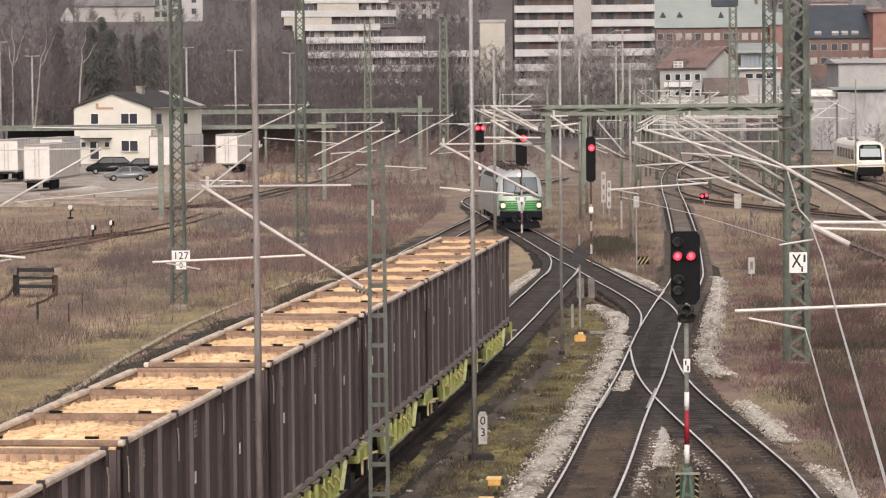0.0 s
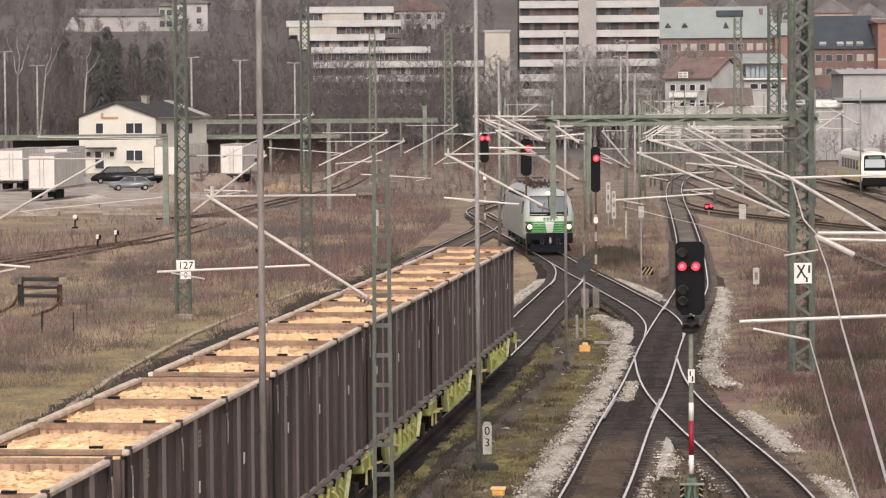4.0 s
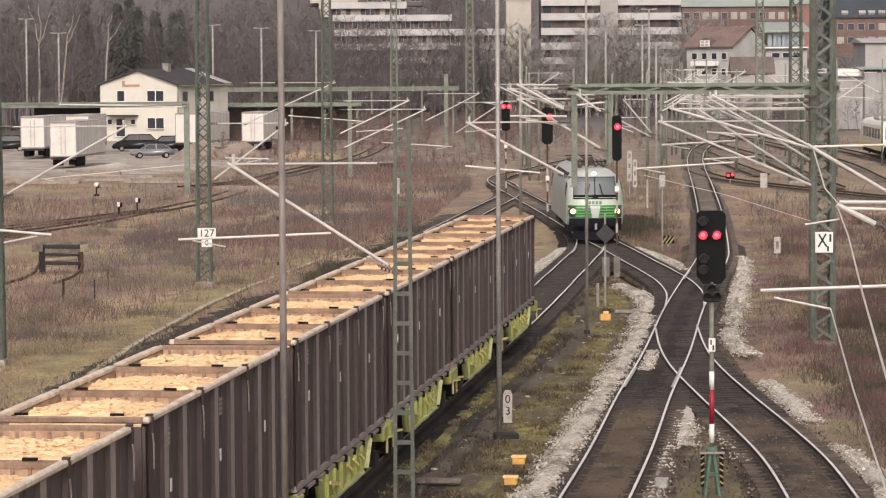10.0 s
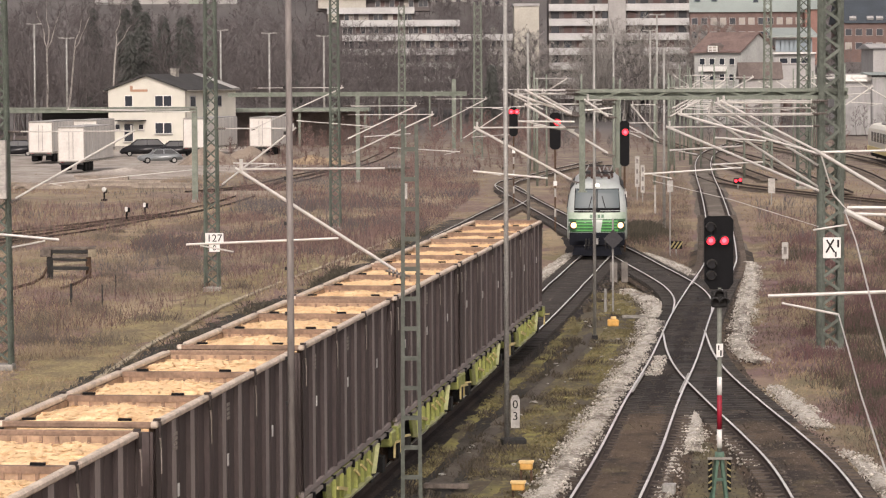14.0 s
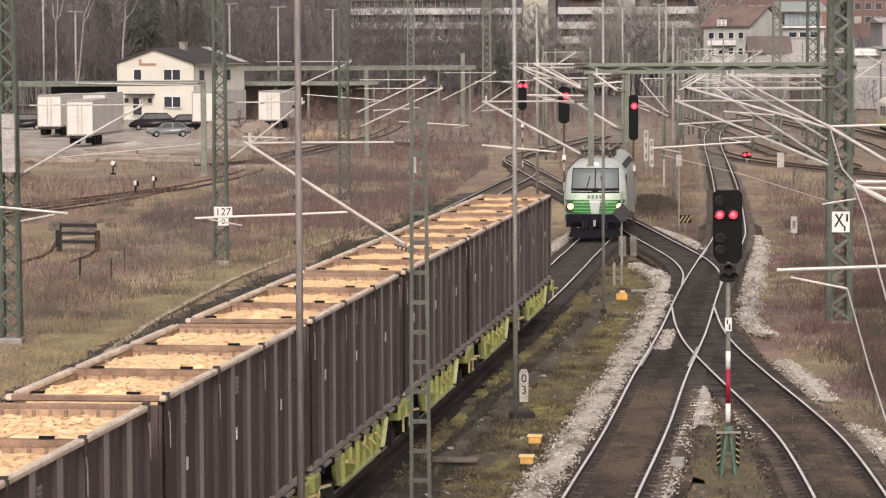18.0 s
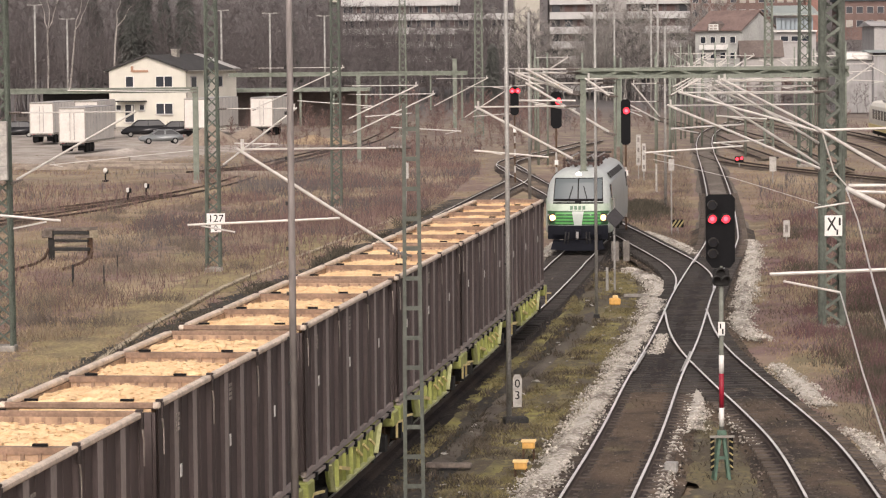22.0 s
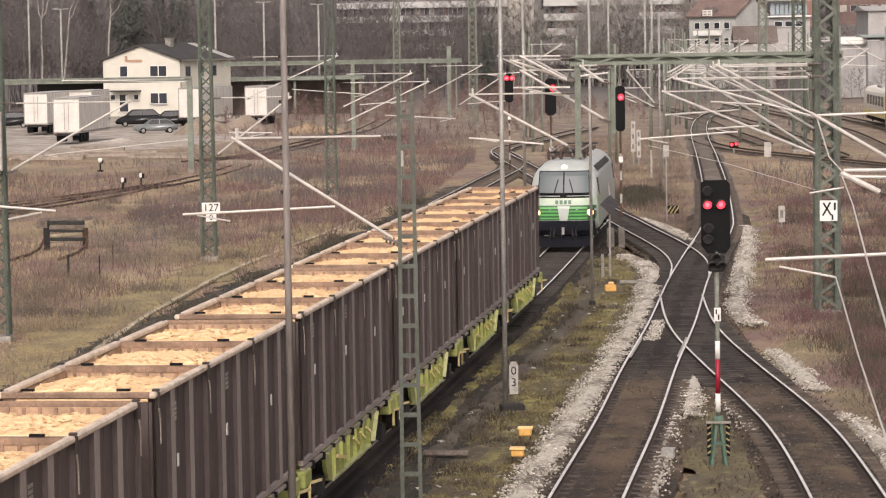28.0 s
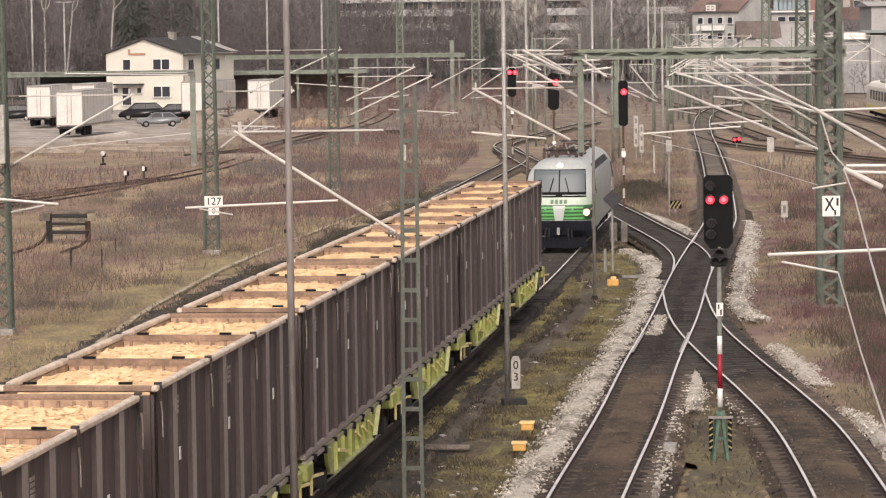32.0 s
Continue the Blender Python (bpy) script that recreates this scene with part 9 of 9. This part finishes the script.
wood("hillside_woodland", spots(130, -130, 150, 690, 1050, 8, 13, 8), "leafless trees on the town hill", M_BUSHTWIG, 2.4, step=4)
wood("red_shrubs", spots(100, -24, 12, 330, 460, 2.0, 5.0, 4), "reddish leafless shrubs along the yard's end", M_REDTWIG, 1.0, step=4)
wood("red_shrubs", spots(150, -24, 14, 285, 420, 0.8, 2.2, 24), "low mauve-brown leafless brush at the yard's far end", M_REDTWIG, 0.9, step=6)
wood("red_shrubs", spots(40, 14, 50, 330, 460, 1.5, 3.5, 5), "low leafless shrubs at the yard's end", M_REDTWIG, 1.0, step=5)


def build_tree(x, y, h, k, label, bark, twig):
    t = thing("bare_tree", pose(x, y, ground_z(x, y)), label, "tree", "single bare trees")
    limbs, twigs, sprays = TREES[k]
    twigs = twigs + sprays[::2]
    sc = lambda rows, lo: [(r[0] * h, r[1] * h, max(r[2] * h, lo), max(r[3] * h, lo * 0.6)) for r in rows]
    shared("trunk", sticks_to_mesh("trunk", sc(limbs, 0.07), bark), t, pose(0, 0, 0))
    shared("crown", sticks_to_mesh("crown", sc(twigs, 0.025), twig), t, pose(0, 0, 0))
    return t


def build_birch(x, y, stem, forks, label):
    """A slim pale stem with a few steep forks and fine twigs."""
    t = thing("bare_tree", pose(x, y, ground_z(x, y)), label, "tree", "single bare trees")
    rg = np.random.default_rng(int(abs(x) * 10))
    limbs, twigs = [], []

    def limb(a, b, r0, r1, bend=0.25):
        pts = [np.array(a) + (np.array(b) - np.array(a)) * k / 5 + np.append(rg.normal(0, bend, 2), 0) * (0 < k < 5) * 0.5 for k in range(6)]
        for k in range(5):
            limbs.append((pts[k], pts[k + 1], r0 + (r1 - r0) * k / 5, r0 + (r1 - r0) * (k + 1) / 5))
        for k in range(26):
            g = rg.uniform(0.35, 1)
            p = np.array(a) + (np.array(b) - np.array(a)) * g
            q = p + np.append(rg.normal(0, 0.7, 2), rg.uniform(0.3, 1.6))
            twigs.append((p, q, 0.03, 0.015))
            for _ in range(4):
                twigs.append((p + (q - p) * rg.uniform(0.3, 1), q + rg.normal(0, 0.5, 3), 0.016, 0.01))
    top = (stem[0], 0, stem[1])
    limb((0, 0, 0), top, 0.17, 0.12, 0.1)
    for fx, fz in forks:
        limb(top, (fx, rg.uniform(-1, 1), fz), 0.1, 0.03)
    shared("trunk", sticks_to_mesh("trunk", limbs, M_BIRCH), t, pose(0, 0, 0))
    shared("crown", sticks_to_mesh("crown", twigs, M_BUSHTWIG), t, pose(0, 0, 0))
    return t


build_birch(-54.2, 424, (0.1, 12.6), ((-1.4, 18.0), (0.2, 19.4), (1.9, 18.0)), "pale-stemmed forked birch before the wood")
build_birch(-51.6, 424, (1.2, 12.5), ((2.5, 18.6), (3.4, 17.0)), "slim leaning pale birch before the wood")
build_birch(-45.7, 424, (0.9, 12.8), ((1.6, 17.9), (3.2, 16.0)), "slim pale birch behind the house")
for x, h in ((12.2, 15), (14.8, 17), (31.0, 16), (33.0, 14)):
    build_tree(x, 560, h, 3, "tall pale bare poplar before the apartment block", M_PALETWIG, M_BUSHTWIG)


def build_conifer(x, y, h, label):
    t = thing("conifer_tree", pose(x, y, ground_z(x, y)), label, "tree", "conifers in the wood")
    bm = B()
    tube(bm, (0, 0, 0), (0, 0, h), 0.22, 0.03)
    part("trunk", bm, M_BARK, t)
    A, Bp = [], []
    rg = np.random.default_rng(int(x * 10) % 1000)
    for i in range(1500):
        f = rg.uniform(0.06, 1) ** 0.8
        z = h * f
        a = rg.uniform(0, 6.28)
        L = h * 0.2 * (1 - f) * rg.uniform(0.5, 1.1) + 0.25
        s = rg.uniform(0.1, 0.9) * L
        A.append((math.cos(a) * s, math.sin(a) * s, z))
        Bp.append((math.cos(a + rg.normal(0, 0.25)) * (s + 0.6), math.sin(a + rg.normal(0, 0.25)) * (s + 0.6), z - 0.25 - rg.uniform(0, 0.4)))
    shared("needle_crown", stick_mesh("needle_crown", A, Bp, 0.11, 0.03, M_CONIFER), t, pose(0, 0, 0))
    return t


for x, y, h in ((-44.5, 455, 18), (-47.5, 480, 20.5), (-41.5, 458, 17.5), (-39.5, 466, 17.5), (-23.5, 470, 14), (6.5, 470, 10.5), (-53.0, 470, 19), (-46, 448, 18.5), (-43, 446, 18), (-37.5, 452, 17.5), (-40.5, 448, 16.5), (-37, 446, 15.5), (-44.5, 440, 15)):
    build_conifer(x, y, h, "dark green conifer among bare trees")


def motions():
    walk(LOCO, [(t, loco_pose(t)) for t in [i * 0.5 for i in range(65)]])
    times, last = [0.0], front_y(0)
    for i in range(1, 321):
        if last - front_y(i / 10) > 0.75 or i == 320:
            times.append(i / 10)
            last = front_y(i / 10)
    for wheel, y in WHEELSETS:
        walk(wheel, [(t, pose(0, y, 0.625, (front_y(0) - front_y(t)) / 0.625 * 57.2958)) for t in times])


motions()
